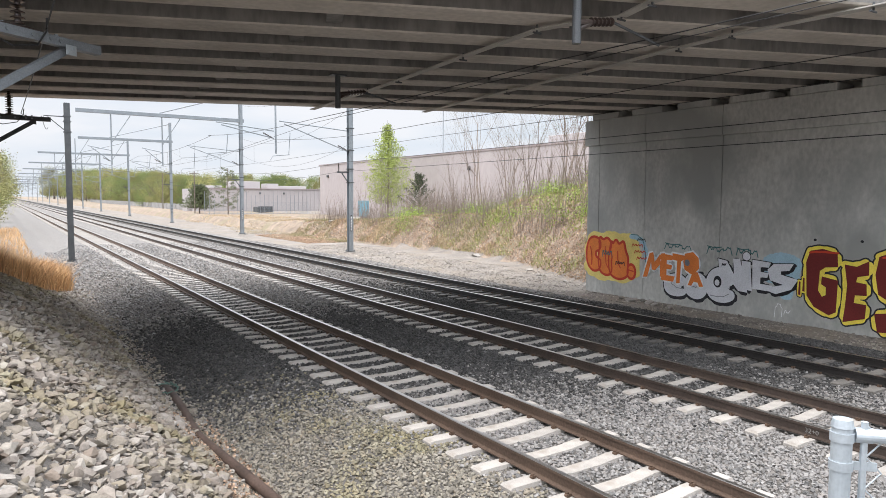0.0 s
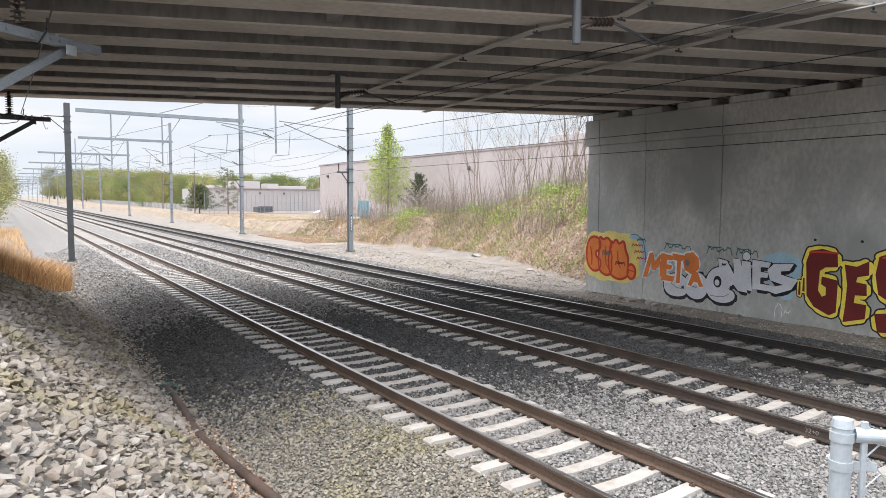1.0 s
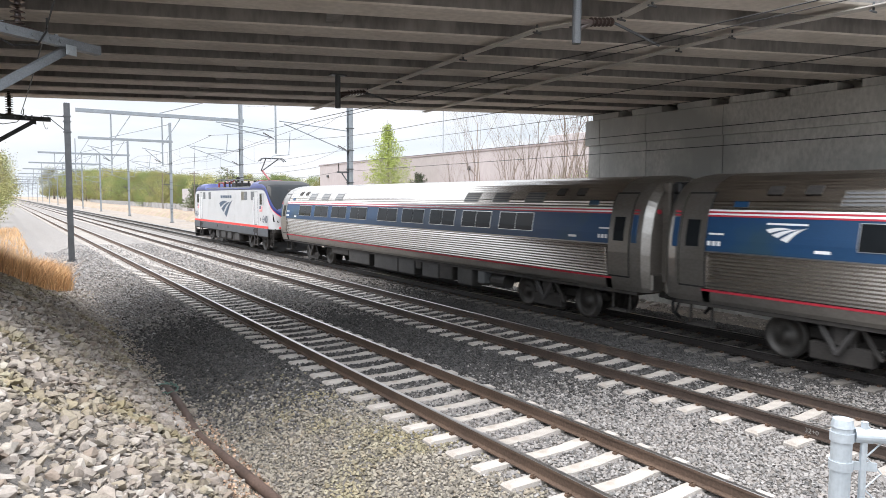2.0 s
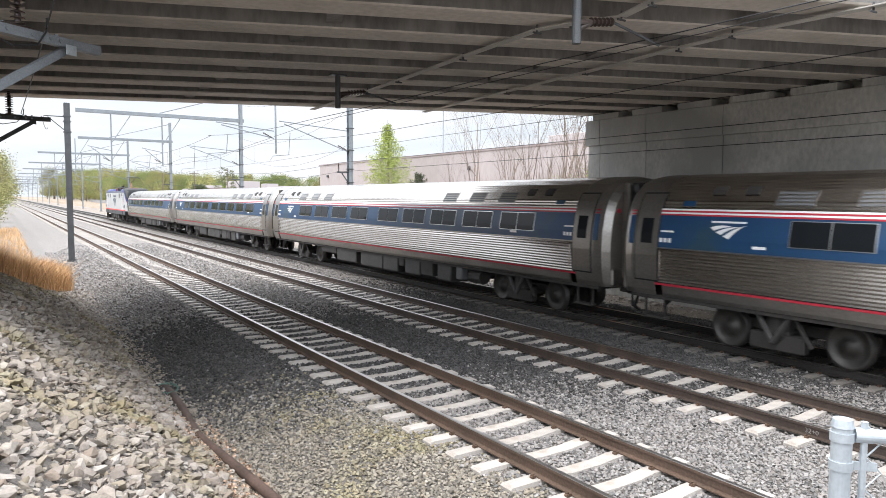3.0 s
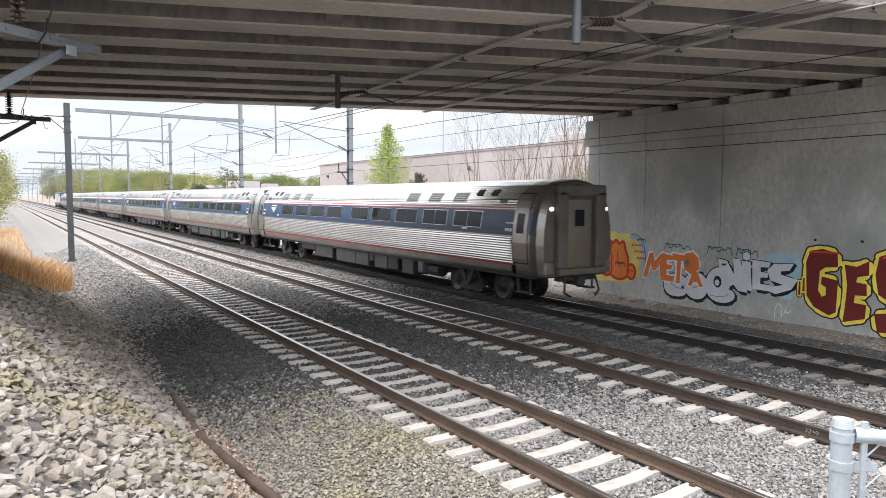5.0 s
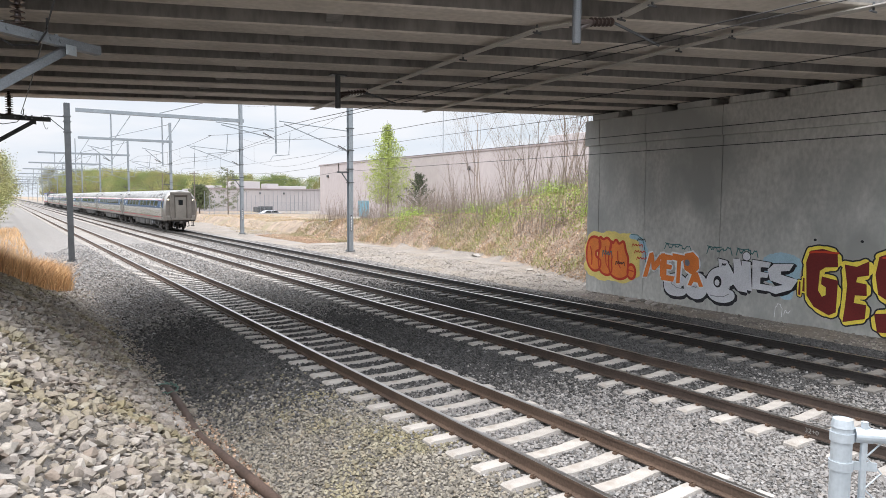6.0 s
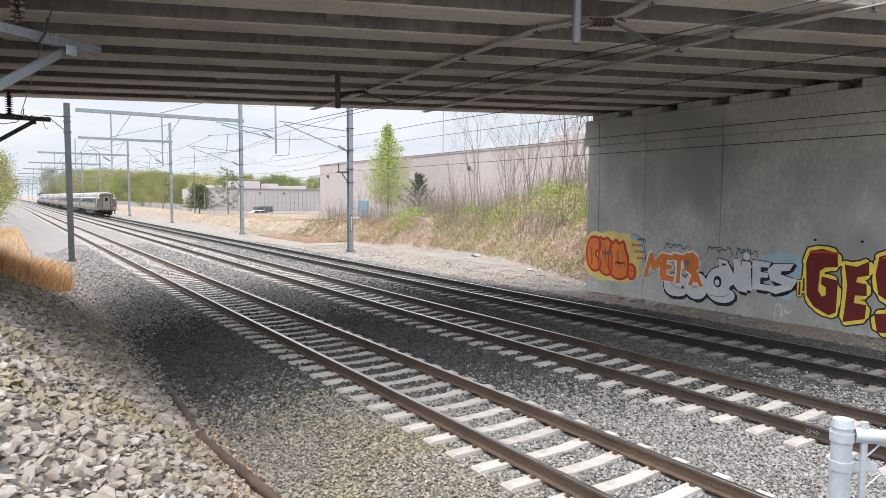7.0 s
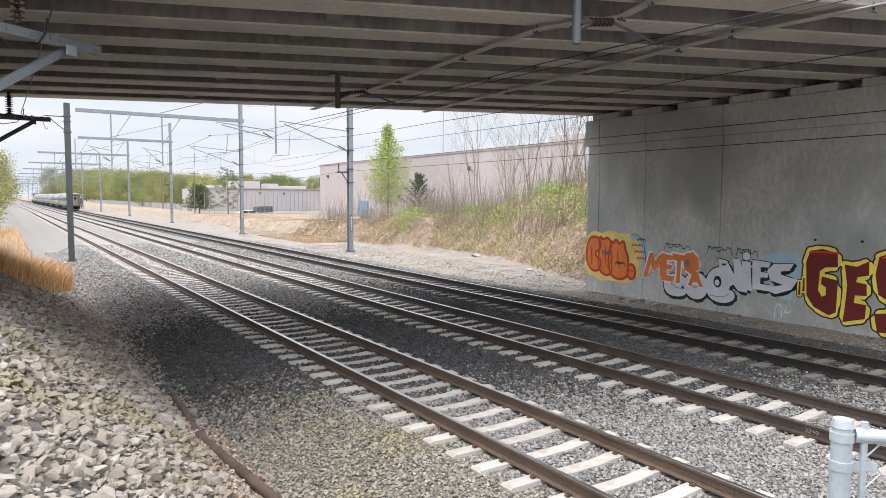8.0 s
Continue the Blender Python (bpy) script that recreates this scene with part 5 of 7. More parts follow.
def build_woods():
    rnd = random.Random(77)
    kinds = [woodland_tree(100 + k, WOODS_A if k % 2 else WOODS_B, 11.0) for k in range(6)]
    used = set()

    def put(x, y, s):
        k = rnd.randrange(6)
        m = Matrix.Translation((x, y, -0.6)) @ Matrix.Rotation(rnd.uniform(0, 6.28), 4, "Z")
        if k not in used:
            used.add(k)
            ob = kinds[k]
            ob.matrix_basis = m
        else:
            ob = copy_thing(kinds[k], m)
        ob.scale = (s * rnd.uniform(0.9, 1.15), s * rnd.uniform(0.9, 1.15), s)

    for x, y, s in ((-2.2, 76, 0.75), (-1.8, 92, 0.8), (-2.2, 110, 0.95), (-1.2, 132, 0.95), (-0.8, 160, 1.0), (-0.6, 200, 1.0), (-0.4, 250, 1.0), (-0.6, 310, 1.1), (-1, 380, 1.1)):
        put(x, y, s)
    for k in range(120):
        y = 175 + 5.2 * k * (0.55 + 0.9 * rnd.random())
        y = min(y, 720)
        x = 34 + 0.10 * (y - 170) * rnd.random() + rnd.uniform(0, 16)
        put(x, y, (3.9 + 0.034 * math.hypot(x, y)) / 11 * rnd.uniform(0.75, 1.02))
    for k in range(110):
        x = rnd.uniform(40, 190)
        y = rnd.uniform(215, 330)
        put(x, y, (3.9 + 0.030 * math.hypot(x, y)) / 11 * rnd.uniform(0.8, 1.05))
    for k in range(40):
        put(rnd.uniform(-40, -10), rnd.uniform(200, 700), rnd.uniform(0.8, 1.2))


build_plants()
build_woods()


# ---- overhead line ----
def ibeam(bm, x, y, z0, z1, d=0.36, w=0.30, t=0.03):
    """Upright H-section; its flanges face along the track."""
    a, b, c = w / 2, d / 2, t / 2
    out = [(-a, -b), (a, -b), (a, -b + t), (c, -b + t), (c, b - t), (a, b - t), (a, b), (-a, b), (-a, b - t), (-c, b - t), (-c, -b + t), (-a, -b + t)]
    lo = [bm.verts.new((x + p, y + q, z0)) for p, q in out]
    hi = [bm.verts.new((x + p, y + q, z1)) for p, q in out]
    for k in range(12):
        bm.faces.new((lo[k], lo[(k + 1) % 12], hi[(k + 1) % 12], hi[k]))
    bm.faces.new(lo[::-1])
    bm.faces.new(hi)


def line_pole(x, y, top, label, material=None, zb=-0.42):
    p = thing("catenary_pole", label, "overhead line pole", "overhead line poles")
    bm = bmesh.new()
    ibeam(bm, x, y, zb + 0.16, top)
    part("mast", bm, material or GALV, p)
    bm = bmesh.new()
    rod(bm, (x, y, zb - 0.4), (x, y, zb + 0.10), 0.42, 20)
    part("footing", bm, CONC_LIGHT, p)
    bm = bmesh.new()
    box(bm, x - 0.26, x + 0.26, y - 0.26, y + 0.26, zb + 0.10, zb + 0.16, bevel=0.01)
    for a in (-1, 1):
        for b in (-1, 1):
            rod(bm, (x + a * 0.2, y + b * 0.2, zb + 0.16), (x + a * 0.2, y + b * 0.2, zb + 0.24), 0.03, 6)
    part("base_plate", bm, DARK_STEEL, p)
    return p


def insulator(bm, a, b, r=0.07, n=8):
    """Stack of sheds turned as one piece."""
    a, b = Vector(a), Vector(b)
    pts, radii = [a], [r * 0.4]
    for k in range(n):
        for f, q in ((0.2, 0.42), (0.25, 1.0), (0.45, 0.95), (0.7, 0.45)):
            pts.append(a.lerp(b, (k + f) / n))
            radii.append(r * q)
    tube(bm, pts + [b], radii + [r * 0.4], 12)


def cantilever(p, x0, x1, y, zt, zb, zc):
    """Hinged bracket from a drop or mast at x0 reaching over the track at x1."""
    s = 1 if x1 > x0 else -1
    bm = bmesh.new()
    rod(bm, (x0, y, zt), (x1 - s * 0.3, y, zt + 0.35), 0.035, 8)
    rod(bm, (x0, y, zb), (x1 - s * 0.6, y, zt + 0.20), 0.035, 8)
    rod(bm, (x1 - s * 1.0, y, zt - 0.35), (x1 - s * 0.9, y, zc + 0.45), 0.025, 8)
    part("cantilever", bm, GALV, p)
    bm = bmesh.new()
    rod(bm, (x1 - s * 0.95, y, zc + 0.42), (x1 + s * 0.15, y, zc + 0.30), 0.022, 6)
    rod(bm, (x1 + s * 0.15, y, zc + 0.30), (x1 + s * 0.3, y, zc + 0.02), 0.018, 6)
    part("steady_arm", bm, GALV, p)
    bm = bmesh.new()
    insulator(bm, (x0 + s * 0.12, y, zb + (zt + 0.2 - zb) * 0.06), (x0 + s * 0.7, y, zb + (zt + 0.2 - zb) * 0.06 + 0.28), 0.055, 6)
    part("insulator", bm, INS, p)


INS = mat("brown_insulator", (0.05, 0.035, 0.03), 0.35, vary=0.1, bump=0.0)


def build_overhead():
    ys = (41.76, 66.8, 100.2, 138.3, 182.0, 225.0, 275.0, 325.0, 380.0, 440.0, 500.0, 570.0, 650.0)
    for k, y in enumerate(ys):
        x = 19.83 + min(0.9, 0.2 * k)
        p = line_pole(x, y, 13.5, "tall grey galvanised steel pole carrying the overhead wires")
        if k < 8:
            bm = bmesh.new()
            for z in (4.3, 5.2, 6.45, 7.9):
                box(bm, x - 0.21, x + 0.21, y - 0.22, y + 0.22, z, z + 0.06)
            part("clamp", bm, DARK_STEEL, p)
        # feeder bracket with post insulator
        bm = bmesh.new()
        box(bm, x - 0.95, x - 0.15, y - 0.05, y + 0.05, 4.95, 5.06)
        rod(bm, (x - 0.15, y, 4.35), (x - 0.6, y, 4.95), 0.04, 6)
        part("feeder_bracket", bm, DARK_STEEL, p)
        bm = bmesh.new()
        insulator(bm, (x - 0.83, y, 5.06), (x - 0.83, y, 5.6), 0.06, 7)
        part("insulator", bm, INS, p)
        if k < 3:
            bm = bmesh.new()
            box(bm, x - 0.06, x + 0.06, y - 0.196, y - 0.184, 1.05, 2.15)
            pl = part("number_board", bm, BLACK, p)
            for q in range(5):
                bm = bmesh.new()
                box(bm, x - 0.035, x + 0.035, y - 0.202, y - 0.198, 1.12 + q * 0.2, 1.25 + q * 0.2)
                part("number_bar", bm, WHITE, pl)
        if k == 0:
            cantilever(p, x - 0.18, TRACKS[2], y, 7.75, 6.4, 5.6)
            bm = bmesh.new()
            rod(bm, (14.72, y, 6.05), (14.72, y, 9.4), 0.06, 8)
            part("drop_tube", bm, GALV, p)
            cantilever(p, 14.6, TRACKS[1], y, 7.45, 7.0, 5.6)
        else:
            # cantilevered boom across all tracks with drop tubes
            zb = 10.72 if k < 2 else 10.9
            x_end = 5.8 if k < 2 else 8.9 if k < 3 else 6.0
            bm = bmesh.new()
            box(bm, x_end, x + 0.3, y - 0.12, y + 0.12, zb - 0.17, zb + 0.17, bevel=0.02)
            part("boom", bm, GALV, p)
            bm = bmesh.new()
            rod(bm, (x, y, 13.3), (12.6, y, zb + 0.2), 0.05, 8)
            part("stay", bm, GALV, p)
            for xd, xt, lowz in ((8.55, TRACKS[0], 7.2), (12.8, TRACKS[1], 7.2)):
                bm = bmesh.new()
                rod(bm, (xd, y, 6.1), (xd, y, zb - 0.17), 0.06, 8)
                rod(bm, (xd, y, 8.0), (xd + 1.6, y, zb - 0.2), 0.035, 6)
                part("drop_tube", bm, GALV, p)
                cantilever(p, xd, xt, y, 7.35, 6.35, 5.6)
            cantilever(p, x - 0.18, TRACKS[2], y, 7.75, 6.4, 5.6)
    # near pole on the other side, a plain dark mast
    p = line_pole(3.46, 44.85, 8.63, "plain dark grey steel mast on a concrete footing", DARK_STEEL, -0.62)
    bm = bmesh.new()
    for z in (6.95, 7.55, 7.85):
        box(bm, 3.26, 3.66, 44.65, 45.05, z, z + 0.06)
    rod(bm, (3.3, 44.85, 7.85), (2.3, 44.85, 7.85), 0.03, 6)
    rod(bm, (3.3, 44.85, 7.1), (2.5, 44.85, 7.8), 0.025, 6)
    part("clamp", bm, DARK_STEEL, p)

    def wire(name, pts, r, label):
        bm = bmesh.new()
        tube(bm, pts, r, 5)
        return tagged(part(name, bm, WIRE), label, "overhead wire", "overhead wires")

    sup = [-60.0, -8.0, 11.1, 23.6] + list(ys)
    for xc, off in ((TRACKS[0], 1), (TRACKS[1], -1), (TRACKS[2], 1)):
        pts, ctc = [], []
        for a, b in zip(sup, sup[1:]):
            if xc == TRACKS[0] and b < 70:
                continue
            n = 6 if b < 300 else 2
            low = 6.20 if off < 0 else 6.34
            za, zb = (low if a < 30 else 6.95), (low if b < 30 else 6.95)
            for i in range(n):
                t = i / n
                sag = 0.5 * (b - a) / 40 * 4 * t * (1 - t) * (0.25 if b < 30 else 1)
                pts.append((xc - (0.92 if off < 0 and a < 30 else 0.0), a + (b - a) * t, za + (zb - za) * t - sag))
            ctc.append((xc - (0.92 if off < 0 and a < 30 else 0.0), a, (6.06 if off < 0 else 5.78) if a < 30 else 5.6))
        wire("messenger_wire", pts, 0.011, "dark messenger wire of the overhead line")
        wire("contact_wire", ctc, 0.008, "thin copper contact wire over the track")
        bm = bmesh.new()
        for a, b in zip(sup, sup[1:]):
            n = 6
            for i in range(1, n):
                if b > 200 or b < 42 or (xc == TRACKS[0] and b < 70):
                    continue
                t = i / n
                y = a + (b - a) * t
                za, zb = (6.34 if a < 30 else 6.95), (6.34 if b < 30 else 6.95)
                sag = 0.5 * (b - a) / 40 * 4 * t * (1 - t) * (0.25 if b < 30 else 1)
                rod(bm, (xc, y, 5.66), (xc, y, za + (zb - za) * t - sag), 0.005, 4, cap=False)
        tagged(part("dropper_wires", bm, WIRE), "short dropper wires between messenger and contact wire", "overhead wire", kind="stuff")
    for x, z in ((19.0, 5.62), (19.0, 5.02)):
        pts = []
        for a, b in zip(sup, sup[1:]):
            n = 5 if b < 300 else 2
            pts += [(x + min(0.9, 0.2 * max(0, (a + (b - a) * i / n - 41) / 35)), a + (b - a) * i / n, z - 0.5 * (b - a) / 40 * 4 * (i / n) * (1 - i / n) * (0 if b < 45 else 1)) for i in range(n)]
        wire("feeder_wire", pts, 0.012, "black feeder cable along the line of poles")
    for a, b, sag in (((19.9, 41.76, 12.0), (20.1, 66.8, 12.2), 1.0), ((20.1, 66.8, 9.0), (19.8, 41.8, 9.2), 1.2), ((20.1, 66.8, 7.4), (19.8, 41.8, 6.9), 1.3), ((20.5, 100.2, 9.5), (20.1, 66.8, 8.2), 1.4)):
        pts = [tuple(Vector(a).lerp(Vector(b), i / 8) - Vector((0, 0, sag * 4 * (i / 8) * (1 - i / 8)))) for i in range(9)]
        wire("feeder_wire", pts, 0.008, "slack black cable between two poles")


WIRE = mat("wire_black", (0.045, 0.045, 0.047), 0.5, 0.5, vary=0.1, bump=0.0)
build_overhead()


def build_bridge_fittings():
    # pale guard boards hung under the beams above each wire
    for run in (((9.95, 24.2), (9.72, 19.2), (9.48, 16.8), (9.2, 13.25), (8.9, 10.3), (9.2, 9.6), (9.5, 8.7), (9.25, 7.8), (9.2, 5.0)), ((13.75, 22.4), (13.25, 16.7), (12.85, 12.95), (12.52, 9.8), (12.35, 8.4), (12.6, 5.9), (12.5, 3.5))):
        t = thing("guard_board", "long pale fibreglass guard strip under the bridge beams", "guard strip", "guard strips under the bridge")
        for i, (p, q) in enumerate(zip(run, run[1:])):
            bm = bmesh.new()
            pa, pb = Vector((*p, 6.60 + 0.02 * (i % 2))), Vector((*q, 6.60 + 0.02 * ((i + 1) % 2)))
            d = (pb - pa)
            m = Matrix.Translation((pa + pb) / 2) @ d.to_track_quat("Y", "Z").to_matrix().to_4x4()
            box(bm, -0.10, 0.10, -d.length / 2, d.length / 2, -0.013, 0.013, m, bevel=0.004)
            part("board", bm, BOARD, t)
        for p in run[1:-1]:
            c = Vector((*p, 6.56))
            bm = bmesh.new()
            rod(bm, c + Vector((-0.1, 0, -0.02)), c + Vector((0.1, 0, -0.02)), 0.02, 6)
            rod(bm, c, c + Vector((0, 0, 0.14)), 0.02, 6)
            part("clip", bm, DARK_STEEL, t)
    # hanging supports with insulated arms
    for x, y, ztop, zlow, xt in ((7.94, 17.48, 6.69, 5.78, 9.76), (7.94, 8.22, 6.69, 5.83, 9.95)):
        t = thing("wire_support", "dark steel tube hung from the bridge with an insulated wire arm", "wire support", "wire supports under the bridge")
        if x < 12:
            bm = bmesh.new()
            rod(bm, (x, y, zlow), (x, y, ztop), 0.075, 12)
            box(bm, x - 0.22, x + 0.22, y - 0.12, y + 0.12, 6.66, 6.698)
            part("drop_tube", bm, DARK_STEEL, t)
            bm = bmesh.new()
            rod(bm, (x, y, 6.18), (x + 0.35, y, 6.22), 0.05, 8)
            rod(bm, (x, y, 6.05), (x + 0.35, y, 6.22), 0.04, 8)
            insulator(bm, (x + 0.3, y, 6.22), (x + 0.85, y, 6.30), 0.075, 6)
            part("insulator", bm, INS, t)
            bm = bmesh.new()
            rod(bm, (x + 0.8, y, 6.30), (xt, y, 6.06), 0.025, 8)
            part("arm", bm, DARK_STEEL, t)
    # brackets beside the viewer: channel arm, strut and stacked insulator
    for y, z, m, up in ((12.0, 5.76, GREY_STEEL, True), (26.5, 5.86, DARK_STEEL, False)):
        t = thing("feeder_bracket", "steel channel bracket with ribbed insulators and bolts" if up else "dark steel bracket with a ribbed black insulator", "bracket", "feeder brackets")
        xe = 1.80 if up else 1.56
        if up:
            t.matrix_basis = Matrix.Translation((0, y, 0)) @ Matrix.Rotation(radians(35), 4, "Z") @ Matrix.Translation((0, -y, 0))
        bm = bmesh.new()
        prof = [(0.03, -0.07), (-0.12, -0.07), (-0.12, 0.07), (0.03, 0.07), (0.03, 0.055), (-0.105, 0.055), (-0.105, -0.055), (0.03, -0.055)]
        lo = [bm.verts.new((-3.38, y + p, z + q)) for p, q in prof]
        hi = [bm.verts.new((xe, y + p, z + q)) for p, q in prof]
        for k in range(8):
            bm.faces.new((lo[k], lo[(k + 1) % 8], hi[(k + 1) % 8], hi[k]))
        bm.faces.new(lo[::-1])
        bm.faces.new(hi)
        bmesh.ops.recalc_face_normals(bm, faces=bm.faces)
        part("channel", bm, m, t)
        bm = bmesh.new()
        a, b = Vector((-3.38, y + 0.03, z - 3.1)), Vector((1.22 if up else 1.05, y + 0.03, z - 0.10))
        dd = b - a
        mm = Matrix.Translation((a + b) / 2) @ dd.to_track_quat("X", "Z").to_matrix().to_4x4()
        box(bm, -dd.length / 2, dd.length / 2, -0.05, 0.05, -0.065, 0.065, mm, bevel=0.008)
        part("strut", bm, m, t)
        bm = bmesh.new()
        box(bm, b.x - 0.10, b.x + 0.09, y - 0.132, y - 0.122, z - 0.19, z - 0.03, bevel=0.003)
        for bx, bz in ((-0.04, -0.14), (0.04, -0.08)):
            rod(bm, (b.x + bx, y - 0.155, z + bz), (b.x + bx, y - 0.125, z + bz), 0.022, 6)
        part("gusset_plate", bm, GALV_PALE if up else DARK_STEEL, t)
        bm = bmesh.new()
        for bx in (0.15, 0.55, 0.85, 1.02):
            rod(bm, (bx, y - 0.15, z), (bx, y - 0.10, z), 0.03, 6)
            rod(bm, (bx, y - 0.04, z + 0.06), (bx, y - 0.04, z + 0.11), 0.03, 6)
        part("bolts", bm, GALV, t)
        bm = bmesh.new()
        insulator(bm, (0.40, y - 0.02, z + 0.10), (0.40, y - 0.02, 6.695), 0.105 if up else 0.12, 10)
        box(bm, 0.12, 0.74, y - 0.1, y + 0.06, z + 0.072, z + 0.10)
        part("insulator", bm, INS, t)
        bm = bmesh.new()
        pts = [Vector((-1.2, y - 0.16, z + 0.45)), Vector((-0.4, y - 0.16, z - 0.05)), Vector((0.2, y - 0.16, z - 0.24)), Vector((0.6, y - 0.16, z - 0.15)), Vector((0.78, y - 0.14, z + 0.1)), Vector((0.80, y - 0.12, z + 0.3))]
        tube(bm, pts, 0.014, 6)
        part("jumper_cable", bm, WIRE, t)
    for a, b, sag in (((0.72, 12.0, 5.92), (0.72, 26.5, 6.02), 0.05), ((0.72, 26.5, 6.02), (2.35, 44.85, 7.85), 0.25), ((0.72, -20, 6.4), (0.72, 12.0, 5.92), 0.1), ((1.3, 26.5, 5.97), (2.5, 44.85, 7.2), 0.25)):
        bm = bmesh.new()
        pts = [Vector(a).lerp(Vector(b), i / 6) - Vector((0, 0, sag * 4 * (i / 6) * (1 - i / 6))) for i in range(7)]
        tube(bm, pts, 0.012, 5)
        tagged(part("feeder_wire", bm, WIRE), "black feeder wire on the ribbed insulators", "overhead wire", "overhead wires")


GALV_PALE = mat("pale_galvanised", (0.45, 0.49, 0.52), 0.42, 0.35, vary=0.07, scale=6, fine=60, bump=0.04)
GREY_STEEL = mat("grey_channel_steel", (0.27, 0.295, 0.32), 0.5, 0.5, vary=0.12, scale=3, bump=0.05)
BOARD = mat("guard_fibreglass", (0.42, 0.40, 0.37), 0.7, vary=0.12, scale=1.5, bump=0.05)
build_bridge_fittings()


# ---- rusty pipe at the foot of the stones ----
def build_pipe():
    t = thing("pipe", "rust-brown pipe lying bent along the foot of the stones", "pipe")
    cu = bpy.data.curves.new("pipe_run", "CURVE")
    cu.dimensions = "3D"
    cu.bevel_depth, cu.bevel_resolution, cu.use_fill_caps = 0.075, 4, True
    sp = cu.splines.new("NURBS")
    pts = [(2.80, 15.2, -0.72), (2.79, 14.3, -0.62), (2.70, 12.6, -0.60), (2.58, 11.35, -0.57), (2.62, 10.7, -0.57), (2.74, 9.7, -0.58), (2.86, 8.5, -0.60), (3.0, 7.0, -0.62), (3.1, 5.0, -0.62)]
    sp.points.add(len(pts) - 1)
    for q, c in zip(sp.points, pts):
        q.co = (*c, 1)
    sp.use_endpoint_u, sp.order_u = True, 3
    cu.materials.append(PIPE)
    ob = new("pipe_run", cu)
    ob.parent = t
    bm = bmesh.new()
    for k in range(14):
        a, b = k * 0.55, (k + 1) * 0.55
        rod(bm, (2.72 + 0.22 * math.cos(a), 14.4 + 0.4 * math.sin(a), -0.58), (2.72 + 0.22 * math.cos(b), 14.4 + 0.4 * math.sin(b), -0.58 + 0.004 * k), 0.012, 5)
    part("cord", bm, mat("green_cord", (0.10, 0.17, 0.14), 0.7), t, "thin green cord looped round the pipe end")


PIPE = mat("rusty_pipe", (0.09, 0.058, 0.045), 0.75, 0.1, vary=0.25, scale=2.5, fine=30, bump=0.1)
build_pipe()


# ---- chain-link fence corner beside the viewer ----
def build_near_fence():
    f = thing("chain_link_fence", "galvanised chain-link fence with a round corner post", "fence")
    fw, rt = Vector((math.sin(YAW), math.cos(YAW), 0)), Vector((math.cos(YAW), -math.sin(YAW), 0))
    eye = Vector(EYE)

    def at(d, px, py):
        # a spot d metres ahead, by its tangent offsets
        return Vector((eye.x, eye.y, 0)) + fw * d + rt * (px * d) + Vector((0, 0, eye.z + py * d))

    top = at(2.05, 0.604, -0.327)
    x, y, z = top
    low = ground_z(x, y) - 0.3
    bm = bmesh.new()
    rod(bm, (x, y, low), (x, y, z - 0.02), 0.030, 20)
    rod(bm, (x, y, z - 0.025), (x, y, z), 0.033, 20, 0.028)
    part("corner_post", bm, GALV_PALE, f, smooth=False)
    run = (rt * 0.97 - fw * 0.22).normalized()
    for dz in (-0.055, -0.145):
        bm = bmesh.new()
        rod(bm, (x, y, z + dz - 0.014), (x, y, z + dz + 0.014), 0.0345, 20)
        a = Vector((x, y, z + dz)) + run * 0.030
        b = Vector((x, y, z + dz)) + run * 0.080
        m = Matrix.Translation((a + b) / 2) @ (b - a).to_track_quat("X", "Z").to_matrix().to_4x4()
        box(bm, -0.045, 0.045, -0.004, 0.004, -0.013, 0.013, m)
        part("clamp_band", bm, GALV_PALE, f)
    bm = bmesh.new()
    a = Vector((x, y, z - 0.048)) + run * 0.034
    rod(bm, a, a + run * 2.4, 0.021, 20)
    rod(bm, a, a + run * 0.05, 0.0235, 20)
    part("top_rail", bm, GALV_PALE, f)
    bm = bmesh.new()
    t0 = Vector((x, y, z - 0.005)) + run * 0.062
    rod(bm, t0, Vector((t0.x, t0.y, low)), 0.011, 8)
    part("tension_bar", bm, GALV_PALE, f)
    # diamond mesh
    bm = bmesh.new()
    cell = 0.05
    for i in range(30):
        u = 0.066 + i * cell * 2
        prev = None
        for k in range(30):
            p = Vector((x, y, z - 0.015 - k * cell)) + run * (u + (cell if k % 2 else 0)) + fw * (0.004 if (k + i) % 2 else -0.004)
            if prev is not None:
                rod(bm, prev, p, 0.0028, 5, cap=False)
            prev = p
    part("wire_mesh", bm, GALV_PALE, f)


build_near_fence()


# ---- buildings beyond the line ----
PANEL = mat("pink_grey_panel", (0.40, 0.352, 0.345), 0.8, vary=0.06, scale=0.12, fine=3, bump=0.05, stain=(0.35, 0.31, 0.30), stain_scale=0.1, stain_at=0.5, stretch=(1, 1, 0.4))
PANEL_PALE = mat("pale_grey_panel", (0.41, 0.375, 0.37), 0.8, vary=0.05, scale=0.15, fine=4, bump=0.05)
COPING = mat("metal_coping", (0.32, 0.27, 0.265), 0.5, 0.2, vary=0.06, bump=0.0)
TEAL = mat("teal_sign_paint", (0.12, 0.27, 0.34), 0.5, vary=0.08, bump=0.0)


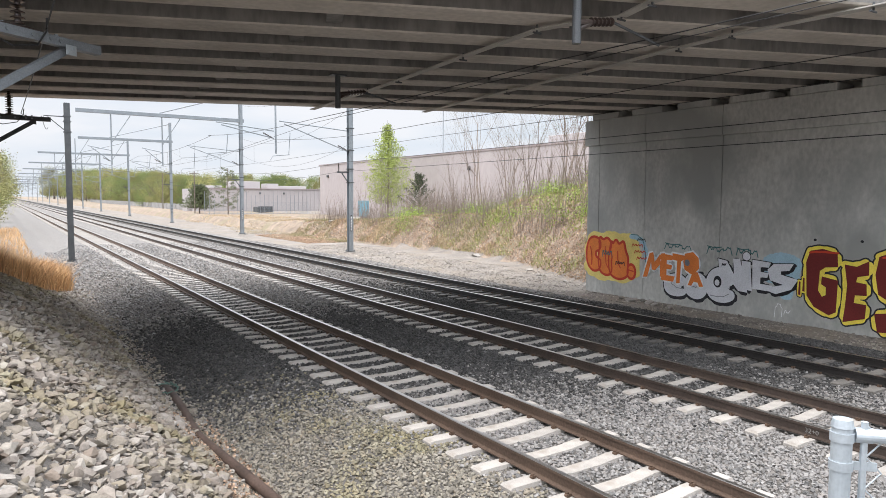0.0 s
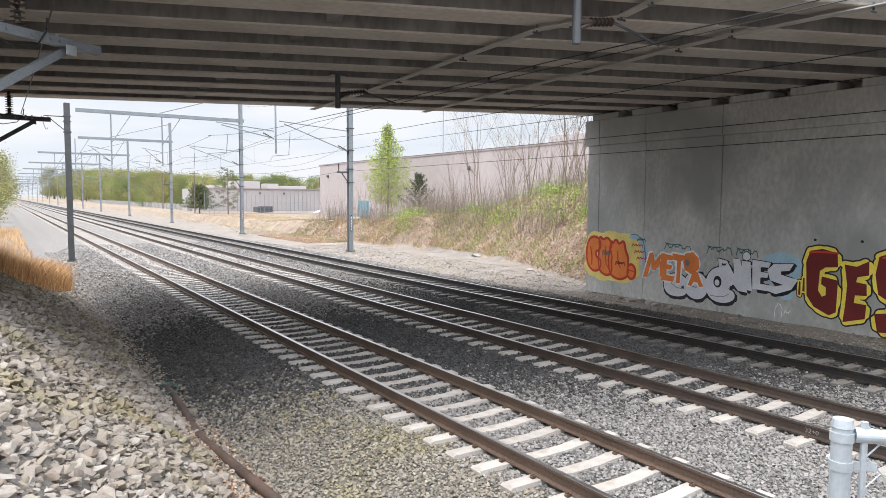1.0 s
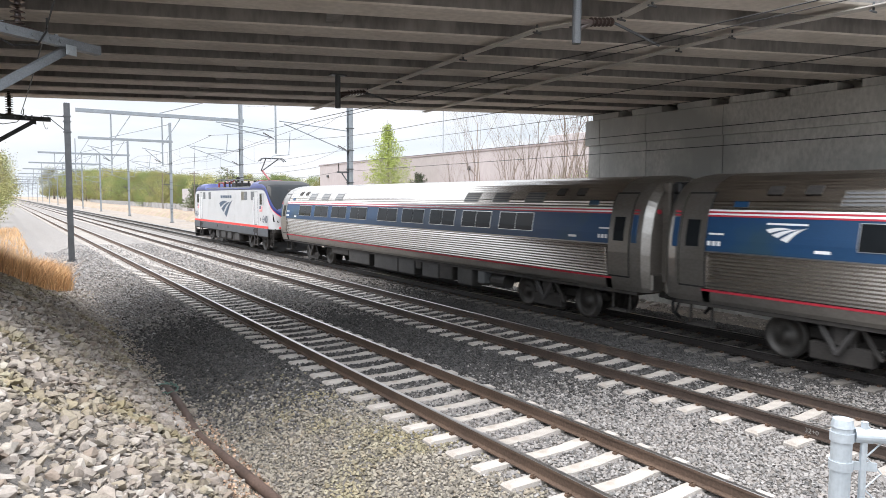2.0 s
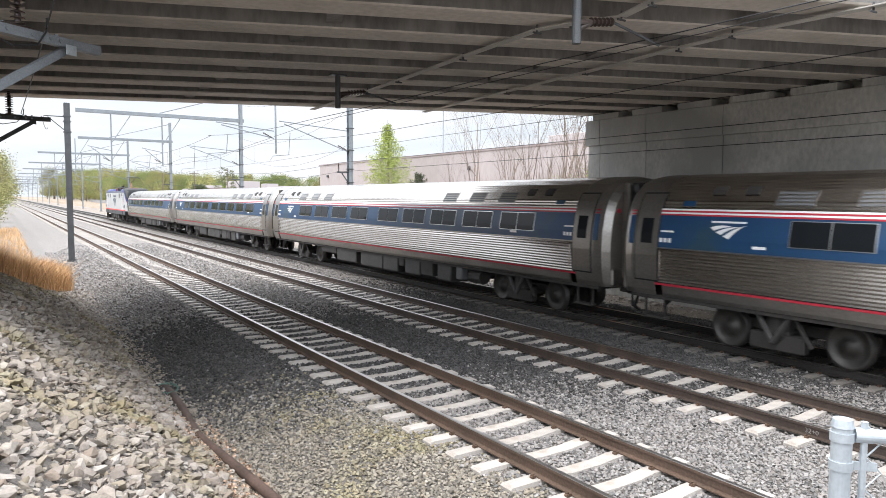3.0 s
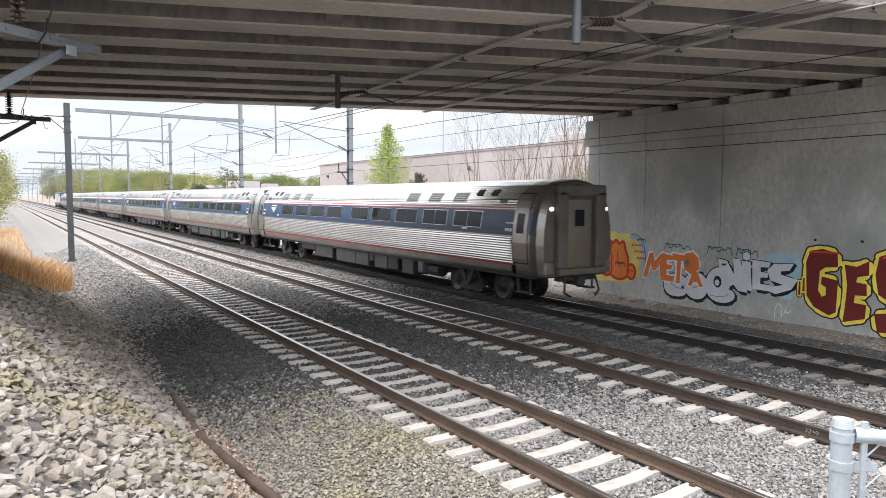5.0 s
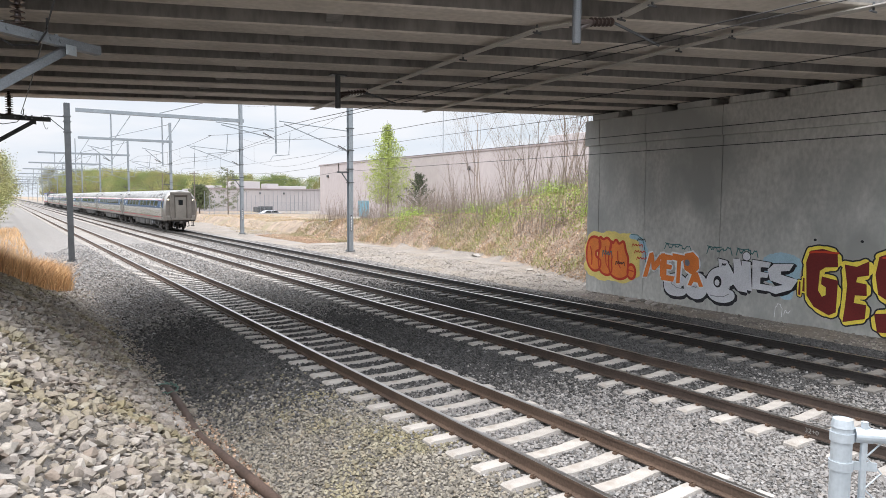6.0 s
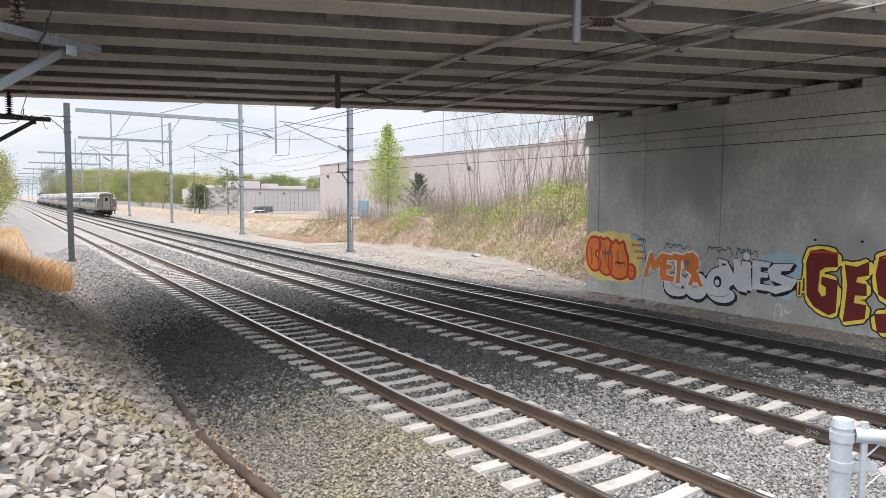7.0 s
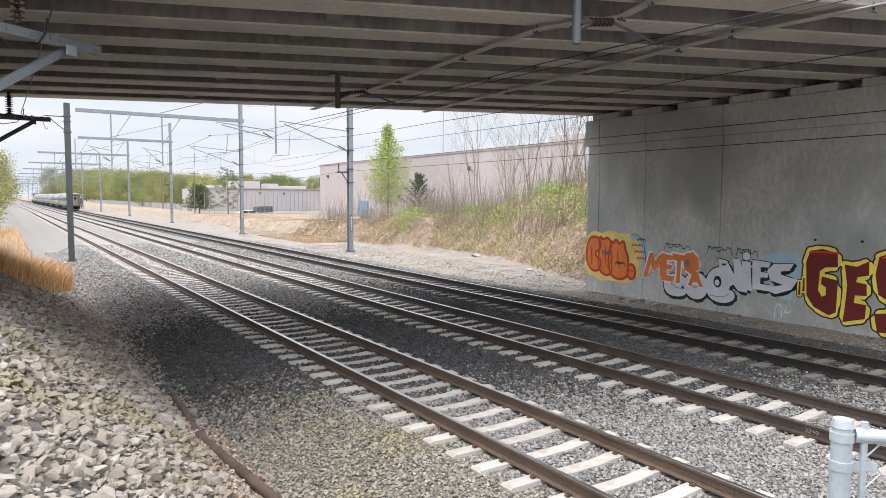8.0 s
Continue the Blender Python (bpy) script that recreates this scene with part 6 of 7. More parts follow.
def build_warehouse():
    w = thing("warehouse", "large flat-roofed warehouse with plain pinkish-grey panel walls", "building")
    x0, x1, y0, y1, top = 45.5, 95.0, -10.0, 107.5, 8.6
    n = 16
    for k in range(n):
        a, b = y0 + (y1 - y0) * k / n, y0 + (y1 - y0) * (k + 1) / n
        bm = bmesh.new()
        box(bm, x0, x0 + 0.3, a + 0.015, b - 0.015, -0.8, top)
        part("wall_panel", bm, PANEL, w)
    bm = bmesh.new()
    box(bm, x0 + 0.06, x1, y0, y1, -0.8, top - 0.4)
    part("body", bm, PANEL, w)
    for k in range(6):
        bm = bmesh.new()
        a, b = x0 + 0.3 + (x1 - x0) * k / 6, x0 + 0.3 + (x1 - x0) * (k + 1) / 6
        box(bm, a + 0.015, b - 0.015, y1, y1 + 0.3, -0.8, top)
        part("wall_panel", bm, PANEL, w)
    bm = bmesh.new()
    box(bm, x0 - 0.08, x0 + 0.4, y0, y1 + 0.38, top + 0.004, top + 0.2)
    box(bm, x0 + 0.41, x1, y1 - 0.1, y1 + 0.38, top + 0.004, top + 0.2)
    part("coping", bm, COPING, w)
    for y in (104, 82, 64):
        bm = bmesh.new()
        box(bm, x0 - 0.3, x0 - 0.002, y - 0.2, y + 0.2, 6.6, 7.0, bevel=0.04)
        part("wall_light", bm, DARK_STEEL, w)
    for x, y, sx, sy, h in ((55, 55, 3, 3, 1.8), (60, 62, 2, 4, 1.5), (52, 40, 3, 5, 1.8), (58, 48, 4, 4, 2.2)):
        bm = bmesh.new()
        box(bm, x - sx, x + sx, y - sy, y + sy, top - 0.4, top + h, bevel=0.05)
        part("roof_unit", bm, PANEL_PALE, w)
    bm = bmesh.new()
    rod(bm, (49, 75, top - 0.4), (49, 75, top + 6.5), 0.05, 6)
    part("roof_mast", bm, GALV, w)
    bm = bmesh.new()
    box(bm, x0 - 0.06, x0 - 0.004, 89.5, 93.0, 0.2, 2.9)
    part("loading_door", bm, TEAL, w, "blue-green loading door")


def build_low_block():
    w = thing("low_building", "low pale building with ribbed wall and units on its roof", "building")
    x0, x1, y0, top = 31.5, 66.0, 136.0, 4.9
    bm = bmesh.new()
    box(bm, x0, x1, y0 + 0.12, y0 + 9.5, -0.8, top)
    part("body", bm, PANEL_PALE, w)
    k = 0
    x = x0 + 14
    while x < x1:
        bm = bmesh.new()
        box(bm, x, x + 0.28, y0, y0 + 0.118, -0.8, top - 0.1, bevel=0.02)
        part("wall_rib", bm, PANEL_PALE, w)
        x += 0.9
    bm = bmesh.new()
    box(bm, x0 - 0.1, x1 + 0.1, y0 - 0.1, y0 + 0.6, top + 0.004, top + 0.18)
    part("coping", bm, COPING, w)
    for a, b, y, h in ((40.5, 46.5, 142, 1.7), (48, 50.5, 142, 1.3), (51, 58, 145, 0.9), (35.5, 38, 140, 0.7)):
        bm = bmesh.new()
        box(bm, a, b, y, y + 4, top + 0.004, top + h, bevel=0.06)
        part("roof_unit", bm, PANEL_PALE, w)
    for x in (44.5, 49.5):
        bm = bmesh.new()
        box(bm, x - 0.15, x + 0.15, y0 - 0.25, y0 - 0.002, 3.9, 4.3, bevel=0.03)
        part("wall_light", bm, DARK_STEEL, w)
    bm = bmesh.new()
    box(bm, 30.7, 31.4, 138, 142, -0.8, 2.4, bevel=0.05)
    part("annex", bm, PANEL_PALE, w)
    # dark enclosure on the yard
    e = thing("bin_enclosure", "dark grey slatted bin enclosure on the yard", "enclosure")
    bm = bmesh.new()
    for k in range(9):
        box(bm, 39.6 + k * 0.3, 39.86 + k * 0.3, 122.0, 122.12, -0.75, 1.65)
    part("slats", bm, SKIRT, e)
    bm = bmesh.new()
    box(bm, 39.6, 42.3, 122.14, 125, -0.75, 1.5)
    part("box_body", bm, DARK_STEEL, e)


def build_far_fence():
    f = thing("yard_fence", "tall chain-link yard fence with thin steel posts", "fence")
    for k in range(26):
        x, y = 27.5 + k * 0.75, 111.5
        if x > 45:
            break
        bm = bmesh.new()
        z = ground_z(x, y)
        rod(bm, (x, y, z - 0.2), (x, y, z + 3.2 + 0.5 * (k % 3 == 0)), 0.035, 6)
        part("post", bm, GALV, f)
    bm = bmesh.new()
    for z in (1.0, 2.9):
        rod(bm, (27.5, 111.5, z - 0.4), (45, 111.5, z - 0.4), 0.025, 6)
    for k in range(110):
        rod(bm, (27.5 + k * 0.16, 111.5, -0.4), (27.5 + k * 0.16 + 0.9, 111.5, 2.4), 0.006, 3, cap=False)
        rod(bm, (27.5 + k * 0.16, 111.5, 2.4), (27.5 + k * 0.16 + 0.9, 111.5, -0.4), 0.006, 3, cap=False)
    part("mesh", bm, GALV, f)
    # weathered board fence running on along the line
    g = thing("board_fence", "long weathered grey board fence beside the line", "fence")
    bm = bmesh.new()
    for k in range(160):
        y = 150 + k * 1.25
        x = 33 + 0.012 * (y - 150)
        box(bm, x - 0.03, x + 0.03, y, y + 1.2, -0.7, 1.75 + 0.05 * math.sin(k * 1.7))
    part("boards", bm, BOARDS, g)
    for k in range(0, 160, 4):
        bm = bmesh.new()
        y = 150 + k * 1.25
        x = 33 + 0.012 * (y - 150)
        box(bm, x - 0.14, x - 0.035, y - 0.06, y + 0.06, -0.7, 1.85)
        part("post", bm, BOARDS, g)
    # utility poles before the trees
    for x, y, h in ((27.5, 118, 7.6), (46, 210, 6.2), (30.5, 160, 8.5)):
        u = thing("utility_pole", "slim grey utility pole with a small crossarm", "utility pole", "utility poles")
        bm = bmesh.new()
        rod(bm, (x, y, -0.8), (x, y, h), 0.11, 8, 0.08)
        part("shaft", bm, BARK, u)
        bm = bmesh.new()
        box(bm, x - 0.7, x + 0.7, y - 0.05, y + 0.05, h - 0.5, h - 0.38)
        part("crossarm", bm, BARK, u)


BOARDS = mat("weathered_boards", (0.30, 0.29, 0.28), 0.9, vary=0.2, scale=1.0, fine=10, bump=0.2)


def conifer(x, y, h, spread, label, seed, open_=False):
    rnd = random.Random(seed)
    t = thing("conifer", label, "tree", at=Matrix.Translation(on_ground(x, y)))
    bm = bmesh.new()
    rod(bm, (0, 0, -0.3), (0, 0, h), 0.12, 6, 0.03, cap=False)
    pts = []
    n = 34 if open_ else 60
    for k in range(n):
        z = h * (0.14 + 0.84 * k / n)
        a = k * 2.4
        reach = spread * (1 - 0.72 * z / h) * rnd.uniform(0.65, 1.2)
        if open_:
            reach = spread * rnd.uniform(0.35, 1.0) * (0.55 + 0.45 * math.sin(3.14 * z / h))
        end = Vector((math.cos(a) * reach, math.sin(a) * reach, z + 0.18 * reach))
        rod(bm, (0, 0, z), end, 0.03, 4, 0.01, cap=False)
        for _ in range(60 if open_ else 190):
            s = rnd.uniform(0.2, 1.08) if not open_ else rnd.uniform(0.6, 1.08)
            pts.append((end.x * s + rnd.gauss(0, 0.17), end.y * s + rnd.gauss(0, 0.17), z + (end.z - z) * s + rnd.gauss(0, 0.13)))
    part("trunk", bm, BARK, t)
    V, F = leaf_cloud(pts, 0.12, seed, 0.35)
    ob = new("crown", mesh_of("crown", V, F, LEAF_PINE))
    ob.parent = t


LEAF_PINE = mat("pine_needles", (0.12, 0.14, 0.065), 0.8, vary=0.2, scale=1, bump=0.0, island=0.4)


def build_parked_things():
    c = thing("car", "small silver car driving slowly across the yard", "car")
    bm = bmesh.new()
    half = [(-2.15, 0.35), (-2.2, 0.7), (-2.05, 0.92), (-1.5, 1.0), (-0.75, 1.42), (0.75, 1.45), (1.6, 1.02), (2.15, 0.95), (2.2, 0.4)]
    a = [bm.verts.new((x, -0.85 * (0.86 if z > 1.1 else 1), z)) for x, z in half]
    b = [bm.verts.new((x, 0.85 * (0.86 if z > 1.1 else 1), z)) for x, z in half]
    for i in range(len(half)):
        j = (i + 1) % len(half)
        bm.faces.new((a[i], b[i], b[j], a[j]))
    bm.faces.new(a)
    bm.faces.new(b[::-1])
    bmesh.ops.recalc_face_normals(bm, faces=bm.faces)
    part("body", bm, STEEL_PAINT, c)
    for x0, x1 in ((-1.0, -0.05), (0.05, 1.1)):
        bm = bmesh.new()
        v = [bm.verts.new(p) for p in ((x0 - 0.25 * (x0 < -0.5), -0.862, 1.02), (x1 + 0.25 * (x1 > 0.5), -0.862, 1.02), (x1, -0.77, 1.36), (x0 + 0.2 * (x0 < -0.5), -0.77, 1.36))]
        bm.faces.new(v)
        bmesh.ops.solidify(bm, geom=bm.faces[:], thickness=0.02)
        part("side_window", bm, TINT, c)
    for x in (-1.35, 1.35):
        for y in (-0.78, 0.78):
            bm = bmesh.new()
            rod(bm, (x, y - 0.1, 0.32), (x, y + 0.1, 0.32), 0.32, 16)
            wh = part("wheel", bm, BLACK, c)
            bm = bmesh.new()
            rod(bm, (x, y - 0.11, 0.32), (x, y + 0.11, 0.32), 0.19, 12)
            part("rim", bm, GALV, wh)
    return c


STEEL_PAINT = mat("silver_car_paint", (0.55, 0.57, 0.60), 0.3, 0.3, vary=0.04, bump=0.0)
build_warehouse()
build_low_block()
build_far_fence()
conifer(28.6, 119.5, 4.9, 3.3, "rounded green cedar bush by the yard fence", 61)
conifer(30.5, 109.0, 7.4, 2.6, "open windswept pine beside the pole line", 62, True)
CAR = build_parked_things()


# ---- paint on the abutment ----
def paint(name, rgb):
    return mat(name, rgb, 0.75, vary=0.10, scale=1.5, fine=25, bump=0.05)


P_YELLOW, P_ORANGE, P_RED = paint("yellow_spray", (0.80, 0.64, 0.20)), paint("orange_spray", (0.80, 0.22, 0.04)), paint("red_spray", (0.58, 0.05, 0.02))
P_WHITE, P_BLACK, P_SILVER = paint("white_spray", (0.85, 0.85, 0.85)), paint("black_spray", (0.02, 0.02, 0.025)), paint("silver_spray", (0.70, 0.70, 0.73))
P_SKY, P_TEAL, P_MAROON = paint("pale_blue_spray", (0.38, 0.55, 0.64)), paint("teal_spray", (0.05, 0.15, 0.15)), paint("maroon_spray", (0.16, 0.016, 0.014))
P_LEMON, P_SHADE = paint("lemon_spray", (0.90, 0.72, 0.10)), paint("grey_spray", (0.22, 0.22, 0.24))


def strokes(parent, name, lines, width, material, box_, lift):
    """Thick rounded strokes on the wall. lines: polylines in a unit box (u to the viewer's right, v up); box_ = (y_left, z_low, wide, high)."""
    y0, z0, w, h = box_
    bm = bmesh.new()
    k = 0
    for line in lines:
        pts = [Vector((0, y0 - u * w, z0 + v * h)) for u, v in line]
        # round the polyline a little
        if len(pts) > 2:
            fine = [pts[0]]
            for a, b, c in zip(pts, pts[1:], pts[2:]):
                fine += [a.lerp(b, 0.7), b * 0.6 + (a + c) * 0.2, b.lerp(c, 0.3)]
            pts = fine + [pts[-1]]
        for a, b in zip(pts, pts[1:]):
            d = (b - a)
            if d.length < 1e-4:
                continue
            n = Vector((0, -d.z, d.y)).normalized() * width / 2
            x = XA - lift - 0.00006 * (k % 40)
            k += 1
            bm.faces.new([bm.verts.new((x, q.y, q.z)) for q in (a - n, b - n, b + n, a + n)])
        for p in pts:
            x = XA - lift - 0.00006 * (k % 40)
            k += 1
            bm.faces.new([bm.verts.new((x, p.y + width / 2 * math.cos(t * math.pi / 6), p.z + width / 2 * math.sin(t * math.pi / 6))) for t in range(12)])
    return part(name, bm, material, parent)


def blob(parent, name, outline, material, lift):
    bm = bmesh.new()
    f = bm.faces.new([bm.verts.new((XA - lift, y, z)) for y, z in outline])
    f.normal_update()
    bmesh.ops.triangulate(bm, faces=[f], quad_method="BEAUTY", ngon_method="EAR_CLIP")
    return part(name, bm, material, parent)


def cloud(y0, y1, z0, z1, bumps, depth, seed):
    rnd = random.Random(seed)
    out = []
    n = 64
    for i in range(n):
        a = 2 * math.pi * i / n
        c, s = math.cos(a), math.sin(a)
        r = 1 + depth * math.sin(bumps * a) + rnd.uniform(-0.03, 0.03)
        sq = (abs(c) ** 4 + abs(s) ** 4) ** -0.25
        out.append(((y0 + y1) / 2 + c * sq * r * (y1 - y0) / 2, (z0 + z1) / 2 + s * sq * r * (z1 - z0) / 2))
    return out


# letter shapes in a unit box: u to the viewer's right, v up
G_BLOCK = [(0.0, 0.78), (0.12, 0.96), (0.5, 1.0), (0.97, 0.95), (1.0, 0.74), (0.62, 0.72), (0.45, 0.66), (0.42, 0.36), (0.55, 0.27), (0.66, 0.30), (0.66, 0.42), (0.5, 0.46), (0.52, 0.58), (1.02, 0.54), (1.0, 0.06), (0.78, 0.0), (0.3, 0.1), (0.06, 0.26)]
E_BLOCK = [(0.0, 0.92), (0.5, 0.9), (0.98, 1.0), (1.0, 0.78), (0.55, 0.74), (0.5, 0.66), (0.92, 0.64), (0.95, 0.46), (0.48, 0.45), (0.45, 0.33), (0.95, 0.32), (0.92, 0.1), (0.45, 0.05), (0.02, 0.0), (0.1, 0.3), (0.14, 0.6)]
S_BLOCK = [(0.08, 0.92), (0.5, 1.0), (1.0, 0.92), (0.95, 0.7), (0.5, 0.74), (0.48, 0.66), (0.95, 0.55), (1.0, 0.2), (0.7, 0.02), (0.12, 0.0), (0.02, 0.22), (0.5, 0.26), (0.52, 0.36), (0.1, 0.46), (0.0, 0.7)]
C_BUBBLE = [(0.5, 1.0), (0.95, 0.9), (0.95, 0.62), (0.6, 0.6), (0.62, 0.4), (1.0, 0.36), (0.95, 0.08), (0.45, 0.0), (0.05, 0.22), (0.0, 0.6), (0.15, 0.9)]
E_BUBBLE = [(0.05, 1.0), (0.35, 0.88), (0.6, 0.98), (0.95, 0.8), (0.8, 0.62), (0.98, 0.5), (0.9, 0.36), (1.0, 0.12), (0.7, 0.0), (0.2, 0.06), (0.0, 0.3), (0.08, 0.6)]
M_BUBBLE = [(0.05, 0.75), (0.12, 0.95), (0.2, 0.85), (0.35, 1.0), (0.5, 0.84), (0.72, 0.98), (0.8, 0.72), (0.95, 0.55), (0.92, 0.38), (1.0, 0.15), (0.75, 0.02), (0.4, 0.0), (0.05, 0.12), (0.0, 0.45)]
O_BUBBLE = [(0.2, 0.95), (0.7, 1.0), (1.0, 0.6), (0.85, 0.1), (0.4, 0.0), (0.0, 0.35)]
E_LOWER = [(0.05, 0.72), (0.3, 0.95), (0.7, 1.0), (0.98, 0.8), (0.95, 0.55), (0.7, 0.42), (0.98, 0.35), (0.97, 0.12), (0.6, 0.0), (0.2, 0.06), (0.0, 0.35)]
N_SHARP = [(0.0, 0.95), (0.3, 0.9), (0.55, 0.5), (0.5, 0.98), (0.72, 1.0), (1.0, 0.0), (0.7, 0.02), (0.4, 0.35), (0.42, 0.05), (0.14, 0.1)]
I_SHARP = [(0.1, 1.0), (0.8, 0.98), (1.0, 0.0), (0.0, 0.04)]
E_SHARP = [(0.0, 1.0), (0.9, 0.95), (0.8, 0.78), (0.42, 0.78), (0.42, 0.62), (0.8, 0.6), (0.75, 0.44), (0.42, 0.44), (0.42, 0.22), (1.0, 0.2), (0.9, 0.0), (0.05, 0.02)]
S_SHARP = [(0.2, 0.95), (0.85, 1.0), (0.72, 0.78), (0.45, 0.74), (0.45, 0.64), (1.0, 0.52), (0.8, 0.2), (0.3, 0.0), (0.1, 0.05), (0.15, 0.22), (0.55, 0.32), (0.1, 0.42), (0.0, 0.75)]
M_SLANT = [(0.0, 0.0), (0.28, 0.95), (0.45, 1.0), (0.52, 0.62), (0.78, 0.98), (0.98, 1.0), (1.0, 0.1), (0.78, 0.08), (0.76, 0.55), (0.55, 0.3), (0.4, 0.32), (0.36, 0.62), (0.2, 0.02)]
T_SLANT = [(0.0, 1.0), (1.0, 0.95), (0.96, 0.74), (0.68, 0.76), (0.62, 0.02), (0.34, 0.0), (0.38, 0.76), (0.02, 0.78)]
A_SLANT = [(0.0, 0.02), (0.3, 0.98), (0.62, 1.0), (1.0, 0.05), (0.74, 0.0), (0.64, 0.28), (0.36, 0.3), (0.24, 0.0)]
O_SLANT = [(0.1, 0.9), (0.6, 1.0), (0.95, 0.75), (1.0, 0.3), (0.6, 0.0), (0.1, 0.2), (0.0, 0.55)]
SCRAWL = [(0.0, 0.1), (0.1, 0.9), (0.2, 0.1), (0.35, 0.9), (0.42, 0.1), (0.6, 0.8), (0.65, 0.1), (0.85, 0.9), (0.95, 0.1)]


def softened(poly, times):
    """Cut the corners of a closed outline."""
    for _ in range(times):
        poly = [q for (a, b), (c, d) in zip(poly, poly[1:] + poly[:1]) for q in ((a * 0.75 + c * 0.25, b * 0.75 + d * 0.25), (a * 0.25 + c * 0.75, b * 0.25 + d * 0.75))]
    return poly


def letter(g, poly, box_, coats, material, lift, soft_=1):
    """A filled letter over wider outlines. coats: (name, width, material) from the wall outwards."""
    poly = softened(poly, soft_)
    y0, z0, w, h = box_
    for name, width, m in coats:
        strokes(g, name, [poly + poly[:2]], width, m, box_, lift)
        lift += 0.0035
    blob(g, "letter", [(y0 - u * w, z0 + v * h) for u, v in poly], material, lift)


def build_graffiti():
    # orange bubble piece on a yellow cloud
    g = thing("graffiti", "orange bubble graffiti with red outlines on a yellow cloud", "graffiti", "graffiti on the abutment")
    blob(g, "cloud", cloud(20.03, 17.15, 0.12, 2.05, 9, 0.03, 1), P_YELLOW, 0.004)
    for k, (poly, b) in enumerate(((C_BUBBLE, (19.92, 0.42, 0.82, 1.42)), (E_BUBBLE, (19.28, 0.32, 0.78, 1.55)), (M_BUBBLE, (18.72, 0.24, 1.05, 1.55)), (O_BUBBLE, (17.78, 0.30, 0.42, 0.55)))):
        letter(g, poly, b, (("halo", 0.13, P_RED),), P_ORANGE, 0.006 + 0.0012 * k, 2)
        rim = softened(poly, 2)
        strokes(g, "outline", [rim + rim[:2]], 0.065, P_RED, b, 0.0145 + 0.001 * k)
    for line, b in (([(0.1, 0.9), (0.3, 0.5), (0.25, 0.1)], (19.75, 0.6, 0.5, 0.9)), ([(0.2, 0.9), (0.25, 0.3), (0.5, 0.1)], (19.0, 0.55, 0.5, 1.0)), ([(0.3, 0.9), (0.35, 0.4), (0.6, 0.2)], (18.4, 0.5, 0.5, 0.9)), ([(0.1, 0.6), (0.9, 0.5)], (17.72, 0.4, 0.3, 0.4))):
        strokes(g, "stroke", [line], 0.045, P_RED, b, 0.0205)
    strokes(g, "scribble", [SCRAWL], 0.03, P_TEAL, (19.05, 1.0, 0.55, 0.45), 0.0235)
    strokes(g, "scribble", [SCRAWL], 0.028, P_BLACK, (18.35, 0.75, 0.5, 0.25), 0.0235)
    # blue-haloed scrawl beside it
    g = thing("graffiti", "small red scrawl in a pale blue halo", "graffiti", "graffiti on the abutment")
    strokes(g, "halo", [[(0.0, 0.98), (0.5, 0.95), (0.9, 0.7), (1.0, 0.2)]], 0.20, P_SKY, (17.6, 0.85, 0.75, 1.1), 0.005)
    strokes(g, "outline", [[(0.0, 0.95), (0.55, 0.95), (0.85, 0.6), (0.9, 0.0)]], 0.03, P_TEAL, (17.6, 0.85, 0.8, 1.2), 0.009)
    strokes(g, "scrawl", [SCRAWL], 0.026, P_BLACK, (17.3, 1.75, 0.4, 0.16), 0.013)
    for k in range(3):
        strokes(g, "scrawl", [SCRAWL], 0.03, P_RED, (17.55 - 0.12 * k, 1.52 - 0.24 * k, 0.55, 0.19), 0.013)
    # silver letters with black shadow
    g = thing("graffiti", "silver bubble letters with heavy black outlines", "graffiti", "graffiti on the abutment")
    blob(g, "backing", cloud(12.25, 11.05, 0.75, 1.70, 5, 0.05, 3), P_SKY, 0.004)
    blob(g, "drip", cloud(11.7, 11.25, 0.30, 0.75, 3, 0.08, 4), P_SKY, 0.004)
    for k, (poly, b, w, so) in enumerate(((E_LOWER, (16.05, -0.12, 1.0, 0.85), 0.07, 2), (O_BUBBLE, (15.25, -0.14, 1.1, 1.0), 0.07, 2), (E_LOWER, (14.32, -0.12, 1.15, 1.25), 0.07, 2), (N_SHARP, (13.85, 0.35, 1.1, 1.08), 0.06, 0), (I_SHARP, (13.02, 0.42, 0.42, 0.95), 0.05, 0), (E_SHARP, (12.62, 0.48, 0.70, 0.95), 0.05, 0), (S_SHARP, (12.1, 0.42, 0.98, 0.98), 0.05, 0))):
        strokes(g, "shadow", [poly + poly[:2]], w + 0.06, P_BLACK, (b[0] - 0.03, b[1] - 0.05, b[2], b[3]), 0.0065)
        letter(g, poly, b, (("outline", w, P_BLACK),), P_SILVER, 0.0105 + 0.0003 * k, so)
    letter(g, O_BUBBLE, (12.98, 1.38, 0.30, 0.28), (("outline", 0.05, P_BLACK),), P_SILVER, 0.0105, 2)
    letter(g, O_BUBBLE, (14.02, 0.38, 0.34, 0.42), (), P_BLACK, 0.0175, 2)
    letter(g, O_BUBBLE, (13.96, 0.45, 0.20, 0.22), (), P_SILVER, 0.019, 2)
    for line, b in (([(0.0, 0.9), (0.3, 0.2), (1.0, 0.1)], (15.8, 0.15, 0.6, 0.4)), ([(0.0, 0.8), (0.5, 0.1), (1.0, 0.7)], (15.0, 0.15, 0.5, 0.5)), ([(0.0, 0.2), (0.6, 0.1), (1.0, 0.6)], (14.1, 0.05, 0.7, 0.3))):
        strokes(g, "stroke", [line], 0.022, P_SHADE, b, 0.020)
    strokes(g, "scribble", [SCRAWL[:6]], 0.03, P_BLACK, (13.70, 1.12, 0.25, 0.14), 0.020)
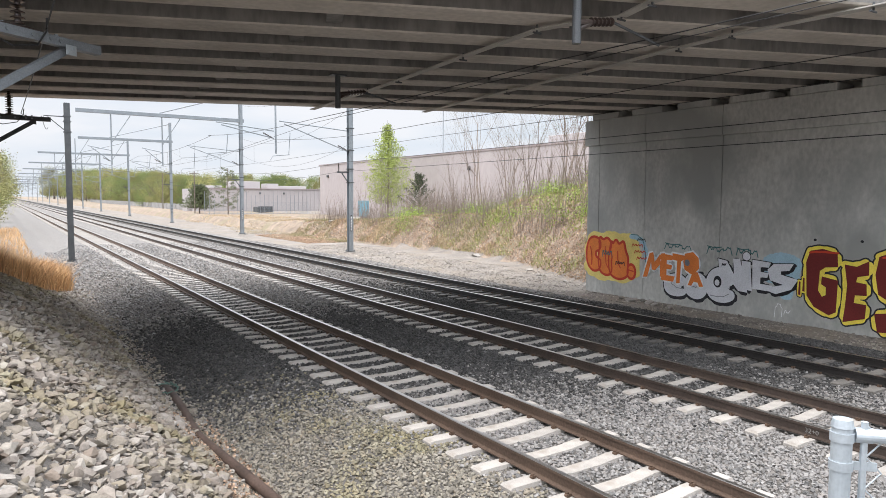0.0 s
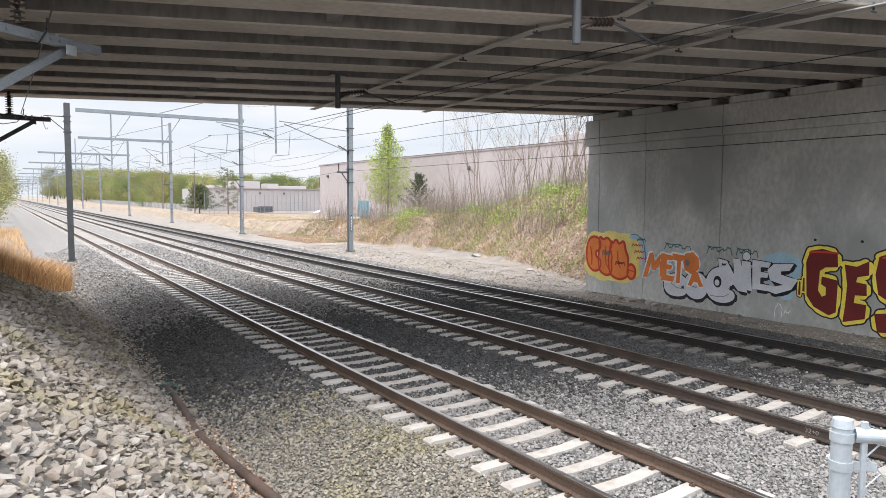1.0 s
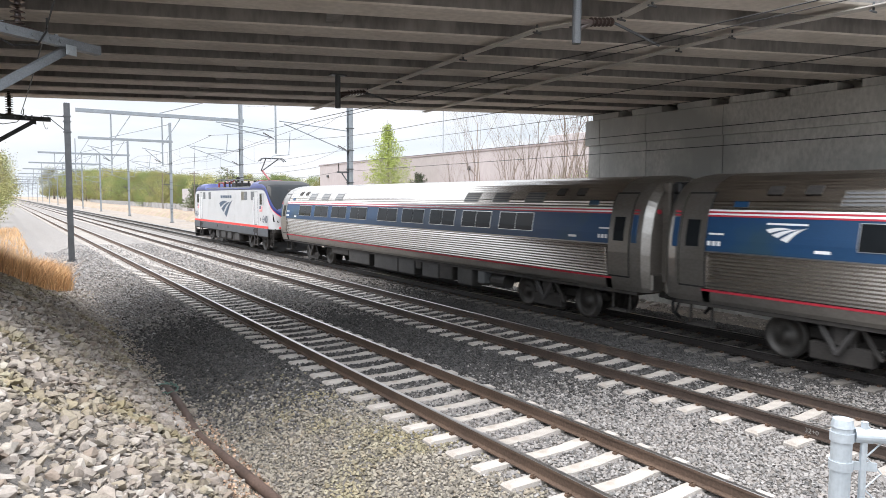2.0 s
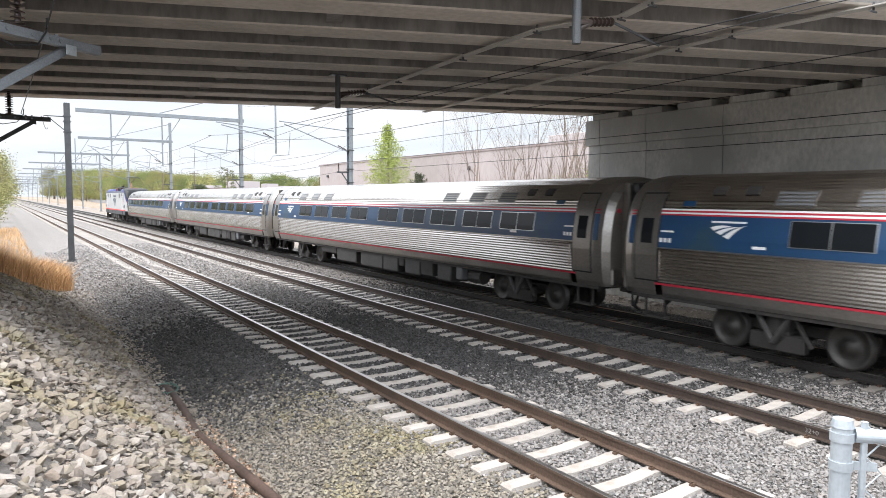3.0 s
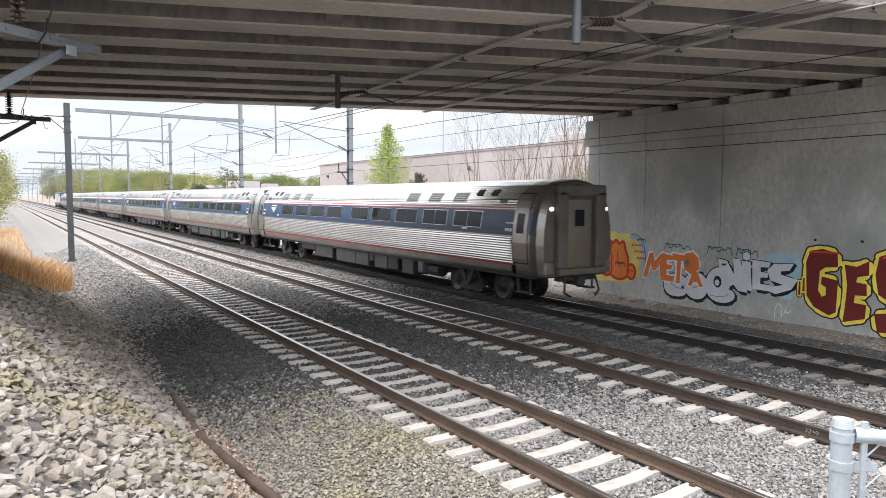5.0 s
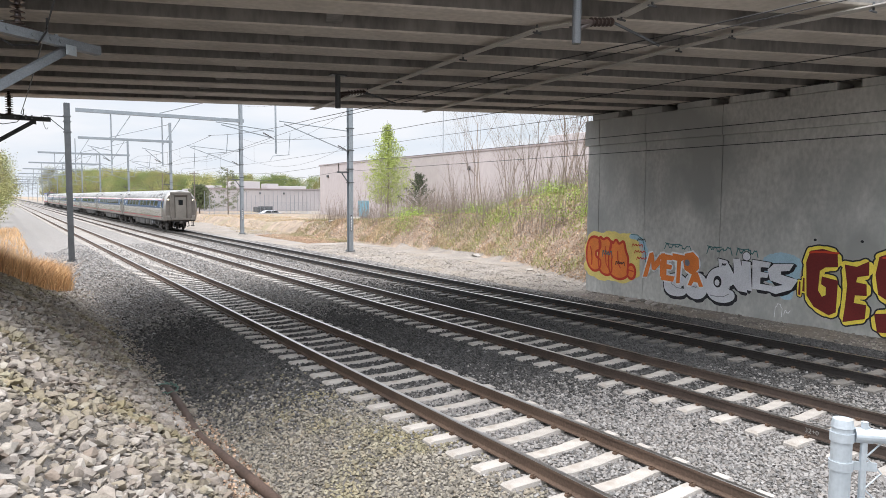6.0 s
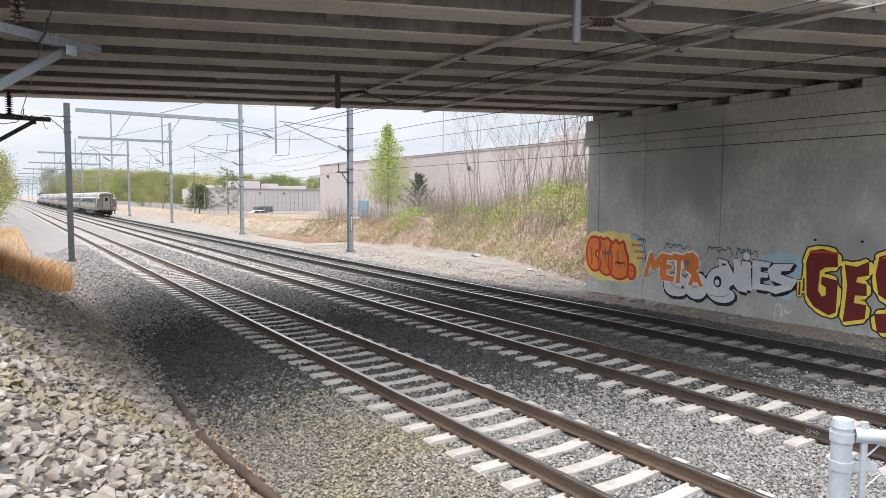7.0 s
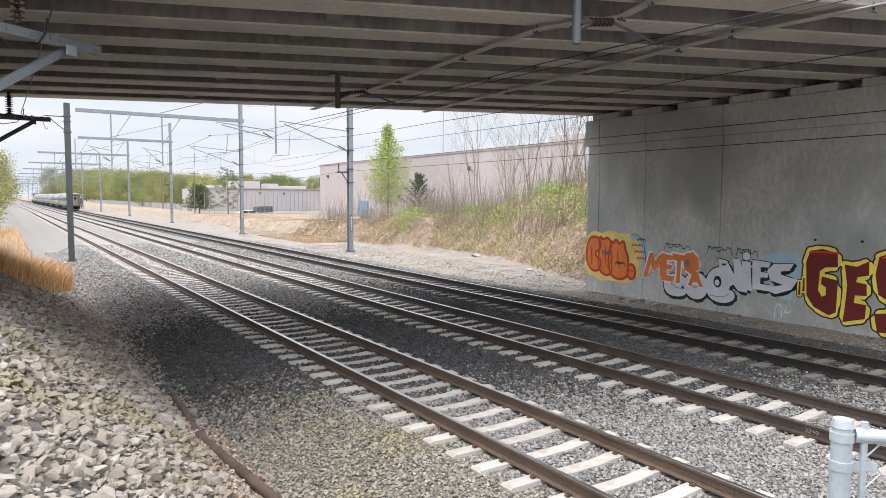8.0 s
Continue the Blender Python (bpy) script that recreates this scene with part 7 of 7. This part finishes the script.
    # orange block letters edged in white, over the silver
    g = thing("graffiti", "orange block letters edged in white spray paint", "graffiti", "graffiti on the abutment")
    for k, (poly, b) in enumerate(((M_SLANT, (16.98, 0.45, 1.0, 0.95)), (E_SHARP, (16.18, 0.40, 0.62, 0.98)), (T_SLANT, (15.68, 0.36, 0.55, 1.06)), (O_SLANT, (15.22, 0.72, 0.66, 0.80)), (A_SLANT, (15.0, 0.34, 0.62, 0.50)))):
        letter(g, poly, b, (("outline", 0.12, P_WHITE),), P_ORANGE, 0.0225 + 0.0015 * k, 0)
    letter(g, O_SLANT, (15.16, 1.0, 0.22, 0.25), (), P_SHADE, 0.0335, 1)
    # large maroon letters, lemon edge, black key line
    g = thing("graffiti", "large maroon letters edged in lemon yellow and black", "graffiti", "graffiti on the abutment")
    for k, (poly, b) in enumerate(((G_BLOCK, (10.90, 0.0, 0.92, 1.92)), (E_BLOCK, (9.80, -0.14, 0.66, 1.80)), (S_BLOCK, (8.98, -0.28, 0.95, 2.26)), (E_BLOCK, (7.9, -0.2, 0.9, 1.95)))):
        letter(g, poly, b, (("key_line", 0.30, P_BLACK), ("edge", 0.21, P_LEMON)), P_MAROON, 0.006 + 0.0006 * k, 0)
    for y in (11.10, 10.98):
        letter(g, I_SHARP, (y, 0.48 + (11.1 - y), 0.07, 0.42), (("key_line", 0.16, P_BLACK), ("edge", 0.10, P_LEMON)), P_MAROON, 0.005, 0)
    for y, z in ((10.72, 2.13), (9.42, 2.15)):
        letter(g, O_BUBBLE, (y, z, 0.10, 0.08), (), P_BLACK, 0.005, 1)
    for line, b in (([(0.0, 0.8), (0.3, 0.95), (0.9, 0.9)], (10.8, 1.55, 0.9, 0.3)), ([(0.0, 0.8), (0.4, 0.95), (0.95, 0.9)], (8.8, 1.5, 0.9, 0.35))):
        strokes(g, "highlight", [line], 0.06, P_RED, b, 0.017)
    # thin teal tags above
    g = thing("graffiti", "thin teal tags scrawled above the letters", "graffiti", "graffiti on the abutment")
    for y, w in ((16.05, 1.2), (14.3, 1.0), (13.2, 0.8)):
        strokes(g, "scrawl", [[(u, 0.5 + (v - 0.5) * (0.7 + 0.5 * abs(math.sin(7 * u + y)))) for u, v in SCRAWL], [(0.02, 0.75), (0.3, 0.6), (0.55, 0.72)]], 0.032, P_TEAL, (y, 1.50, w, 0.36), 0.0045)
    # white scribble near the foot
    strokes(g, "scrawl", [[(0.0, 0.0), (0.05, 1.0), (0.5, 0.9), (0.45, 0.1)], [(0.6, 0.3), (0.7, 0.7), (0.8, 0.3), (1.0, 0.6)]], 0.02, P_WHITE, (11.82, -0.30, 0.5, 0.45), 0.005)


build_graffiti()


# ---- loose stones at the foot of the abutment ----
def build_foot_rocks():
    rnd = random.Random(3)
    meshes = rock_meshes(5, 13, PALE_ROCK)
    for x, y, r in ((19.45, 17.0, 0.22), (19.5, 16.2, 0.16), (19.3, 15.8, 0.13), (19.6, 17.6, 0.1), (19.4, 15.2, 0.1), (19.75, 16.7, 0.12), (18.6, 9.2, 0.09), (22.0, 25.0, 0.16), (23.0, 26.9, 0.2), (21.3, 22.4, 0.14), (25.7, 35.2, 0.34), (27.6, 57.0, 0.5), (22.5, 24.2, 0.12), (21.2, 21.0, 0.14), (26.5, 60.0, 0.3)):
        t = tagged(new("rock", rnd.choice(meshes)), "pale angular rock lying on the earth", "rock", "loose rocks")
        t.matrix_basis = Matrix.LocRotScale((x, y, ground_z(x, y) + r * 0.25), Euler((rnd.uniform(-0.3, 0.3), rnd.uniform(-0.3, 0.3), rnd.uniform(0, 6))), (r, r * 1.2, r))
    rs = np.random.RandomState(4)
    n = 16000
    x, y = rs.uniform(17.2, 23.5, n), rs.uniform(6, 50, n)
    z = np.array([ground_z(a, b) for a, b in zip(x, y)])
    stone_field("loose_gravel", np.stack([x, y, z + 0.005], 1), rs.uniform(0.012, 0.045, n) * (1 + (rs.rand(n) > 0.97) * 1.5), PALE_GRAVEL, "scattered grey gravel on brown earth", 8, 0.6, "gravel")


PALE_ROCK = mat("pale_rock", (0.34, 0.31, 0.28), 0.9, vary=0.15, scale=2, fine=14, bump=0.4, obj=0.2)
PALE_GRAVEL = mat("pale_gravel", (0.30, 0.265, 0.23), 0.9, vary=0.15, scale=4, bump=0.2, island=0.4)
build_foot_rocks()
build_ballast()
build_riprap()
build_ties()


def build_chalk_mark():
    """Numbers chalked on the near side of a rail."""
    cu = bpy.data.curves.new("chalk_mark", "FONT")
    cu.body, cu.size, cu.extrude = "32+0", 0.10, 0.0005
    ob = new("chalk_mark", cu)
    ob.matrix_basis = pose(TRACKS[1] - GAUGE / 2 - 0.0125, 5.33, -0.135, 90, 0, -90)
    ob.parent = ROAD[1]
    cu.materials.append(mat("worn_chalk", (0.30, 0.29, 0.27), 0.9, vary=0.2, scale=20, bump=0.0))


build_chalk_mark()


def motions():
    v, y0 = 53.653, 30.10
    for ob, back in TRAIN:
        walk(ob, [(t / 2, pose(TRACKS[2], y0 + v * (t / 2 - 1.5) - back, 0)) for t in range(17)])
    walk(CAR, [(t * 2.0, pose(38.3 + 2.05 * (7.0 - t * 2.0), 118.0, -0.44)) for t in range(5)])


motions()
